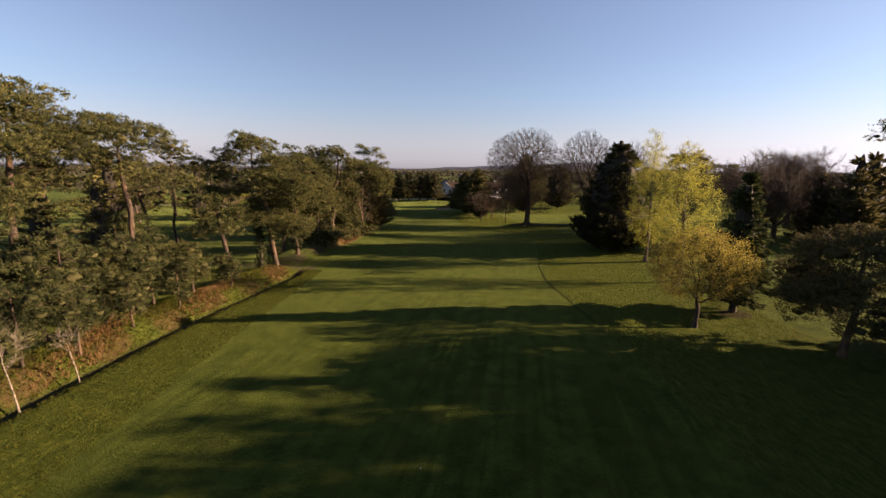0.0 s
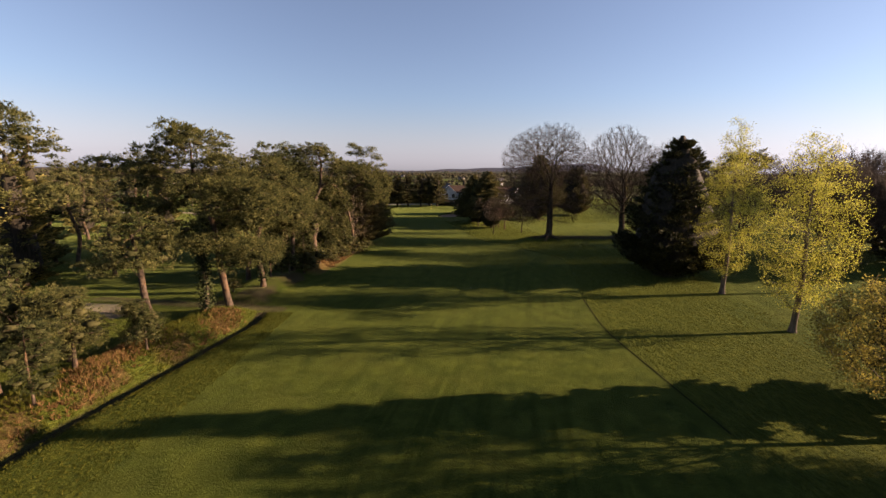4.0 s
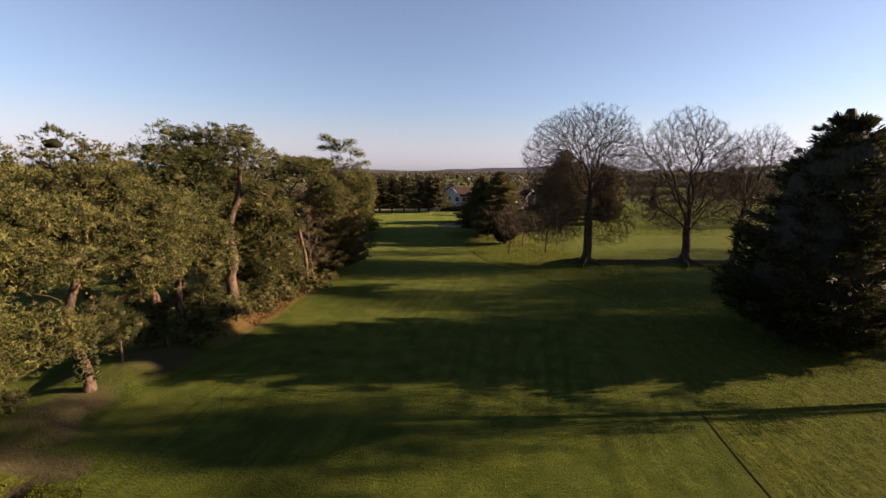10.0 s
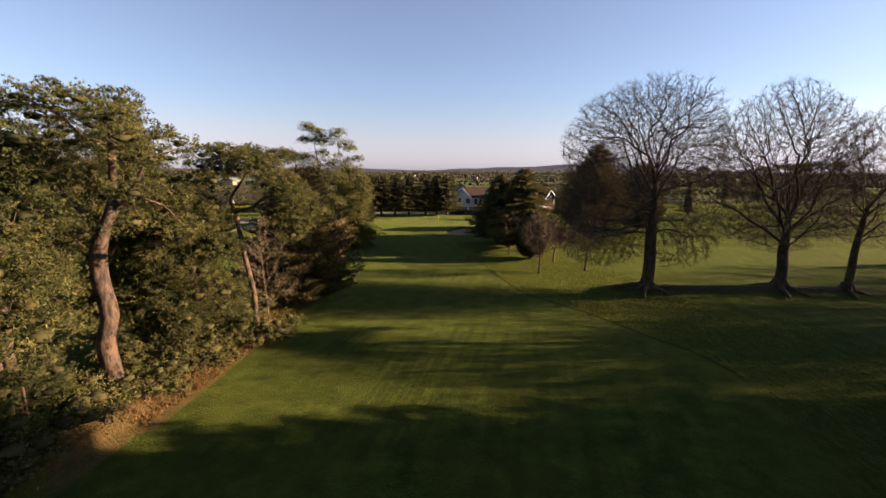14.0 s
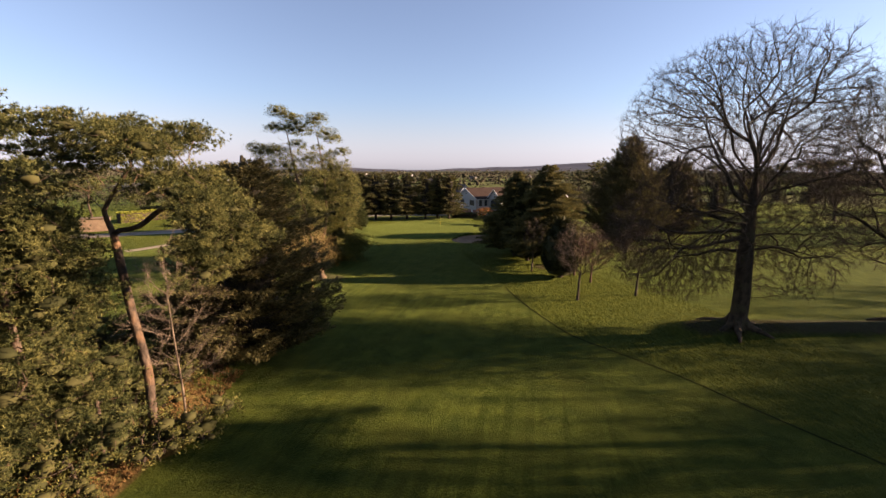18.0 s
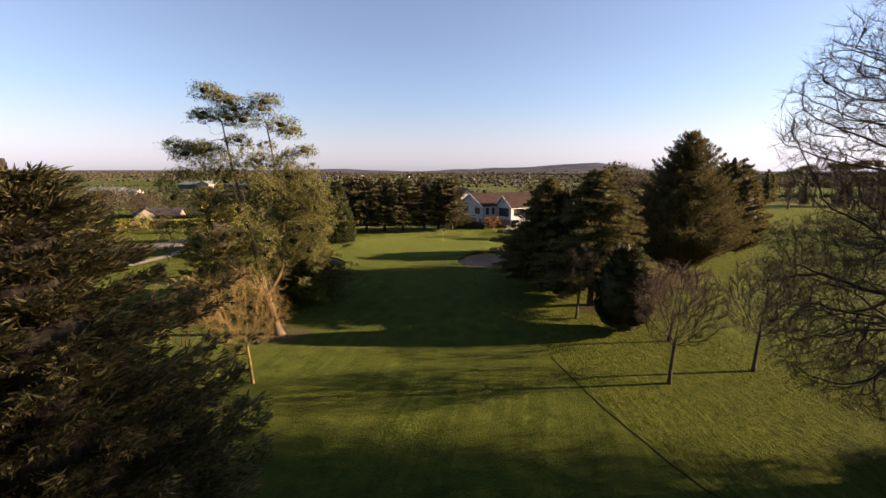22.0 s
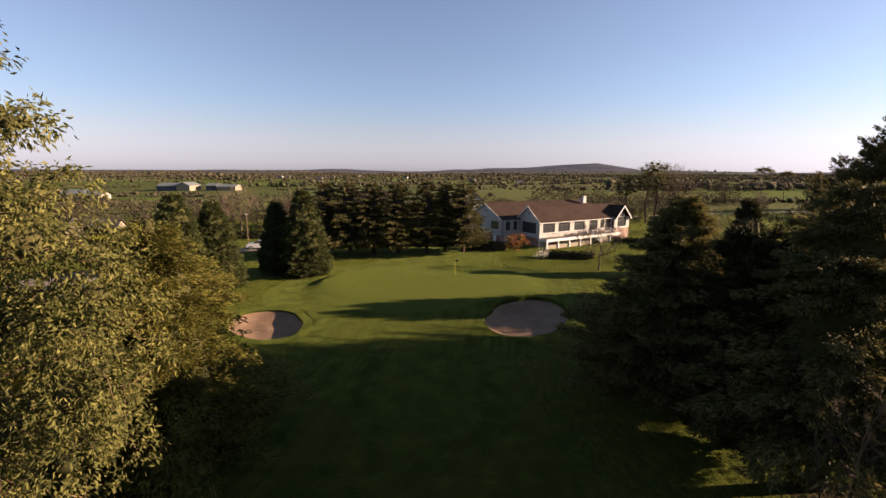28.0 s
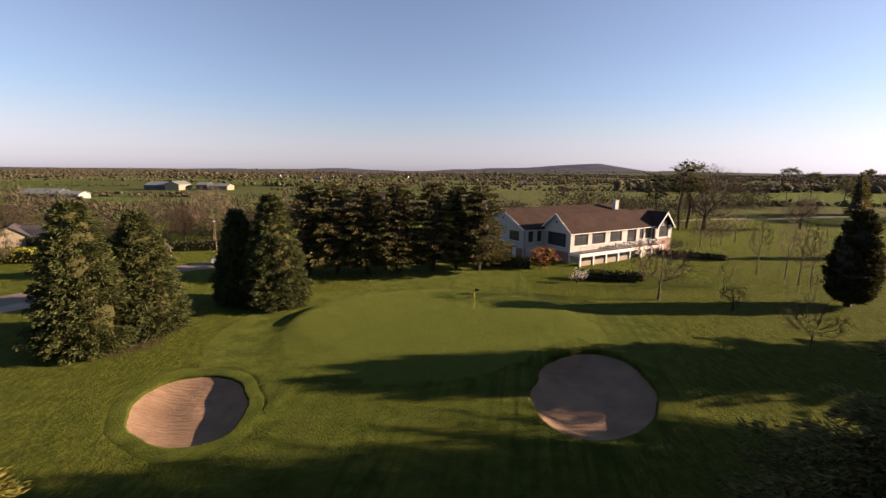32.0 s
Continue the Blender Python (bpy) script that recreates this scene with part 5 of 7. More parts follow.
# ivy climbing the foot of the rooted pine
k = 900
a, q = rng.random(k) * 6.283, rng.random(k) ** 0.8 * 3.4 + 0.5
rad = 0.34 + 0.16 * rng.random(k) - 0.02 * q
p = np.stack([np.cos(a) * rad + 0.02 * q, np.sin(a) * rad + 0.02 * q, q], 1)
V, F = leaf_arrays(p, unit(np.stack([np.cos(a), np.sin(a), 0 * a + 0.3], 1) + rng.normal(size=(k, 3)) * 0.4), np.full((k, 1), 0.17), np.full((k, 1), 0.15), rng)
put_part("ivy", mesh_of("ivy", V, [F], M["ivy"]), rooted)

# slim bare birches on the bank and by the drive
def sapling(x, y, h, r, seed, bark, label, base=0.07, low=0.3, count=260, lean=(0, 0), lift=0.35, name="bare_sapling", per=7, twig=0.55, group="young trees", leaf=None, leaves=0, step=0.28, spread=0.5, tip=0.005):
    rng = R(seed)
    return bare_tree(name, x, y, [(0, 0, -0.1), (lean[0] * 0.4, lean[1] * 0.4, h * low * 0.6), (lean[0], lean[1], h * low * 1.25)],
                     [(count, (lean[0], lean[1], h * (1 + low) / 2), (r, r, h * (1 - low) / 2))], rng, M[bark], base, label, step=step, tip=tip, per=per, twig=twig,
                     twig_r=0.0056, lift=lift, group=group, z=ground_z(x, y), leaf=leaf and M[leaf], leaves=leaves, rootflare=0.3, spread=spread)


sapling(-21.4, 23.2, 5.4, 1.0, 51, "palebark", "slender white-stemmed birch sapling by the ditch", 0.055, 0.45, 90, (-0.5, 0))
sapling(-20.8, 26.2, 3.4, 0.8, 52, "palebark", "small pale birch sapling by the ditch", 0.04, 0.5, 60, (-0.4, 0))
bare_tree("bare_sapling", -16.5, 85.6, [(0, 0, -0.1), (0.05, 0, 1.4), (-0.1, 0, 4.0), (-0.2, 0, 6.4)], [(150, (0.2, 0, 5.0), (2.6, 2.2, 3.4)), (30, (-0.2, 0, 7.6), (1.0, 1.0, 1.8))], R(53), M["graybark"], 0.06,
          "bare upright sapling with pale grey branches", step=0.3, tip=0.008, per=3, twig=0.7, twig_r=0.006, lift=0.6, group="young trees", spread=0.45, rootflare=0.3, jitter=0.08, z=ground_z(-16.5, 85.6))

# dark cypress on the left
plume_tree("cypress_tree", -16.7, 93.2, 12.7, 5.2, R(61), M["cypress"], "dark spreading cypress on the fairway edge", plumes=620, per=56, rise=0.30, foot=0.7, profile=0.52, tops=2, widest=0.2, fan=4, spray=(0.28, 0.055), core=0.34, spread=0.13, flat=0.2, ragged=0.17)

# ---- eucalyptus ----
rng = R(71)
# tufts on the two leaders and the broad lower crown: (across, height, size)
TOPS = [(-4.0, 18.2, 0.95), (-3.2, 17.9, 0.69), (-2.3, 17.4, 0.89), (-2.0, 16.9, 0.75), (-1.5, 16.2, 1.02), (-2.5, 16.3, 0.79), (-4.6, 16.4, 0.71), (-3.8, 16.6, 0.67), (0.4, 17.4, 0.99), (0.0, 16.9, 0.63), (1.2, 15.9, 1.14), (2.0, 15.3, 0.75), (0.3, 14.4, 0.55), (2.9, 14.0, 0.75), (-4.8, 14.0, 1.30), (-3.8, 14.1, 0.89), (-6.6, 14.4, 0.89), (-5.8, 13.8, 0.99), (-1.9, 14.8, 0.79), (-0.9, 13.2, 0.59), (-0.3, 13.6, 0.55)]
RIGHT_CROWN = [(1.3, 13.4, 0.99), (2.3, 13.1, 0.99), (3.7, 12.6, 0.89), (0.5, 12.6, 0.99), (4.8, 11.3, 0.69), (5.1, 8.6, 0.69), (2.3, 12.1, 1.38), (3.7, 11.7, 1.38), (1.3, 11.7, 1.18), (0.5, 11.1, 1.28), (4.4, 10.4, 1.18), (2.9, 10.2, 1.48), (1.7, 9.4, 1.38), (4.1, 8.6, 1.38), (4.8, 9.4, 0.89), (2.5, 7.9, 1.38), (0.9, 7.9, 1.38), (0.3, 6.7, 1.18), (3.7, 6.9, 1.28), (4.4, 7.7, 0.89), (1.7, 6.3, 1.08), (4.1, 5.8, 0.89), (2.9, 4.0, 0.55), (-0.1, 5.0, 0.99)]
LEFT_CROWN = [(-1.9, 13.4, 0.89), (-0.5, 12.9, 0.99), (-3.0, 13.4, 0.89), (-4.4, 12.9, 0.99), (-5.8, 12.5, 0.99), (-6.8, 12.1, 0.99), (-0.5, 8.6, 1.28), (-1.1, 10.2, 1.18), (-2.1, 11.7, 1.18), (-3.0, 12.5, 1.18), (-3.2, 10.6, 1.18), (-1.5, 7.9, 1.18), (-5.8, 10.9, 1.18), (-4.8, 11.1, 0.99), (-2.6, 9.8, 0.99), (-6.2, 7.9, 1.28), (-4.8, 7.5, 1.28), (-3.4, 7.9, 0.99), (-6.6, 6.7, 0.99), (-2.4, 6.3, 1.18), (-1.1, 6.0, 1.18), (-3.8, 5.6, 1.18), (-1.9, 4.6, 1.08), (-4.6, 4.6, 1.0), (-3.3, 3.4, 1.0), (-5.4, 5.6, 1.0), (-2.6, 3.0, 0.9), (-4.6, 9.4, 0.89), (-0.5, 11.5, 0.99), (-1.5, 12.5, 0.89)]
P = [(np.array([x, rng.normal() * 0.5, z]), (min(r * 1.3, 1.2), min(r * 1.2, 1.03), r * 0.62)) for x, z, r in TOPS]
for x, z, r in RIGHT_CROWN + LEFT_CROWN:
    deep = 2.6 * (1 - abs(z - 8) / 9) + 0.6
    P += [(np.array([x - 0.7 * (x > 1.5), (side * deep if x < 1.5 else 0.9 + side * 0.9) * (0.35 + 0.5 * rng.random()), z + 0.3 * rng.normal()]), (r * 0.72, r * 0.72, r * 0.62)) for side in (-1, 1)]
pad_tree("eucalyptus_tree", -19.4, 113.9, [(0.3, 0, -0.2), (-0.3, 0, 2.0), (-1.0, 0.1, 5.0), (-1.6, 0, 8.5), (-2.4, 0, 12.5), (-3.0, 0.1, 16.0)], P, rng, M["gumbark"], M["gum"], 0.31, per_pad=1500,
         blade=(0.145, 0.050), leaf_kind=-0.75, step=0.42, label="tall eucalyptus with peeling bark and two feathery tops", category="eucalyptus tree", hollow=0.5, heart=0.30, heart_mat=M["coreshade"], least=0.8, stems=[curve_points([(-0.6, 0.1, 3.2), (0.1, 0.3, 4.2), (0.6, 0.5, 5.6), (0.9, 0.3, 9.0), (0.6, 0.2, 13.0), (0.2, 0.2, 16.0)], 0.45)], rootflare=0.5, z=ground_z(-19.4, 113.9))
sapling(-17.4, 105.9, 6.8, 2.6, 72, "tanbark", "bare tan-twigged young tree beside the eucalyptus", 0.10, 0.32, 620, (-0.2, 0), 0.6, twig=0.6, per=8, tip=0.005, step=0.24)
sapling(-20.8, 105.5, 6.6, 1.9, 73, "redbark", "bare reddish young tree beside the eucalyptus", 0.09, 0.30, 130, (-0.2, 0), 0.6, per=5)
plume_tree("golden_cypress", -21.3, 123.8, 11.0, 5.2, R(74), M["golden"], "golden green cypress with drooping sprays", plumes=480, per=70, rise=0.15, foot=0.3, profile=0.6, droop=0.25, widest=0.25, fan=4, spray=(0.20, 0.05), ragged=0.2, core=0.45, core_mat=M["coreshade"])
plume_tree("golden_cypress", -26.5, 119.0, 11.0, 3.8, R(75), M["golden"], "golden green cypress behind the eucalyptus", plumes=170, per=60, rise=0.2, foot=0.3, profile=0.65)

# ---- thujas and the conifer row ----
def thuja(x, y, h, r, seed, label):
    return plume_tree("thuja_tree", x, y, h, r, R(seed), M["thuja"], label, plumes=720, per=40, rise=0.30, droop=0.34, foot=0.1, profile=0.58, spray=(0.30, 0.075), lobes=0.06, widest=0.22, core=0.62, ragged=0.08, fan=2, core_mat=M["coreshade"], group="thujas by the green", z=ground_z(x, y), spread=0.09)


thuja(-27.6, 159.4, 11.0, 3.7, 81, "plump conical thuja beside the green")
thuja(-31.3, 159.8, 9.4, 2.9, 82, "shorter dark thuja growing against its neighbour")
thuja(-36.4, 147.6, 10.9, 3.6, 83, "broad conical thuja on a bare earth ring")
thuja(-34.6, 151.2, 10.0, 3.3, 84, "slimmer thuja behind its neighbour")
def row_conifer(x, y, h, r, seed):
    return plume_tree("spruce_tree", x, y, h, r, R(seed), M["rowgreen"], "dark conifer in a row screening the drive", plumes=300, per=56, rise=0.1, foot=1.3, profile=0.52, droop=0.12, group="conifer row", spray=(0.42, 0.11), spread=0.16, flat=0.25, ragged=0.2, core=0.42)


row = [row_conifer(-7.1, 175.0, 11.4, 3.9, 85), row_conifer(-13.0, 174.2, 11.6, 3.6, 86)]
for i, (x, y, s, w) in enumerate([(-10.0, 175.6, 0.96, 1), (-17.5, 173.2, 1.0, 0), (-21.3, 172.5, 0.97, 1), (-25.0, 171.8, 1.02, 0), (-28.4, 171.2, 0.97, 1)]):
    copy_thing(row[w], pose(x, y, 0, 0, 0, 65 * i + 30) @ Matrix.Scale(s, 4))

# ---- right side ----
rng = R(101)
bare_tree("maple_tree", 21.6, 38.0, [(0, 0, -0.1), (0.1, 0, 1.4), (0, 0.1, 2.4)], [(900, (0, 0, 5.2), (4.2, 4.0, 3.1))], rng, M["darkbark"], 0.20, "round-headed young maple with bronze yellow leaves", step=0.3, per=3, twig=0.45,
          leaf=M["maple"], leaves=30, leaf_size=(0.10, 0.075), lift=0.15, z=ground_z(21.6, 38))
plume_tree("spruce_tree", 27.2, 42.0, 12.6, 3.0, R(102), M["thuja"], "grey-green spruce on a ring of bare earth", plumes=170, per=60, rise=-0.05, foot=0.8, profile=0.85, droop=0.12, spray=(0.5, 0.18))


def poplar(x, y, h, r, seed, low, label):
    rng = R(seed)
    cl = [(560, (0, 0, low + (h - low) * 0.42), (r, r, (h - low) * 0.46)), (160, (-0.3, 0, low + (h - low) * 0.75), (r * 0.55, r * 0.55, (h - low) * 0.27))]
    return bare_tree("poplar_tree", x, y, [(0, 0, -0.1), (0.1, 0, h * 0.3), (-0.1, 0.1, h * 0.6), (0, 0, h * 0.88)], cl, rng, M["graybark"], 0.24, label, step=0.36, per=3, twig=0.55,
                     leaf=M["poplar"], leaves=22, leaf_size=(0.11, 0.085), lift=0.45, group="poplars", z=ground_z(x, y), spread=0.6)


poplar(28.6, 64.0, 18.2, 3.3, 103, 2.2, "tall poplar in fresh yellow leaf")
poplar(27.4, 52.5, 16.2, 3.5, 104, 2.2, "yellow-leaved poplar at the rough's edge")
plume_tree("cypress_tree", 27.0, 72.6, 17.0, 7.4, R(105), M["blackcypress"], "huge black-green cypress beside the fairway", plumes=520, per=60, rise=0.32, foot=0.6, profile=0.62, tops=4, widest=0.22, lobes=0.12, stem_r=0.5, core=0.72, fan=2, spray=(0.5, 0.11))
rng = R(106)
dark_pine = pine(29.2, 32.8, 9.4, 5.8, 0.6, 106, (0.5, 0), 64, 1.4, 0.22, flat=-0.4, leaf="cypress", label="dark low-branching pine in shade", name="dark_pine")
shade = [plume_tree("cypress_tree", 36.5, 25.6, 11.8, 3.6, R(107), M["cypress"], "dark cypress in the belt beside the fairway", plumes=150, per=36, spray=(0.7, 0.22), rise=0.25, foot=0.6, tops=2),
         pine(38.5, 19.0, 13.0, 4.6, 4.0, 108, (0.2, 0), 26, 1.5, 0.26, per=34, leaf="spruce", label="dark pine in the belt beside the fairway", name="dark_pine")]
NEAR_BELT = [(34.5, 31.4, 1.06, 0), (40.0, 33.0, 1.05, 0), (35.5, 21.5, 0.95, 0), (41.0, 13.0, 1.05, 1), (37.0, 7.5, 1.00, 0), (46.0, 24.0, 1.15, 1), (48.0, 6.0, 1.20, 0), (43.0, 0.0, 1.10, 1), (80.0, 84.0, 1.10, 1), (84.0, 90.0, 1.20, 0)]
# row at x 49 to 52: unseen, added to close gaps in the shade
FAR_BELT = [ (66.0, 82.0, 1.10, 0), (37.5, 24.6, 1.00, 1), (40.5, 21.8, 1.10, 0), (39.2, 16.6, 1.00, 1), (43.5, 18.2, 1.10, 0), (45.0, 29.0, 1.15, 1), (49.0, 27.5, 1.20, 0), (51.0, 24.0, 1.20, 0), (52.0, 20.0, 1.20, 0), (50.0, 31.0, 1.20, 0)]
for i, (x, y, s, w) in enumerate(NEAR_BELT + FAR_BELT):
    copy_thing(shade[w], pose(x, y, 0, 0, 0, 83 * i) @ Matrix.Scale(s, 4))

# the three beeches on their mound
def beech(x, y, h, r, seed, label, fork=8.0, girth=0.62, cx=0.0, skirt=True, limbs=13, top=0.0, lean=0.0, count=10000):
    rng = R(seed)
    trunk = [(0, 0, -0.4), (0.12, 0, 2.2), (lean * 0.4, 0.1, fork * 0.7), (lean, 0, fork + 2.6)]
    low = fork - 2.5
    crown = ((cx, 0, (h + low) / 2 + 0.6), (r, r * 0.95, (h - low) / 2))
    L = [(fork - 1.8 + 4.2 * (i / limbs), i * 2.4 + rng.normal() * 0.2, radians(14 + 56 * (i / limbs) ** 0.9 + rng.normal() * 6), *crown, 0.016) for i in range(limbs)]
    L += [(fork + 2.4, 1.2 * i, radians(64 + 8 * i), (cx * 0.4 + top, 0, h * 0.66), (r * 0.62, r * 0.6, h * 0.34), 0.01) for i in range(3)]
    if skirt:
        for t, z0, c in ((2.7, 7.6, -5.0), (3.3, 6.6, -5.0), (3.8, 7.4, -4.6), (2.2, 6.4, -4.2), (3.1, 8.6, -5.2), (4.4, 6.0, -3.2), (2.9, 5.6, -4.8), (2.5, 9.0, -5.0), (3.5, 9.2, -5.0), (3.0, 7.0, -5.2), (2.4, 8.0, -4.8), (3.7, 8.2, -4.8), (0.2, 6.6, 2.6), (-0.6, 5.8, 2.4), (1.0, 7.2, 2.2)):
            L.append((z0, t, radians(8), (c, 0, 6.6), (5.2 if c < 0 else 3.4, 5.2, 4.8 if c < 0 else 3.8), -0.03))
    grown = fanned(trunk, 0.42, L, rng, orders=3, gap=3, share=0.72)
    att = [ball(rng, int(count * 0.75), crown[0], crown[1], 0.06), ball(rng, int(count * 0.25), crown[0] + np.array([top, 0, 1.0]), np.array(crown[1]) * [0.8, 0.8, 1.0], 0.2)]
    if skirt:
        att += [ball(rng, int(count * 0.95), (-5.0, 0, 6.8), (5.3, 5.0, 4.6), 0.05), ball(rng, int(count * 0.16), (2.6, 0, 5.8), (3.4, 4.6, 3.6))]
    pos, par = colonise(np.concatenate(att), grown[0][:grown[2]], 0.36, 0.40, rng, 0.0, jitter=0.10, start=grown[:2])
    root = bare_tree("beech_tree", x, y, trunk, (), rng, M["beechbark"], girth, label, hang=8.5 if skirt else -9.0, step=0.42, tip=0.0105, per=5, twig=0.62, twig_r=0.0056,
                     group="beeches on the mound", rootflare=0.45, z=ground_z(x, y) - 0.1, spread=0.6, twig_mat=M["twigdark"], grown=(pos, par))
    a = np.arange(6) * 1.05 + rng.random(6) * 0.5
    roots = []
    for t in a:
        o = np.array([math.cos(t), math.sin(t), 0])
        L = 1.2 + rng.random() * 1.3
        roots.append(curve_points([o * girth * 0.5 + [0, 0, 0.75], o * girth * 1.2 + [0, 0, 0.12], o * (girth + L * 0.6) + [0, 0, -0.14], o * (girth + L) + [0, 0, -0.45]], 0.3))
    for q in roots:
        W = unit(q[1:] - q[:-1])
        k = np.linspace(0.34, 0.10, len(q))
        V, F = ring_tubes(q[:-1], q[1:], W, W, k[:-1], k[1:], 8)
        put_part("root", mesh_of("root", V, [F], M["beechbark"], True), root)
    return root


beech(17.3, 99.2, 19.7, 7.9, 111, "great leafless beech with drooping lower boughs on an earth mound", cx=-1.6, fork=9.6, top=1.6)
beech(31.2, 100.2, 19.3, 7.6, 112, "tall leafless beech with fanning limbs on the mound", fork=5.4, cx=-1.4, skirt=False, girth=0.6, limbs=16)
beech(37.8, 100.0, 17.2, 5.8, 113, "smaller leafless beech with curving trunk on the mound", fork=6.4, girth=0.40, cx=1.6, skirt=False, limbs=11, lean=0.6, count=6000)

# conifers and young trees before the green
plume_tree("cedar_tree", 7.4, 122.4, 12.8, 5.4, R(121), M["cedar"], "wide conifer with layered golden-tipped sprays", plumes=440, per=70, rise=0.05, foot=2.2, profile=0.62, droop=0.1, fan=5, spray=(0.25, 0.05), stem_r=0.4, tops=2, spread=0.20, flat=0.15, ragged=0.2, core=0.48, core_mat=M["coreshade"])
plume_tree("cedar_tree", 4.2, 128.9, 11.9, 5.6, R(122), M["cedar"], "wide dark conifer with layered boughs near the green", plumes=600, per=70, rise=0.05, foot=1.4, profile=0.78, droop=0.1, fan=5, spray=(0.25, 0.05), stem_r=0.4, spread=0.20, flat=0.15, ragged=0.18, core=0.52, core_mat=M["coreshade"])
plume_tree("cypress_tree", 22.4, 136.2, 17.4, 7.4, R(123), M["cypress"], "very tall dark cypress with twin tops", plumes=980, per=52, rise=0.72, foot=1.8, profile=0.72, tops=3, widest=0.2, stem_r=0.5, core=0.22, fan=4, spray=(0.30, 0.055), spread=0.13, ragged=0.25, core_mat=M["coreshade"])
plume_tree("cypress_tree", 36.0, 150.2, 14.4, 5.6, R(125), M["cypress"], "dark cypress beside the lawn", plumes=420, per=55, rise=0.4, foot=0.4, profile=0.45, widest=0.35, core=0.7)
plume_tree("cypress_tree", 5.4, 125.1, 10.9, 2.8, R(126), M["blackcypress"], "dark rounded cypress between the conifers", plumes=460, per=50, rise=0.4, foot=0.4, profile=0.45, widest=0.35, core=0.6, fan=3, spray=(0.28, 0.06), ragged=0.10, spread=0.14, core_mat=M["coreshade"])
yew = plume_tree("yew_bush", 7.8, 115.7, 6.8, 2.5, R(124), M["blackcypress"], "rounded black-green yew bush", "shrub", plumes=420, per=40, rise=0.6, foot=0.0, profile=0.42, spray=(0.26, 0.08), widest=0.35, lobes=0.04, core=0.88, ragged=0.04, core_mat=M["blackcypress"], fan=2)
for x, y, h, r, sd, bk, lab, n in ((7.6, 107.2, 7.5, 2.6, 131, "twigbrown", "bare young tree with brown twigs on the rough", 900), (13.7, 109.0, 7.2, 2.5, 132, "twigbrown", "bare young tree with grey-brown twigs on the rough", 850),
                                   (5.0, 118.5, 6.4, 1.4, 133, "graybark", "thin bare sapling beside the conifers", 120), (10.6, 113.6, 5.4, 2.4, 134, "redbark", "bare purple-twigged bushy tree near the yew", 600),
                                   (9.6, 116.6, 4.6, 2.2, 135, "redbark", "bare bushy sapling near the yew", 220)):
    sapling(x, y, h, r, sd, bk, lab, 0.12, 0.3, n, (0.1, 0), 0.5, twig=0.5, per=6, tip=0.0048, step=0.22)

# ---- around the green and clubhouse ----
bare_tree("bare_lawn_tree", 11.3, 163.5, [(0, 0, -0.1), (0.05, 0, 1.0), (0, 0, 1.8)], [(420, (0, 0, 4.3), (3.3, 3.2, 2.5))], R(141), M["graybark"], 0.13, "bare spreading young tree on the clubhouse lawn", step=0.32, tip=0.009, per=6, twig=0.6, twig_r=0.009,
          lift=0.12, z=ground_z(11.3, 163.5), rootflare=0.4)
sapling(16.7, 150.6, 3.8, 2.1, 142, "redbark", "bare flowering cherry with upswept twigs", 0.07, 0.25, 200, (0, 0), 0.3)
shrub(16.8, 160.1, 2.6, 1.2, 143, "brownwood", "leafless grey-brown shrub on the lawn", n=10, size=(0.3, 0.02), heart=0.02)
sapling(18.5, 164.5, 4.2, 0.8, 144, "graybark", "thin bare sapling on the lawn", 0.05, 0.3, 60)
sapling(22.5, 158.5, 2.6, 0.5, 145, "graybark", "thin bare sapling on the lawn", 0.04, 0.3, 40)
sapling(27.5, 164.0, 3.2, 0.7, 146, "graybark", "thin bare sapling on the lawn", 0.04, 0.3, 50)
birch = sapling(30.9, 170.6, 8.2, 1.5, 147, "graybark", "slim bare birch in a small group", 0.08, 0.2, 200, (0, 0), 0.45, name="birch_tree", group="birch group")
for x, y, s in ((31.8, 174.0, 0.95), (29.6, 176.0, 1.0), (33.4, 172.0, 0.9)):
    copy_thing(birch, pose(x, y, 0, 0, 0, x * 40) @ Matrix.Scale(s, 4))
small = sapling(33.0, 196.0, 5.0, 2.2, 148, "graybark", "small bare orchard tree", 0.09, 0.25, 220, group="orchard trees")
for x, y, s in ((36.0, 198.0, 0.9), (39.0, 200.0, 0.85), (44.0, 204.0, 1.1)):
    copy_thing(small, pose(x, y, 0, 0, 0, x * 40) @ Matrix.Scale(s, 4))
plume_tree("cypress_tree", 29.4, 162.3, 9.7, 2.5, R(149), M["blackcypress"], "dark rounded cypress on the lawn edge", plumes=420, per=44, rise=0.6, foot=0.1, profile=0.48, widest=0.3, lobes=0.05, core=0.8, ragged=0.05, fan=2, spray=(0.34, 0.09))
shrub(1.7, 177.4, 3.4, 2.2, 150, "rust", "orange-leaved bush beside the clubhouse wall", "ornamental_bush", n=14)
shrub(4.6, 170.0, 2.1, 1.1, 151, "blossom", "small shrub covered in white blossom", "blossom_shrub", n=8, size=(0.12, 0.1), per=120, heart=0.05)


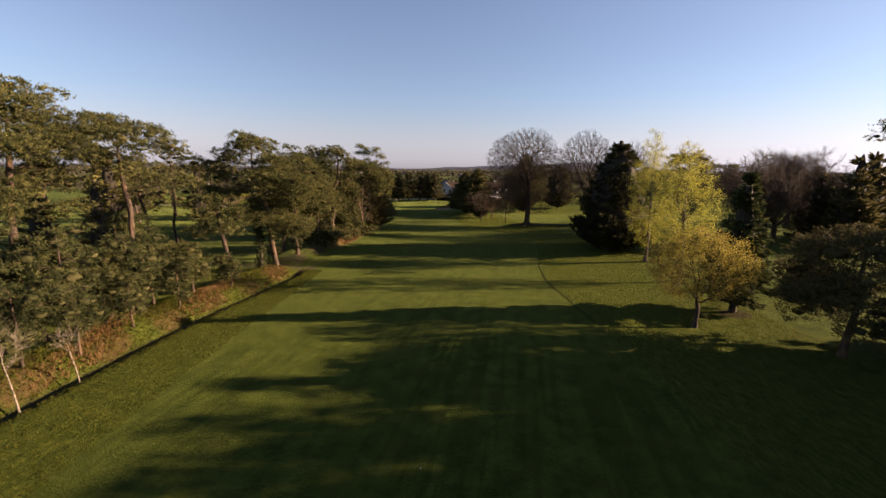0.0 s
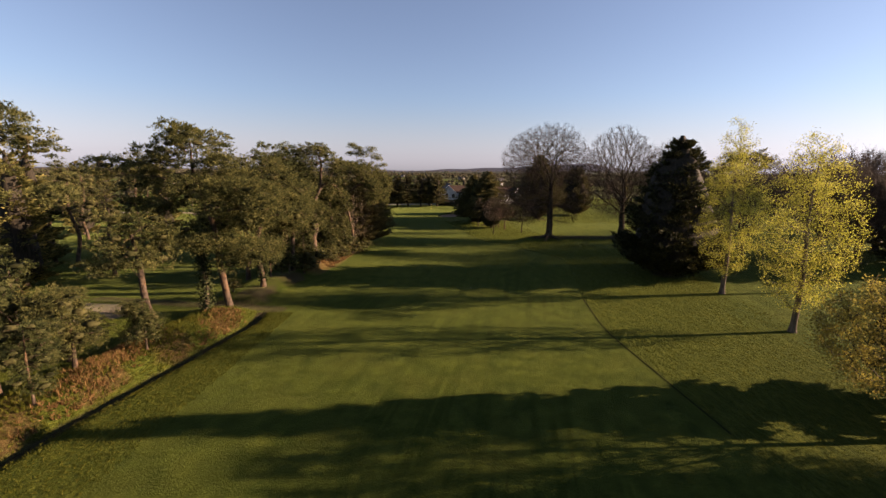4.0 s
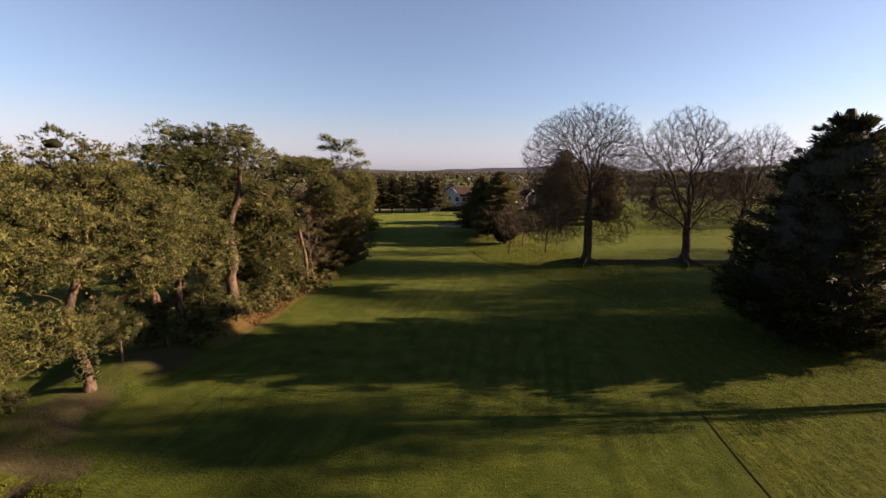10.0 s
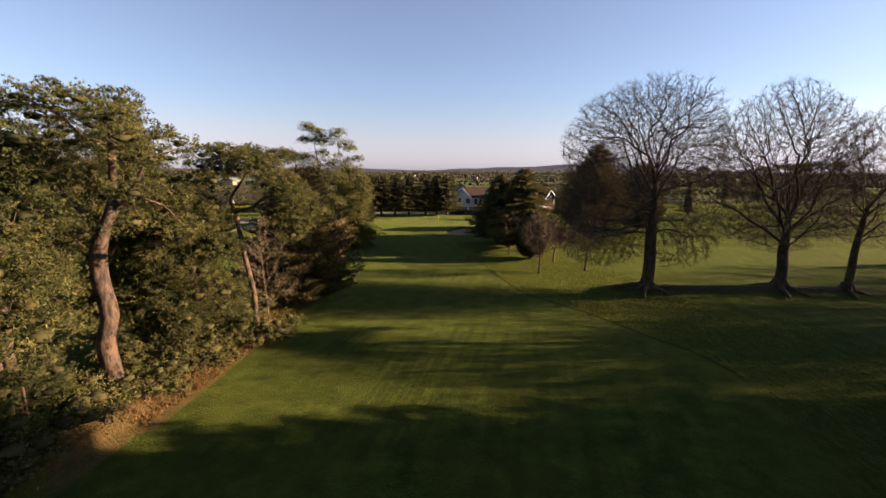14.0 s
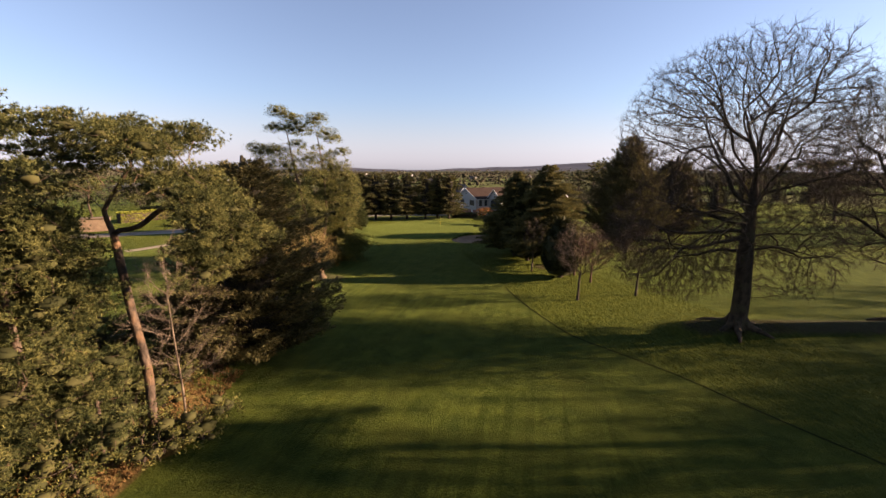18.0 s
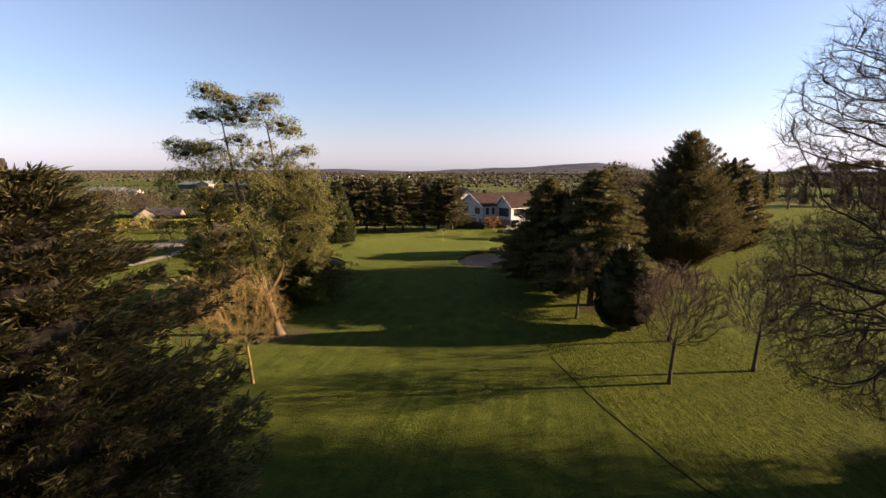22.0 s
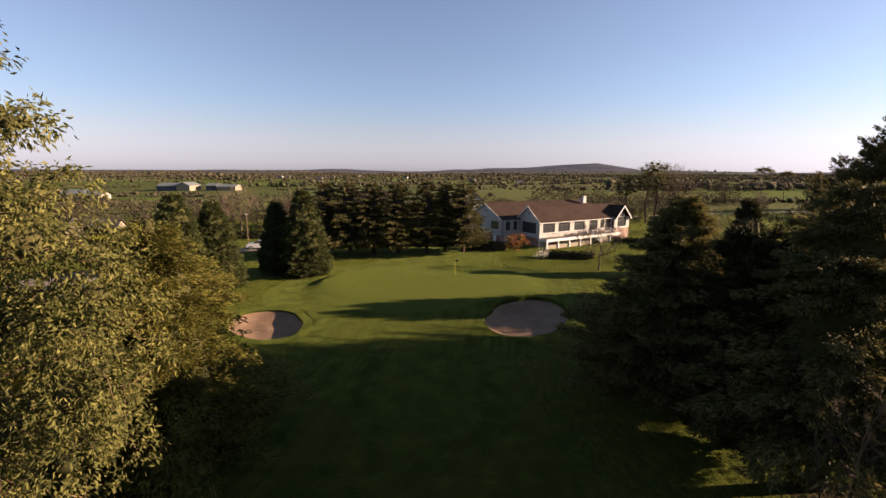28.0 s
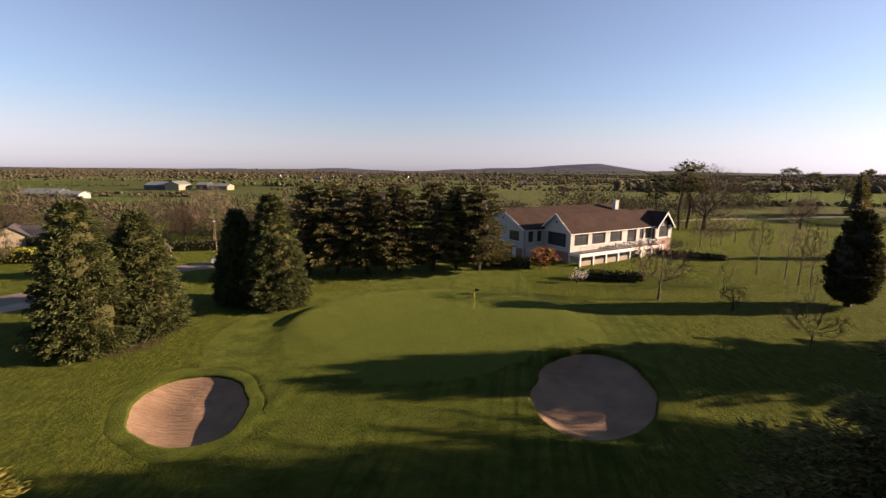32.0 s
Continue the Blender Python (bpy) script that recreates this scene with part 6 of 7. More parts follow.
def hedge(x0, y0, x1, y1, h, w, leaf, label, seed):
    """A clipped hedge: a dense inner body and a skin of small leaves."""
    rng = R(seed)
    root = tagged(new("hedge"), label, "hedge", kind="")
    L = math.hypot(x1 - x0, y1 - y0)
    root.location = (x0, y0, 0)
    root.rotation_euler = (0, 0, math.atan2(y1 - y0, x1 - x0))
    part("hedge_core", boxed(0.15, -w / 2 + 0.15, 0, L - 0.15, w / 2 - 0.15, h - 0.15, bevel=0.1), M["darkbark"], root)
    n = int(900 * max(1.0, L * h / 8))
    n = min(n, 9000)
    side = rng.integers(0, 4, n)
    u, v, z = rng.random(n) * L, (rng.random(n) - 0.5) * w, rng.random(n) * h
    v = np.where(side == 0, -w / 2, np.where(side == 1, w / 2, v))
    z = np.where(side >= 2, h, z)
    p = np.stack([u, v, z], 1) + rng.normal(size=(n, 3)) * 0.08
    V, F = leaf_arrays(p, unit(rng.normal(size=(n, 3)) + [0, 0, 0.4]), 0.30, 0.22, rng)
    put_part("foliage", mesh_of("foliage", V, [F], M[leaf]), root)["kind"] = "stuff"
    return root


hedge(5.0, 172.0, 13.0, 171.4, 0.85, 1.2, "darkhedge", "low dark clipped hedge on the lawn", 161)
hedge(-6.5, 178.0, 0.2, 177.2, 1.3, 1.6, "darkhedge", "dark clipped hedge under the clubhouse wall", 162)
hedge(22.0, 189.0, 31.0, 184.8, 0.7, 0.8, "darkhedge", "low hedge round the terrace lawn", 163)
hedge(-80.0, 158.5, -74.5, 174.5, 2.2, 1.8, "hedge", "yellow-green clipped hedge by the tee", 164)
hedge(-74.5, 174.5, -52.0, 178.5, 1.6, 1.6, "hedge", "yellow-green clipped hedge along the drive", 165)
hedge(-62.0, 183.0, -38.0, 190.5, 1.3, 1.4, "darkhedge", "dark field hedge behind the drive", 166)
hedge(-96.0, 186.0, -60.0, 190.0, 1.3, 1.4, "darkhedge", "dark field hedge behind the drive", 167)

sapling(-53.0, 192.0, 10.5, 3.6, 168, "graybark", "large pale-stemmed bare tree behind the drive", 0.22, 0.22, 260, (0.3, 0), 0.3, name="pale_tree", twig=0.9, group="")

# ---- the clubhouse ----
house = tagged(new("clubhouse"), "two-storey white clubhouse with brown roof, balcony and brick base", "building")
house.location, house.rotation_euler = (6.35, 180.9, 0), (0, 0, radians(33))


def wall_run(u0, u1, v, z0, z1, holes, t=0.3, along="u"):
    """A wall of thickness t along one axis, pierced by holes (a0, a1, z0, z1)."""
    us = sorted({u0, u1, *[h[0] for h in holes], *[h[1] for h in holes]})
    zs = sorted({z0, z1, *[h[2] for h in holes], *[h[3] for h in holes]})
    bm, made = bmesh.new(), {}

    def vert(i, k, d):
        if (i, k, d) not in made:
            made[i, k, d] = bm.verts.new((us[i], v + d * t, zs[k]) if along == "u" else (v + d * t, us[i], zs[k]))
        return made[i, k, d]

    def solid(i, k):
        if not (0 <= i < len(us) - 1 and 0 <= k < len(zs) - 1):
            return False
        a, b = (us[i] + us[i + 1]) / 2, (zs[k] + zs[k + 1]) / 2
        return not any(h[0] < a < h[1] and h[2] < b < h[3] for h in holes)
    for i in range(len(us) - 1):
        for k in range(len(zs) - 1):
            if solid(i, k):
                for d in (0, 1):
                    bm.faces.new([vert(i, k, d), vert(i + 1, k, d), vert(i + 1, k + 1, d), vert(i, k + 1, d)])
                for ni, nk, e in ((i - 1, k, ((i, k), (i, k + 1))), (i + 1, k, ((i + 1, k), (i + 1, k + 1))), (i, k - 1, ((i, k), (i + 1, k))), (i, k + 1, ((i, k + 1), (i + 1, k + 1)))):
                    if not solid(ni, nk):
                        bm.faces.new([vert(*e[0], 0), vert(*e[1], 0), vert(*e[1], 1), vert(*e[0], 1)])
    bmesh.ops.recalc_face_normals(bm, faces=bm.faces[:])
    return bm


def window(a0, a1, z0, z1, v, parent, bars=2, along="u", cross=False, t=0.3):
    """A window in its opening: frame, mullions, panes and sill."""
    def bx(bm, p0, p1, q0, q1, d0, d1):
        return box(bm, p0, v + d0, q0, p1, v + d1, q1) if along == "u" else box(bm, v + d0, p0, q0, v + d1, p1, q1)
    w = new("window")
    w.parent = parent
    bm, f = bmesh.new(), 0.07
    bx(bm, a0, a1, z0, z0 + f, 0.09, 0.17)
    bx(bm, a0, a1, z1 - f, z1, 0.09, 0.17)
    bx(bm, a0, a0 + f, z0 + f, z1 - f, 0.09, 0.17)
    bx(bm, a1 - f, a1, z0 + f, z1 - f, 0.09, 0.17)
    part("window_frame", bm, M["frame_brown"], w)
    n = bars + 1
    for i in range(1, n):
        a = a0 + (a1 - a0) * i / n
        part("mullion", bx(bmesh.new(), a - 0.03, a + 0.03, z0 + f, z1 - f, 0.09, 0.16), M["frame_brown"], w)
    if cross:
        zz = z0 + (z1 - z0) * 0.66
        part("transom", bx(bmesh.new(), a0 + f, a1 - f, zz - 0.025, zz + 0.025, 0.095, 0.155), M["frame_brown"], w)
    for i in range(n):
        b0, b1 = a0 + (a1 - a0) * i / n, a0 + (a1 - a0) * (i + 1) / n
        part("pane", bx(bmesh.new(), b0 + 0.02, b1 - 0.02, z0 + 0.03, z1 - 0.03, 0.12, 0.135), M["glass"], w)
    part("window_sill", bx(bmesh.new(), a0 - 0.06, a1 + 0.06, z0 - 0.08, z0 - 0.002, -0.07, 0.16), M["paint"], w)
    return w


EAVE, FLOOR = 4.55, 1.65
front = [(0.8, 3.7), (4.55, 7.5), (8.6, 11.4), (12.7, 15.0), (15.8, 16.9), (17.3, 18.9)]
holes = [(a, b, FLOOR + 0.12 if i == 3 else 2.45, 4.28) for i, (a, b) in enumerate(front)]
part("front_wall", wall_run(0.0, 19.2, 0.0, 0.0, EAVE, holes), M["white"], house)
for i, (a, b) in enumerate(front):
    window(a, b, FLOOR + 0.12 if i == 3 else 2.45, 4.28, 0.0, house, 1 if i == 4 else 2, cross=True)
side_holes = [(0.9, 4.6, 2.2, 4.2)]
part("side_wall", wall_run(0.3, 5.4, 0.0, FLOOR - 0.1, EAVE, side_holes, along="v"), M["white"], house)
window(0.9, 4.6, 2.2, 4.2, 0.0, house, 3, along="v", cross=True)
part("brick_base", wall_run(0.3, 5.4, 0.002, 0.0, FLOOR - 0.1, [], along="v"), M["brick"], house, "red brick lower storey")
# main block behind
part("main_gable_wall", wall_run(5.4, 15.8, -4.0, FLOOR - 0.1, EAVE, [(6.6, 8.9, 2.6, 4.1), (11.6, 13.6, 2.6, 4.1)], along="v"), M["white"], house)
window(6.6, 8.9, 2.6, 4.1, -4.0, house, 2, along="v")
window(11.6, 13.6, 2.6, 4.1, -4.0, house, 1, along="v")
part("main_brick_base", wall_run(5.4, 15.8, -3.995, 0.0, FLOOR - 0.1, [(7.2, 8.2, 0.0, 1.7)], along="v"), M["brick"], house, "red brick lower storey")
part("cellar_door", box(bmesh.new(), -3.9, 7.2, 0.0, -3.83, 8.2, 1.7), M["paint"], house, "white ground-floor door")
part("return_wall", wall_run(-4.0, 0.0, 5.4, 0.0, EAVE, [(-3.2, -2.2, 2.5, 4.2), (-1.4, -0.5, 2.5, 4.2)]), M["white"], house)
window(-3.2, -2.2, 2.5, 4.2, 5.4, house, 1)
window(-1.4, -0.5, 2.5, 4.2, 5.4, house, 1)
part("back_wall", wall_run(-4.0, 23.6, 15.5, 0.0, EAVE, []), M["white"], house)
part("end_wall", wall_run(0.0, 15.5, 23.3, 0.0, EAVE, [], along="v"), M["white"], house)
part("upper_floor", boxed(-3.7, 5.7, FLOOR - 0.25, 23.2, 15.5, FLOOR - 0.1), M["slab"], house)
part("front_floor", boxed(0.3, 0.3, FLOOR - 0.25, 23.2, 5.7, FLOOR - 0.1), M["slab"], house)


def roof(parent, u0, u1, v0, v1, zr, ze, name, along="u", t=0.14, over=0.35):
    """A pitched roof as two thick slopes, a ridge cap and its gable ends."""
    mid = (v0 + v1) / 2
    slope = (zr - ze) / (mid - v0)
    lo = ze - slope * over

    def place(a, b, s):
        return (s, a, b) if along == "u" else (a, s, b)
    for e0 in (v0 - over, v1 + over):
        part(name, prism(bmesh.new(), [(e0, lo), (mid, zr), (mid, zr + t), (e0, lo + t)], u0, u1, place), M["roof"], parent)
        part("gutter", prism(bmesh.new(), [(e0 - 0.05, lo - 0.05), (e0 + 0.05, lo - 0.05), (e0 + 0.05, lo + 0.05), (e0 - 0.05, lo + 0.05)], u0, u1, place), M["paint"], parent)
    part("ridge_cap", prism(bmesh.new(), [(mid - 0.16, zr + t - 0.06), (mid, zr + t + 0.05), (mid + 0.16, zr + t - 0.06), (mid, zr + t - 0.02)], u0, u1, place), M["roof"], parent)


def gable(parent, v0, v1, zr, ze, s0, s1, along="u", mat="white"):
    def place(a, b, s):
        return (s, a, b) if along == "u" else (a, s, b)
    part("gable", prism(bmesh.new(), [(v0, ze), (v1, ze), ((v0 + v1) / 2, zr - 0.02)], s0, s1, place), M[mat], parent)


def bargeboards(parent, v0, v1, zr, ze, s, along="u", over=0.35, w=0.06):
    mid = (v0 + v1) / 2
    lo = ze - (zr - ze) / (mid - v0) * over

    def place(a, b, k):
        return (k, a, b) if along == "u" else (a, k, b)
    for e0 in (v0 - over, v1 + over):
        part("bargeboard", prism(bmesh.new(), [(e0, lo - 0.12), (mid, zr - 0.10), (mid, zr + 0.17), (e0, lo + 0.16)], s - w, s, place), M["paint"], parent)


roof(house, -4.35, 22.6, 5.4, 15.8, 7.15, EAVE, "main_roof")
gable(house, 5.4, 15.8, 7.15, EAVE, -4.0, -3.7)
bargeboards(house, 5.4, 15.8, 7.15, EAVE, -4.36)
roof(house, -0.35, 16.2, 0.0, 5.8, 6.95, EAVE, "front_roof")
roof(house, 16.2, 23.2, 0.0, 5.8, 6.75, EAVE, "lower_front_roof", t=0.10)
gable(house, 0.0, 5.8, 6.95, EAVE, 0.0, 0.3)
bargeboards(house, 0.0, 5.8, 6.95, EAVE, -0.36)
part("gable_vent", boxed(-0.03, 2.7, 5.6, 0.02, 3.1, 5.9), M["frame_brown"], house)
part("gable_vent", boxed(-4.03, 10.4, 5.7, -3.98, 10.8, 6.0), M["frame_brown"], house)
# far cross gable with tall glazing
roof(house, -1.0, 3.0, 19.4, 23.4, 6.55, EAVE - 0.1, "cross_roof", along="v", over=0.4)
bargeboards(house, 19.4, 23.4, 6.55, EAVE - 0.1, -0.98, along="v", over=0.4, w=0.10)
part("cross_wall", wall_run(19.2, 23.6, -0.6, FLOOR + 0.6, EAVE - 0.1, [(20.1, 22.7, 2.5, EAVE - 0.12)]), M["white"], house)
part("cross_brick_wall", wall_run(19.2, 23.6, -0.595, 0.0, FLOOR + 0.6, []), M["brick"], house, "red brick panel")
window(20.1, 22.7, 2.5, EAVE - 0.12, -0.6, house, 2, cross=True)
part("gable_glazing", prism(bmesh.new(), [(20.0, EAVE - 0.05), (22.8, EAVE - 0.05), (21.4, 6.1)], -0.42, -0.40, lambda a, b, s: (a, s, b)), M["glass"], house)
for a in (20.7, 21.4, 22.1):
    part("gable_mullion", boxed(a - 0.04, -0.47, EAVE - 0.1, a + 0.04, -0.425, 5.1 if a != 21.4 else 6.0), M["paint"], house)
part("cross_side_wall", wall_run(-0.3, 0.0, 23.3, 0.0, EAVE - 0.1, [], along="v"), M["brick"], house)
# balcony
part("balcony_floor", boxed(-0.2, -2.0, FLOOR - 0.16, 19.2, -0.003, FLOOR - 0.02), M["frame_brown"], house)
part("balcony_fascia", boxed(-0.25, -2.12, FLOOR - 0.44, 19.2, -2.003, FLOOR + 0.02, bevel=0.02), M["paint"], house)
part("balcony_side", boxed(-0.25, -2.0, FLOOR - 0.44, -0.205, -0.01, FLOOR + 0.02), M["paint"], house)
for i in range(8):
    u = -0.2 + i * 2.74
    part("pillar", boxed(u, -2.1, -0.2, u + 0.26, -1.84, FLOOR - 0.45, bevel=0.02), M["paint"], house)
for i in range(7):
    u = 0.06 + i * 2.74
    if i not in (4, 6):
        part("low_panel", boxed(u + 0.12, -1.95, -0.1, u + 2.36, -1.87, 0.62, bevel=0.015), M["tanwall"], house, "tan lower panel")
for i in range(15):
    u = -0.1 + i * 1.37
    part("rail_post", rod(bmesh.new(), (u, -1.95, FLOOR), (u, -1.95, FLOOR + 0.95), 0.022), M["frame_brown"], house)
for z in (0.25, 0.5, 0.75, 0.95):
    part("handrail", rod(bmesh.new(), (-0.15, -1.95, FLOOR + z), (19.15, -1.95, FLOOR + z), 0.022), M["frame_brown"], house)
chim = part("chimney", boxed(20.2, 8.4, 6.0, 21.1, 9.1, 8.0, bevel=0.03), M["white"], house)
part("chimney_cap", boxed(20.12, 8.32, 8.0, 21.18, 9.18, 8.12), M["slab"], chim)
part("chimney_pot", rod(bmesh.new(), (20.65, 8.75, 8.12), (20.65, 8.75, 8.4), 0.13, 0.11, 10), M["brick"], chim)
part("downpipe", rod(bmesh.new(), (-0.05, -0.05, 0.2), (-0.05, -0.05, EAVE - 0.1), 0.045), M["paint"], house)


def to_world(u, v, z=0.0):
    return Matrix.LocRotScale((6.35, 180.9, 0), Euler((0, 0, radians(33))), None) @ Vector((u, v, z))


def chair():
    ob = tagged(new("garden_chair"), "white plastic garden chair on the balcony", "chair", "balcony furniture")
    part("seat", boxed(-0.22, -0.22, 0.42, 0.22, 0.22, 0.46, bevel=0.01), M["paint"], ob)
    part("backrest", boxed(-0.22, 0.2, 0.47, 0.22, 0.24, 0.88, bevel=0.01), M["paint"], ob)
    for sx in (-0.19, 0.19):
        for sy in (-0.19, 0.19):
            part("leg", rod(bmesh.new(), (sx, sy, 0), (sx, sy, 0.42), 0.022), M["paint"], ob)
    return ob


def garden_table():
    ob = tagged(new("garden_table"), "round white garden table on the balcony", "table", "balcony furniture")
    part("tabletop", rod(bmesh.new(), (0, 0, 0.70), (0, 0, 0.74), 0.5, sides=20), M["paint"], ob)
    part("column", rod(bmesh.new(), (0, 0, 0.03), (0, 0, 0.70), 0.04), M["paint"], ob)
    part("foot", rod(bmesh.new(), (0, 0, 0), (0, 0, 0.03), 0.25, sides=16), M["paint"], ob)
    return ob


c0, t0 = chair(), garden_table()
spots = [(9.6, -1.1), (12.4, -1.1), (15.2, -1.1), (17.6, -1.1)]
for i, (u, v) in enumerate(spots):
    m = Matrix.Translation(to_world(u, v, FLOOR - 0.02)) @ pose(0, 0, 0, 0, 0, 33)
    tab = t0 if i == 0 else copy_thing(t0, m)
    tab.matrix_basis = m
    for j, s in enumerate((-0.75, 0.75)):
        mm = Matrix.Translation(to_world(u + s, v, FLOOR - 0.02)) @ pose(0, 0, 0, 0, 0, 33 + (90 if s < 0 else -90))
        ch = c0 if i == 0 and j == 0 else copy_thing(c0, mm)
        ch.matrix_basis = mm

# flag on the green
flag = tagged(new("golf_flag"), "yellow golf pin with small dark flag in the hole", "flag")
fz = ground_z(-8.2, 157.2)
flag.location = (-8.2, 157.2, fz)
part("pole", rod(bmesh.new(), (0, 0, -0.1), (0, 0, 2.0), 0.02, 0.014), M["yellowpole"], flag)
bm = bmesh.new()
for k in range(5):
    a = k / 4
    for z in (1.95 - 0.03 * a, 1.72 + 0.02 * a):
        for s in (-0.006, 0.006):
            bm.verts.new((0.02 + a * 0.32, 0.05 * math.sin(a * 5) + s, z))
bmesh.ops.convex_hull(bm, input=bm.verts[:])
part("flag_cloth", bm, M["blackcloth"], flag)

# two golf balls lying on the fairway
for bx, by in ((0.12, 19.53), (1.33, 64.77)):
    bm, me = bmesh.new(), bpy.data.meshes.new("golf_ball")
    bmesh.ops.create_icosphere(bm, subdivisions=2, radius=0.0214)
    bm.to_mesh(me)
    bm.free()
    me.materials.append(M["paint"])
    tagged(new("golf_ball", me), "white golf ball lying on the fairway grass", "golf ball", "golf balls").location = (bx, by, ground_z(bx, by) + 0.02)

# notice kiosk, lamp post, cars
kiosk = tagged(new("notice_kiosk"), "small brown gabled notice board with a pale panel", "sign")
kiosk.location = (-50.4, 176.0, ground_z(-50.4, 176))
for sx in (-0.75, 0.75):
    part("post", boxed(sx - 0.08, -0.08, 0, sx + 0.08, 0.08, 2.1, bevel=0.01), M["timber"], kiosk)
part("board", boxed(-0.67, -0.05, 0.5, 0.67, 0.05, 2.0), M["timber"], kiosk)
part("notice_panel", boxed(-0.35, -0.07, 1.15, 0.4, -0.052, 1.8), M["paint"], kiosk, "pale notice panel")
part("kiosk_roof", prism(bmesh.new(), [(-1.05, 2.05), (0, 2.75), (1.05, 2.05), (1.0, 1.98), (0, 2.62), (-1.0, 1.98)], -0.4, 0.4, lambda a, b, s: (a, s, b)), M["frame_brown"], kiosk)
lamp = tagged(new("lamp_post"), "tall grey lamp post beside the drive", "street lamp")
lamp.location = (-46.0, 181.0, ground_z(-46, 181))
part("pole", rod(bmesh.new(), (0, 0, 0), (0, 0, 5.4), 0.06, 0.04), M["timber"], lamp)
part("lantern", boxed(-0.12, -0.35, 5.35, 0.12, 0.12, 5.5, bevel=0.03), M["steel"], lamp)


def car(mat, label):
    """A parked hatchback: body, glasshouse, lights and four wheels."""
    ob = tagged(new("car"), label, "car", "parked cars")
    side = [(-2.05, 0.35), (-2.08, 0.75), (-1.85, 0.95), (-0.9, 1.0), (1.45, 1.02), (1.98, 0.95), (2.05, 0.6), (2.0, 0.32), (1.0, 0.24), (-1.2, 0.24)]
    bm = prism(bmesh.new(), side, -0.86, 0.86, lambda a, b, s: (a, s, b))
    bmesh.ops.bevel(bm, geom=bm.edges[:], offset=0.06, segments=2, affect="EDGES")
    body = part("body", bm, mat, ob, smooth=False)
    roofline = [(-0.95, 0.98), (-0.25, 1.42), (1.0, 1.46), (1.75, 1.0)]
    bm = prism(bmesh.new(), roofline, -0.72, 0.72, lambda a, b, s: (a, s * (0.86 if b > 1.2 else 1.0), b))
    part("glasshouse", bm, M["glass"], ob)
    part("roof_panel", prism(bmesh.new(), [(-0.2, 1.425), (0.98, 1.465), (0.98, 1.50), (-0.2, 1.46)], -0.6, 0.6, lambda a, b, s: (a, s, b)), mat, ob)
    for sx in (-1.3, 1.3):
        for sy in (-0.8, 0.8):
            w = part("wheel", rod(bmesh.new(), (sx, sy - 0.1, 0.31), (sx, sy + 0.1, 0.31), 0.31, sides=20), M["rubber"], ob)
            part("rim", rod(bmesh.new(), (sx, sy - 0.105, 0.31), (sx, sy + 0.105, 0.31), 0.19, sides=14), M["steel"], w)
    for sy in (-0.62, 0.62):
        part("headlight", boxed(-2.11, sy - 0.17, 0.66, -2.0, sy + 0.17, 0.82, bevel=0.02), M["glass"], ob)
        part("tail_light", boxed(1.99, sy - 0.15, 0.7, 2.08, sy + 0.15, 0.88, bevel=0.02), M["brick"], ob)
    return ob


c1 = car(M["carpaint"], "silver hatchback parked on the drive")
c1.matrix_basis = pose(-41.6, 176.2, ground_z(-41.6, 176.2) + 0.03, 0, 0, 18)
c2 = car(M["bluepaint"], "blue-grey hatchback parked beside the drive")
c2.matrix_basis = pose(-31.5, 184.2, 0.05, 0, 0, 20)
scene.view_layers[0].update()


# ---- outbuildings in the distance ----
def shed(name, x, y, turn, L, W, H, ridge, wall, rf, label, door=True):
    ob = tagged(new(name), label, "building")
    ob.matrix_basis = pose(x, y, ground_z(x, y), 0, 0, turn)
    part("wall", boxed(0, 0, -0.5, L, W, H), M[wall], ob)
    part("roof", prism(bmesh.new(), [(-0.3, H), (W / 2, ridge), (W + 0.3, H), (W + 0.3, H + 0.15), (W / 2, ridge + 0.15), (-0.3, H + 0.15)], -0.3, L + 0.3, lambda a, b, s: (s, a, b)), M[rf], ob)
    part("gable", prism(bmesh.new(), [(0, H - 0.01), (W, H - 0.01), (W / 2, ridge - 0.02)], 0.02, L - 0.02, lambda a, b, s: (s, a, b)), M[wall], ob)
    if door:
        part("door", boxed(L * 0.3, -0.06, 0, L * 0.5, -0.003, H * 0.75), M["lead"], ob)
    for i in range(3):
        part("window", boxed(L * (0.58 + 0.13 * i), -0.05, H * 0.4, L * (0.66 + 0.13 * i), -0.003, H * 0.75), M["glass"], ob)
    return ob


shed("barn", -191, 289, 8, 14.5, 9, 2.0, 4.0, "bluewall", "sheetroof", "long low dark blue farm shed")
shed("barn_annexe", -176.4, 291.2, 8, 8, 7, 2.0, 3.2, "slab", "sheetroof", "pale annexe of the farm shed", False)
shed("barn", -197, 368, 5, 13, 14, 3.0, 4.9, "bluewall", "sheetroof", "large grey farm barn")
shed("barn", -176.6, 369, 95, 14, 8, 3.2, 5.2, "tanwall", "sheetroof", "tan clad farm barn", False)
shed("barn", -171, 377, 5, 6.5, 10, 3.0, 4.4, "bluewall", "sheetroof", "dark open-fronted farm barn")
shed("barn", -164, 377.6, 5, 11.5, 10, 2.4, 3.8, "tanwall", "sheetroof", "low tan farm shed", False)
shed("cottage", -84, 187, 15, 7, 5, 1.2, 3.0, "tanwall", "slate", "stone cottage with slate roof among bare trees")
shed("cottage", -89, 189, -50, 6, 4.6, 1.4, 3.3, "tanwall", "slate", "stone cottage with steep slate gable")
shed("cottage", -8, 238, -70, 8, 5, 3.6, 6.9, "white", "slate", "white house behind the conifer row")
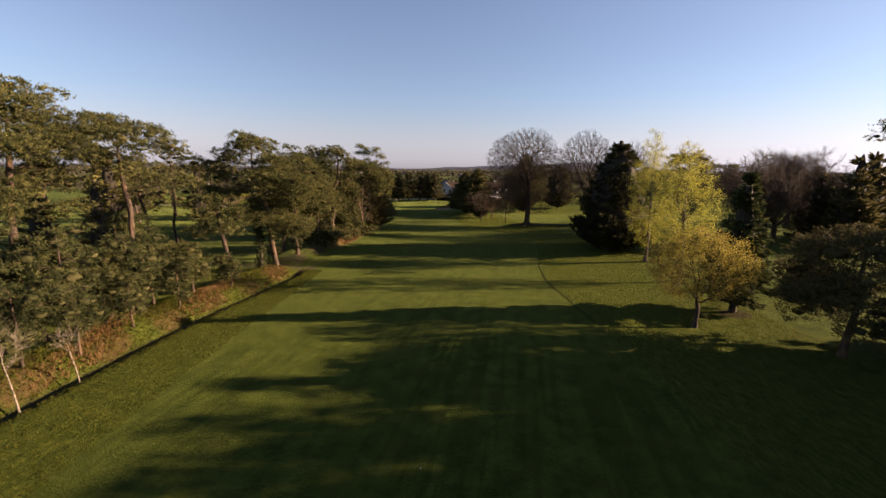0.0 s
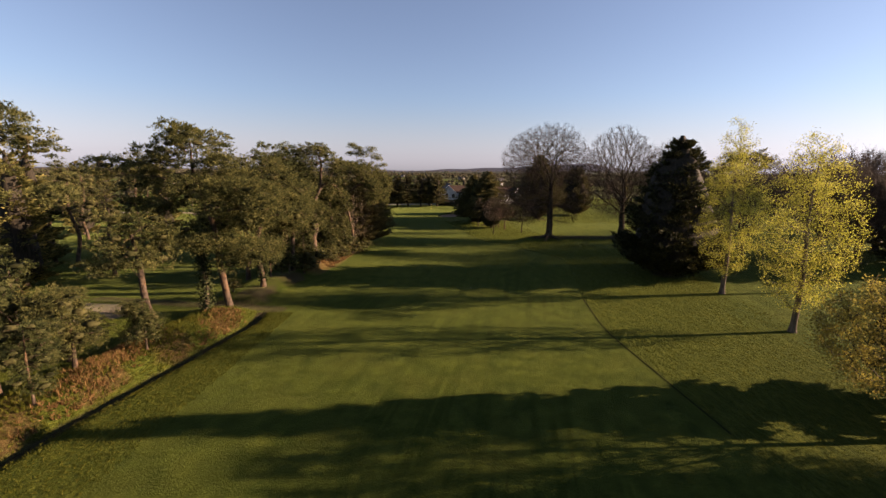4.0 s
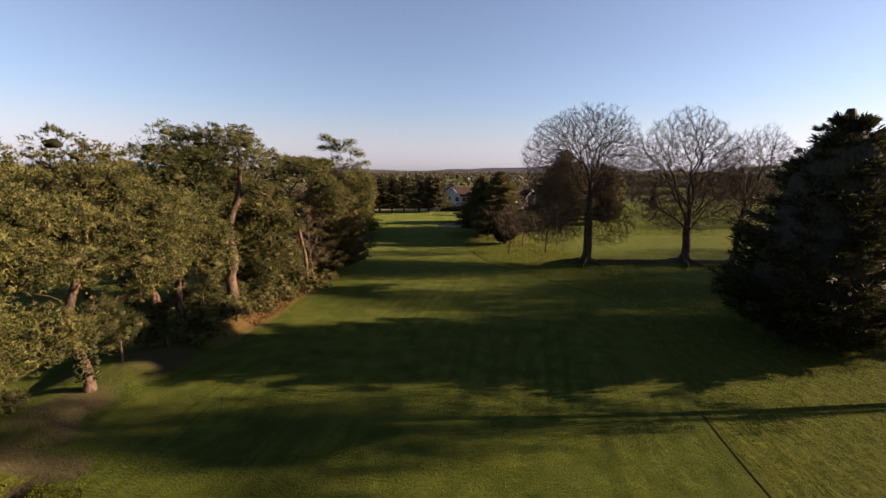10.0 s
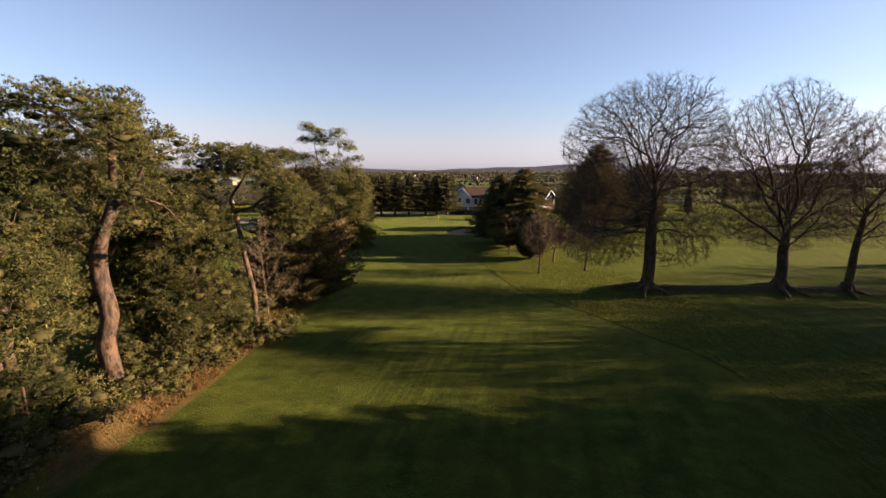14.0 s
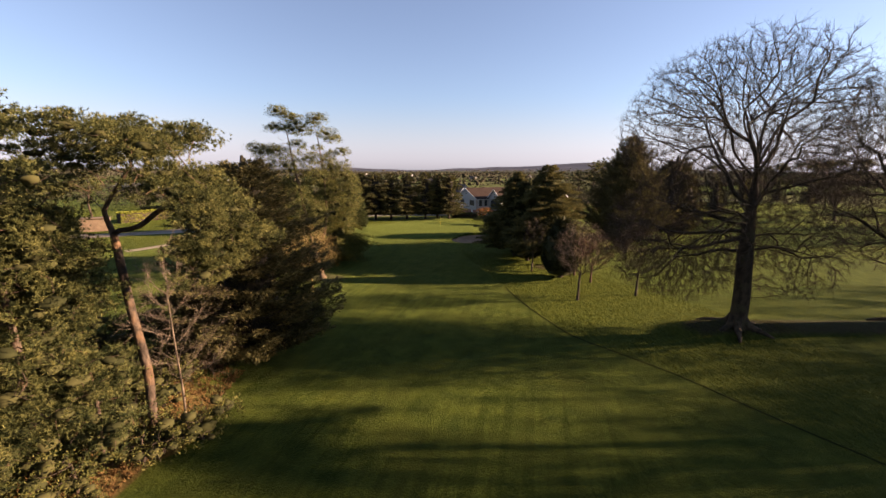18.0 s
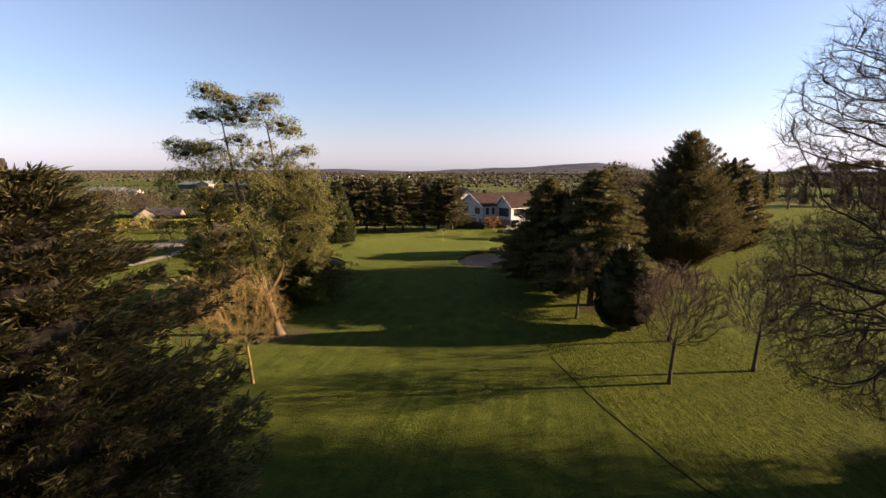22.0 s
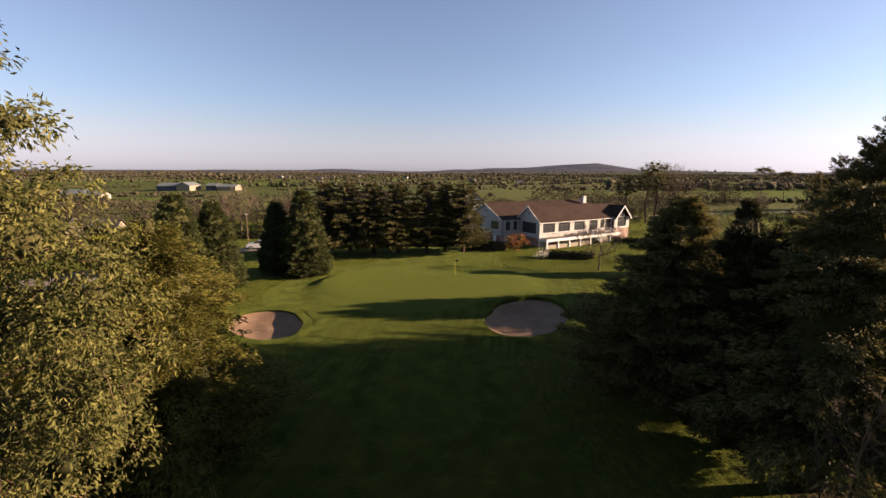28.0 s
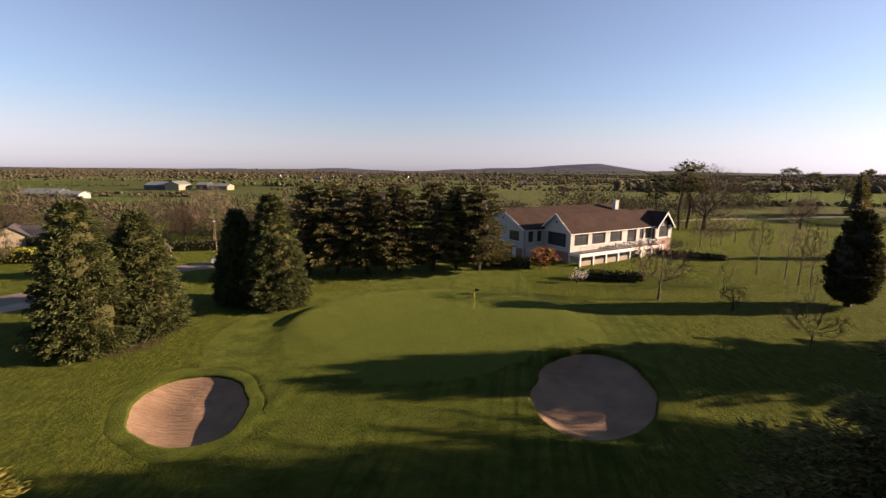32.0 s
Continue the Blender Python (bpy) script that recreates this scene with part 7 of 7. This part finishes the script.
shed("cottage", -46, 262, 10, 12, 7, 3.0, 5.6, "tanwall", "roof", "brown-roofed house behind the trees")
rng = R(171)
for i in range(14):
    y = rng.uniform(440, 1100)
    x = rng.uniform(-0.8, 0.15) * y
    shed("cottage", x, y, rng.uniform(-40, 40), rng.uniform(7, 10), 6, 2.4, 4.8, "slab", "slate", "far white farmhouse among hedges", False)

tee = tagged(new("tee_shelter"), "weathered timber shelter with open front beside the tee", "shed")
tee.matrix_basis = pose(-76.5, 145.0, ground_z(-76, 145), 0, 0, 35)
for i in range(10):
    part("plank", boxed(i * 0.45, 0, 0, i * 0.45 + 0.42, 0.05, 2.3), M["timber"], tee)
    part("plank", boxed(i * 0.45, 2.6, 0, i * 0.45 + 0.42, 2.65, 2.5), M["timber"], tee)
part("roof", boxed(-0.2, -0.2, 2.5, 4.7, 2.9, 2.6), M["timber"], tee)
part("side_wall", boxed(4.5, 0.06, 0, 4.56, 2.59, 2.45), M["timber"], tee)

# trees across the left fairway and the far parkland
far_pine = pine(-66, 92, 13.5, 4.2, 4.0, 181, (0, 0), 26, 1.5, 0.25, label="pine across the neighbouring fairway", name="parkland_pine", per=28)
far_con = plume_tree("parkland_conifer", -60, 104, 14.0, 3.4, R(182), M["spruce"], "pointed conifer across the neighbouring fairway", plumes=130, per=40, rise=0.1)
park_trunk = [(0, 0, -0.2), (0.1, 0, 2), (0, 0, 5)]
park_limbs = [(2.4 + 0.22 * i, 2.4 * i, radians(18 + 5 * i), (0, 0, 10.2), (9.3, 9.3, 7.6), 0.012) for i in range(12)]
far_bare = bare_tree("parkland_tree", 84, 112, park_trunk, (), R(183), M["darkbark"], 0.55, "large bare parkland tree", step=0.6, tip=0.018, per=4, twig=1.2, twig_r=0.011, spread=0.8, twig_mat=M["twigdark"], grown=fanned(park_trunk, 0.6, park_limbs, R(187), cap=2200)[:2])
far_stone = pine(135, 316, 16, 4.6, 11.5, 184, (0.5, 0), 14, 1.5, 0.3, 0.2, label="flat-topped pine on the skyline", name="skyline_pine", per=90, leaf="spruce")
far_fluff = shrub(-70, 170, 6.5, 4.0, 185, "brownwood", "bare twiggy thicket tree", "bare_thicket_tree", n=24, size=(0.36, 0.045), per=250, heart=0.02)
WEST_TREES = [(far_con, -47, 62, 1.05), (far_con, -52, 66, 0.95), (far_con, -44, 56, 0.8), (far_pine, -50, 72, 0.95), (far_con, -57, 74, 1.1), (far_pine, -42, 68, 0.85), (far_pine, -78, 84, 1.1), (far_pine, -70, 110, 1.2), (far_pine, -90, 96, 1.1), (far_con, -72, 98, 1), (far_con, -84, 118, 1.1), (far_pine, -88, 136, 0.9), (far_pine, -96, 150, 1), (far_pine, -92, 165, 0.9), (far_con, -58, 62, 0.8), (far_pine, -62, 46, 1), (far_pine, -75, 60, 1.1), (far_con, -50, 40, 0.9), (far_pine, -55, 74, 0.8), (far_pine, -104, 128, 1.1), (far_con, -110, 160, 0.9), (far_pine, -48, 24, 1), (far_bare, -58, 192, 0.42), (far_bare, -44, 194, 0.45), (far_bare, -88, 190, 0.4), (far_bare, -40, 206, 0.5)]
# pines at x 47 and 66 are unseen, added to shade the fairway
EAST_TREES = [(far_stone, 47, 90, 1.05), (far_bare, 46, 88, 0.95), (far_bare, 66, 97, 1.0), (far_bare, 61, 87, 1), (far_bare, 71, 92, 0.95), (far_bare, 80, 101, 1.05), (far_bare, 96, 150, 0.9), (far_con, 104, 113, 1.15), (far_con, 112, 122, 1.2), (far_con, 98, 108, 0.9), (far_stone, 66, 68.0, 1.35), (shade[0], 68, 77, 1.35), (shade[0], 73, 80, 1.4), (far_bare, 53, 77.5, 0.85), (far_bare, 60, 83, 0.95)]
FAR_TREES = [(far_bare, 73, 226, 0.5), (far_con, 119, 264, 1), (far_con, 124, 268, 0.9), (far_stone, 150, 322, 0.9), (far_pine, 168, 326, 0.9), (far_stone, 186, 334, 1), (far_bare, 176, 330, 0.6), (far_stone, 205, 334, 1), (far_pine, 214, 330, 1), (far_pine, 42, 222, 1.15), (far_pine, 46, 226, 1.2), (far_bare, 49, 224, 0.9), (far_pine, 38, 226, 0.95), (far_bare, 150, 210, 0.9), (far_pine, 160, 200, 1.2), (far_con, 66, 190, 0.8), (far_bare, 90, 180, 0.8), (far_bare, 118, 168, 1.2), (far_bare, 108, 236, 0.5)]
THICKET = [(far_fluff, x, y, 0.62) for x, y in ((57, 168), (63, 171), (70, 173.5), (77, 176), (85, 178), (93, 181), (101, 183))]
COPSE = [(far_stone, 124, 258, 0.9), (far_stone, 132, 262, 1.0), (far_pine, 129, 252, 1.0), (far_stone, 138, 255, 1.05), (far_stone, 141, 247, 1.05), (far_pine, 136, 245, 1.05), (far_stone, 147, 252, 1.1), (far_stone, 150, 244, 1.1), (far_stone, 146, 262, 1.05), (far_pine, 155, 250, 1.15), (far_con, 130, 258, 0.75), (far_con, 143, 254, 0.75), (far_con, 152, 255, 0.8), (far_con, 137, 250, 0.7), (far_fluff, 134, 249, 1.1), (far_fluff, 145, 246, 1.2), (far_fluff, 126, 254, 1.0), (far_fluff, 154, 243, 1.2)]
for i, (src, x, y, s) in enumerate(WEST_TREES + EAST_TREES + FAR_TREES + THICKET + COPSE):
    copy_thing(src, pose(x, y, ground_z(x, y), 0, 0, 57 * i) @ Matrix.Scale(s, 4))
for i, (x, y, k) in enumerate([(-88, 194, 0.9), (-82, 197, 1.0), (-75, 195, 0.8), (-70, 199, 1.0), (-64, 196, 0.9), (-60, 200, 1.1), (-56, 195, 0.8), (-52, 199, 1.0), (-47, 197, 0.9), (-42, 201, 1.0), (-66, 206, 1.1), (-57, 208, 1.1), (-48, 207, 1.0), (-38, 205, 0.9), (-96, 200, 1.0), (-104, 196, 1.0), (-110, 204, 1.1), (-32, 208, 1.0), (-24, 206, 0.9), (-76, 208, 1.1)]):
    copy_thing(far_fluff, pose(x, y, ground_z(x, y) - 0.3, 0, 0, 47 * i) @ Matrix.Diagonal((1, 1, 0.85 + 0.25 * (i % 3 == 0), 1)) @ Matrix.Scale(k, 4))
rng = R(186)
for i in range(22):
    x, y = rng.uniform(-140, 60), rng.uniform(212, 262)
    if x < -40:
        y = rng.uniform(212, 250)
    if -8 < x < 34 and y < 214:
        y += 20
    copy_thing(far_fluff, pose(x, y, ground_z(x, y) - 0.3, 0, 0, 40 * i) @ Matrix.Diagonal((1, 1, rng.uniform(0.6, 1.0), 1)) @ Matrix.Scale(rng.uniform(0.6, 1.05), 4))


def far_woods(name, centres, size, per, leaf, label, seed, piece=0.2, tall=0.55, slim=0.16, core=0.75):
    """Hedgerow trees and copses far off, one object of uncounted lumpy crowns with loose twigs."""
    rng = R(seed)
    n = len(centres)
    s = size * (0.5 + rng.random(n) ** 1.5 * 1.0) * (0.75 + centres[:, 1] / 2200)
    foot = np.stack([centres[:, 0], centres[:, 1], height(centres[:, 0], centres[:, 1]) + s * tall * 0.7], 1)
    lumps = np.repeat(foot, 2, axis=0) + rng.normal(size=(n * 2, 3)) * np.repeat(s, 2)[:, None] * [0.75, 0.55, 0.12]
    body = np.repeat(s, 2)[:, None, None] * core * (0.32 + 0.42 * rng.random((n * 2, 1, 1)) ** 2) * SEED_V * [1, 1, tall * 1.5] * (1 + 0.34 * rng.normal(size=(n * 2, len(SEED_V), 1)))
    LV = (lumps[:, None, :] + body).reshape(-1, 3)
    LF = (SEED_F[None] + (np.arange(n * 2) * len(SEED_V))[:, None, None]).reshape(-1, 3)
    c = np.repeat(foot, per, axis=0)
    S = np.repeat(s, per)[:, None]
    d = unit(rng.normal(size=(n * per, 3)) + [0, 0, 0.3])
    p = c + d * S * [0.75, 0.75, tall] * (0.45 + 0.6 * rng.random((n * per, 1)))
    L = np.repeat(s, per) * piece * (0.6 + 0.8 * rng.random(n * per))
    V, F = leaf_arrays(p, unit(d + rng.normal(size=d.shape) * 0.5), L[:, None], L[:, None] * slim, rng)
    root = tagged(new(name), label, "woodland", kind="stuff")
    if core:
        put_part("crowns", mesh_of("crowns", LV, [LF], M[leaf], True), root)
    put_part("twigs", mesh_of("twigs", V, [F], M[leaf]), root)
    return root


def in_view(p, near):
    return p[(p[:, 1] > near) & (p[:, 0] > -0.95 * p[:, 1] - 60) & (p[:, 0] < 1.25 * p[:, 1] + 60)]


def hedgerows(rng, count, x, y, spacing, near=270):
    out = []
    for _ in range(count):
        cx, cy = rng.uniform(*x), y[0] + (y[1] - y[0]) * rng.random() ** 1.7
        a = rng.normal() * 0.16 if rng.random() < 0.85 else rng.uniform(0, 3.1)
        L = rng.uniform(60, 340) * (0.6 + cy / 1200)
        k = int(L / spacing / (0.7 + cy / 1500))
        t = (np.arange(k) / max(k, 1) - 0.5) * L
        out.append(np.stack([cx + np.cos(a) * t + rng.normal(size=k) * 1.5, cy + np.sin(a) * t + rng.normal(size=k) * 1.5], 1))
    return in_view(np.concatenate(out), near)


def copses(rng, count, x, y, across, deep, each):
    """Patches of woodland lying across the view."""
    out = []
    for _ in range(count):
        c = np.array([rng.uniform(*x), rng.uniform(*y)])
        k = 0.5 + c[1] / 1200
        out.append(c + rng.normal(size=(int(each * rng.uniform(0.4, 1.4)), 2)) * [across * k, deep * k])
    return in_view(np.concatenate(out), 430)


def line_of(x0, y0, x1, y1, count, rng):
    t = rng.random(count)
    return np.stack([x0 + (x1 - x0) * t, y0 + (y1 - y0) * t], 1) + rng.normal(size=(count, 2)) * 0.5


rng = R(191)
hedge_lines = np.concatenate([line_of(*e, rng) for e in ((-178, 312, -118, 318, 40), (-230, 330, -150, 338, 40), (-160, 262, -90, 268, 45), (-260, 276, -150, 282, 50), (-130, 392, -20, 402, 60), (-300, 412, -170, 420, 60), (-90, 330, 10, 338, 55))])
far_woods("field_hedges", hedge_lines, 2.0, 60, "brownwood", "brown field hedges between the nearer meadows", 192, 0.2, 0.45, 0.3, 0.8)
far_woods("fairway_hedge", line_of(84, 302, 330, 322, 190, rng), 2.6, 70, "fargreen", "dark clipped hedge across the far fairway", 188, 0.2, 0.5)
far_woods("hedgerow_trees", hedgerows(R(190), 170, (-1500, 1600), (470, 1900), 4.6, 440), 2.8, 8, "brownwood", "bare brown hedgerow trees between distant fields", 189, 0.26, 0.5, 0.4)
far_woods("bare_copses", copses(R(202), 500, (-1500, 1900), (430, 1700), 46, 16, 34), 3.9, 8, "brownwood", "bare brown copses between distant fields", 203, 0.26, 0.5, 0.4)
far_woods("evergreen_copses", copses(R(193), 60, (-1500, 1900), (450, 1700), 26, 6, 26), 4.2, 20, "fargreen", "dark evergreen copses between distant fields", 194, 0.24, 0.55, 0.4)
far_woods("distant_woods", hedgerows(R(195), 110, (-3200, 3300), (1500, 3000), 9.0), 3.6, 6, "farwood", "pale grey-brown woods before the hills", 196, 0.22)
blob = R(197)
far_woods("scrub_wood", np.stack([blob.uniform(-60, 10, 90), blob.uniform(225, 262, 90)], 1), 4.4, 240, "brownwood", "leafless scrub wood beyond the drive", 198, 0.16, 0.6, 0.25, 0)
far_woods("scrub_wood", np.stack([blob.uniform(-200, -20, 190), blob.uniform(200, 262, 190)], 1), 4.8, 240, "brownwood", "leafless olive-brown scrub wood behind the cottages", 205, 0.16, 0.65, 0.28, 0)
far_woods("scrub_wood", np.stack([blob.uniform(-330, -205, 110), blob.uniform(230, 330, 110)], 1), 5.0, 150, "brownwood", "leafless scrub wood beside the farm", 206, 0.17, 0.6, 0.3, 0)
far_woods("club_wood", np.stack([blob.uniform(14, 60, 46), blob.uniform(232, 262, 46)], 1), 6.2, 420, "brownwood", "leafless wood behind the clubhouse", 201, 0.14, 0.7, 0.18, 0)
far_woods("round_copse", np.stack([blob.uniform(92, 112, 12), blob.uniform(284, 298, 12)], 1), 7.0, 420, "brownwood", "round leafless copse beside the far fairway", 204, 0.14, 0.7, 0.18, 0)
far_woods("shelter_belt", np.stack([blob.uniform(120, 420, 200), blob.uniform(440, 500, 200)], 1), 6.0, 90, "brownwood", "dark shelter belt behind the far fairway", 199, 0.16)
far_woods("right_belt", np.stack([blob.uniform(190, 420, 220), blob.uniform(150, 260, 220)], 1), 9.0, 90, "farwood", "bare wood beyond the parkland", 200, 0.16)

# bracken and rough tussocks on the bank
def tussocks(name, pts, leaf, blades, length, width, label, seed, spread_=0.6):
    rng = R(seed)
    p = np.stack([pts[:, 0], pts[:, 1], height(pts[:, 0], pts[:, 1]) - 0.02], 1)
    V, F = tuft_arrays(p, np.tile([[0, 0, 1.0]], (len(p), 1)), blades, length, width, rng, spread_)
    return tagged(new(name, mesh_of(name, V, [F], M[leaf])), label, "grass", kind="stuff")


rng = R(211)
y = rng.uniform(16, 54, 5200)
dx = -0.7 - 4.6 * rng.random(5200) ** 0.9
tussocks("bracken", np.stack([ditch_x(y) + dx, y], 1)[(np.sin(y * 0.55 + dx) + rng.normal(size=5200) * 0.5) > 0.45], "bracken", 7, 0.34, 0.03, "flattened dead bracken on the ditch bank", 212)
y = rng.uniform(16, 55, 5200)
dx = -0.5 - 5.6 * rng.random(5200)
tussocks("bank_grass", np.stack([ditch_x(y) + dx, y], 1), "tuft", 6, 0.26, 0.018, "rough grass tussocks on the ditch bank", 213)
y = rng.uniform(73, 91, 2200)
tussocks("bracken", np.stack([ditch_x(y) - 0.2 - 2.6 * rng.random(2200), y], 1), "bracken", 7, 0.26, 0.025, "dead bracken at the foot of the shrubs", 214)
y = rng.uniform(4, 130, 26000)
x = rough_x(y) + 16 * rng.random(26000) + 0.2
tussocks("rough_grass", np.stack([x, y], 1), "tuft", 4, 0.13, 0.014, "uneven tufts of rough grass beside the fairway", 215)
y = rng.uniform(6, 55, 11000)
tussocks("rough_grass", np.stack([ditch_x(y) + 0.4 + (-15.4 - ditch_x(y)) * rng.random(11000), y], 1), "tuft", 4, 0.12, 0.014, "uneven tufts of rough grass along the ditch", 216)

# closing trees behind the first viewpoint
for i, (x, y) in enumerate([(-34, -8), (-26, -14), (-14, -22), (0, -26), (14, -24), (26, -16), (36, -10)]):
    copy_thing(shade[i % 2], pose(x, y, 0, 0, 0, 71 * i))
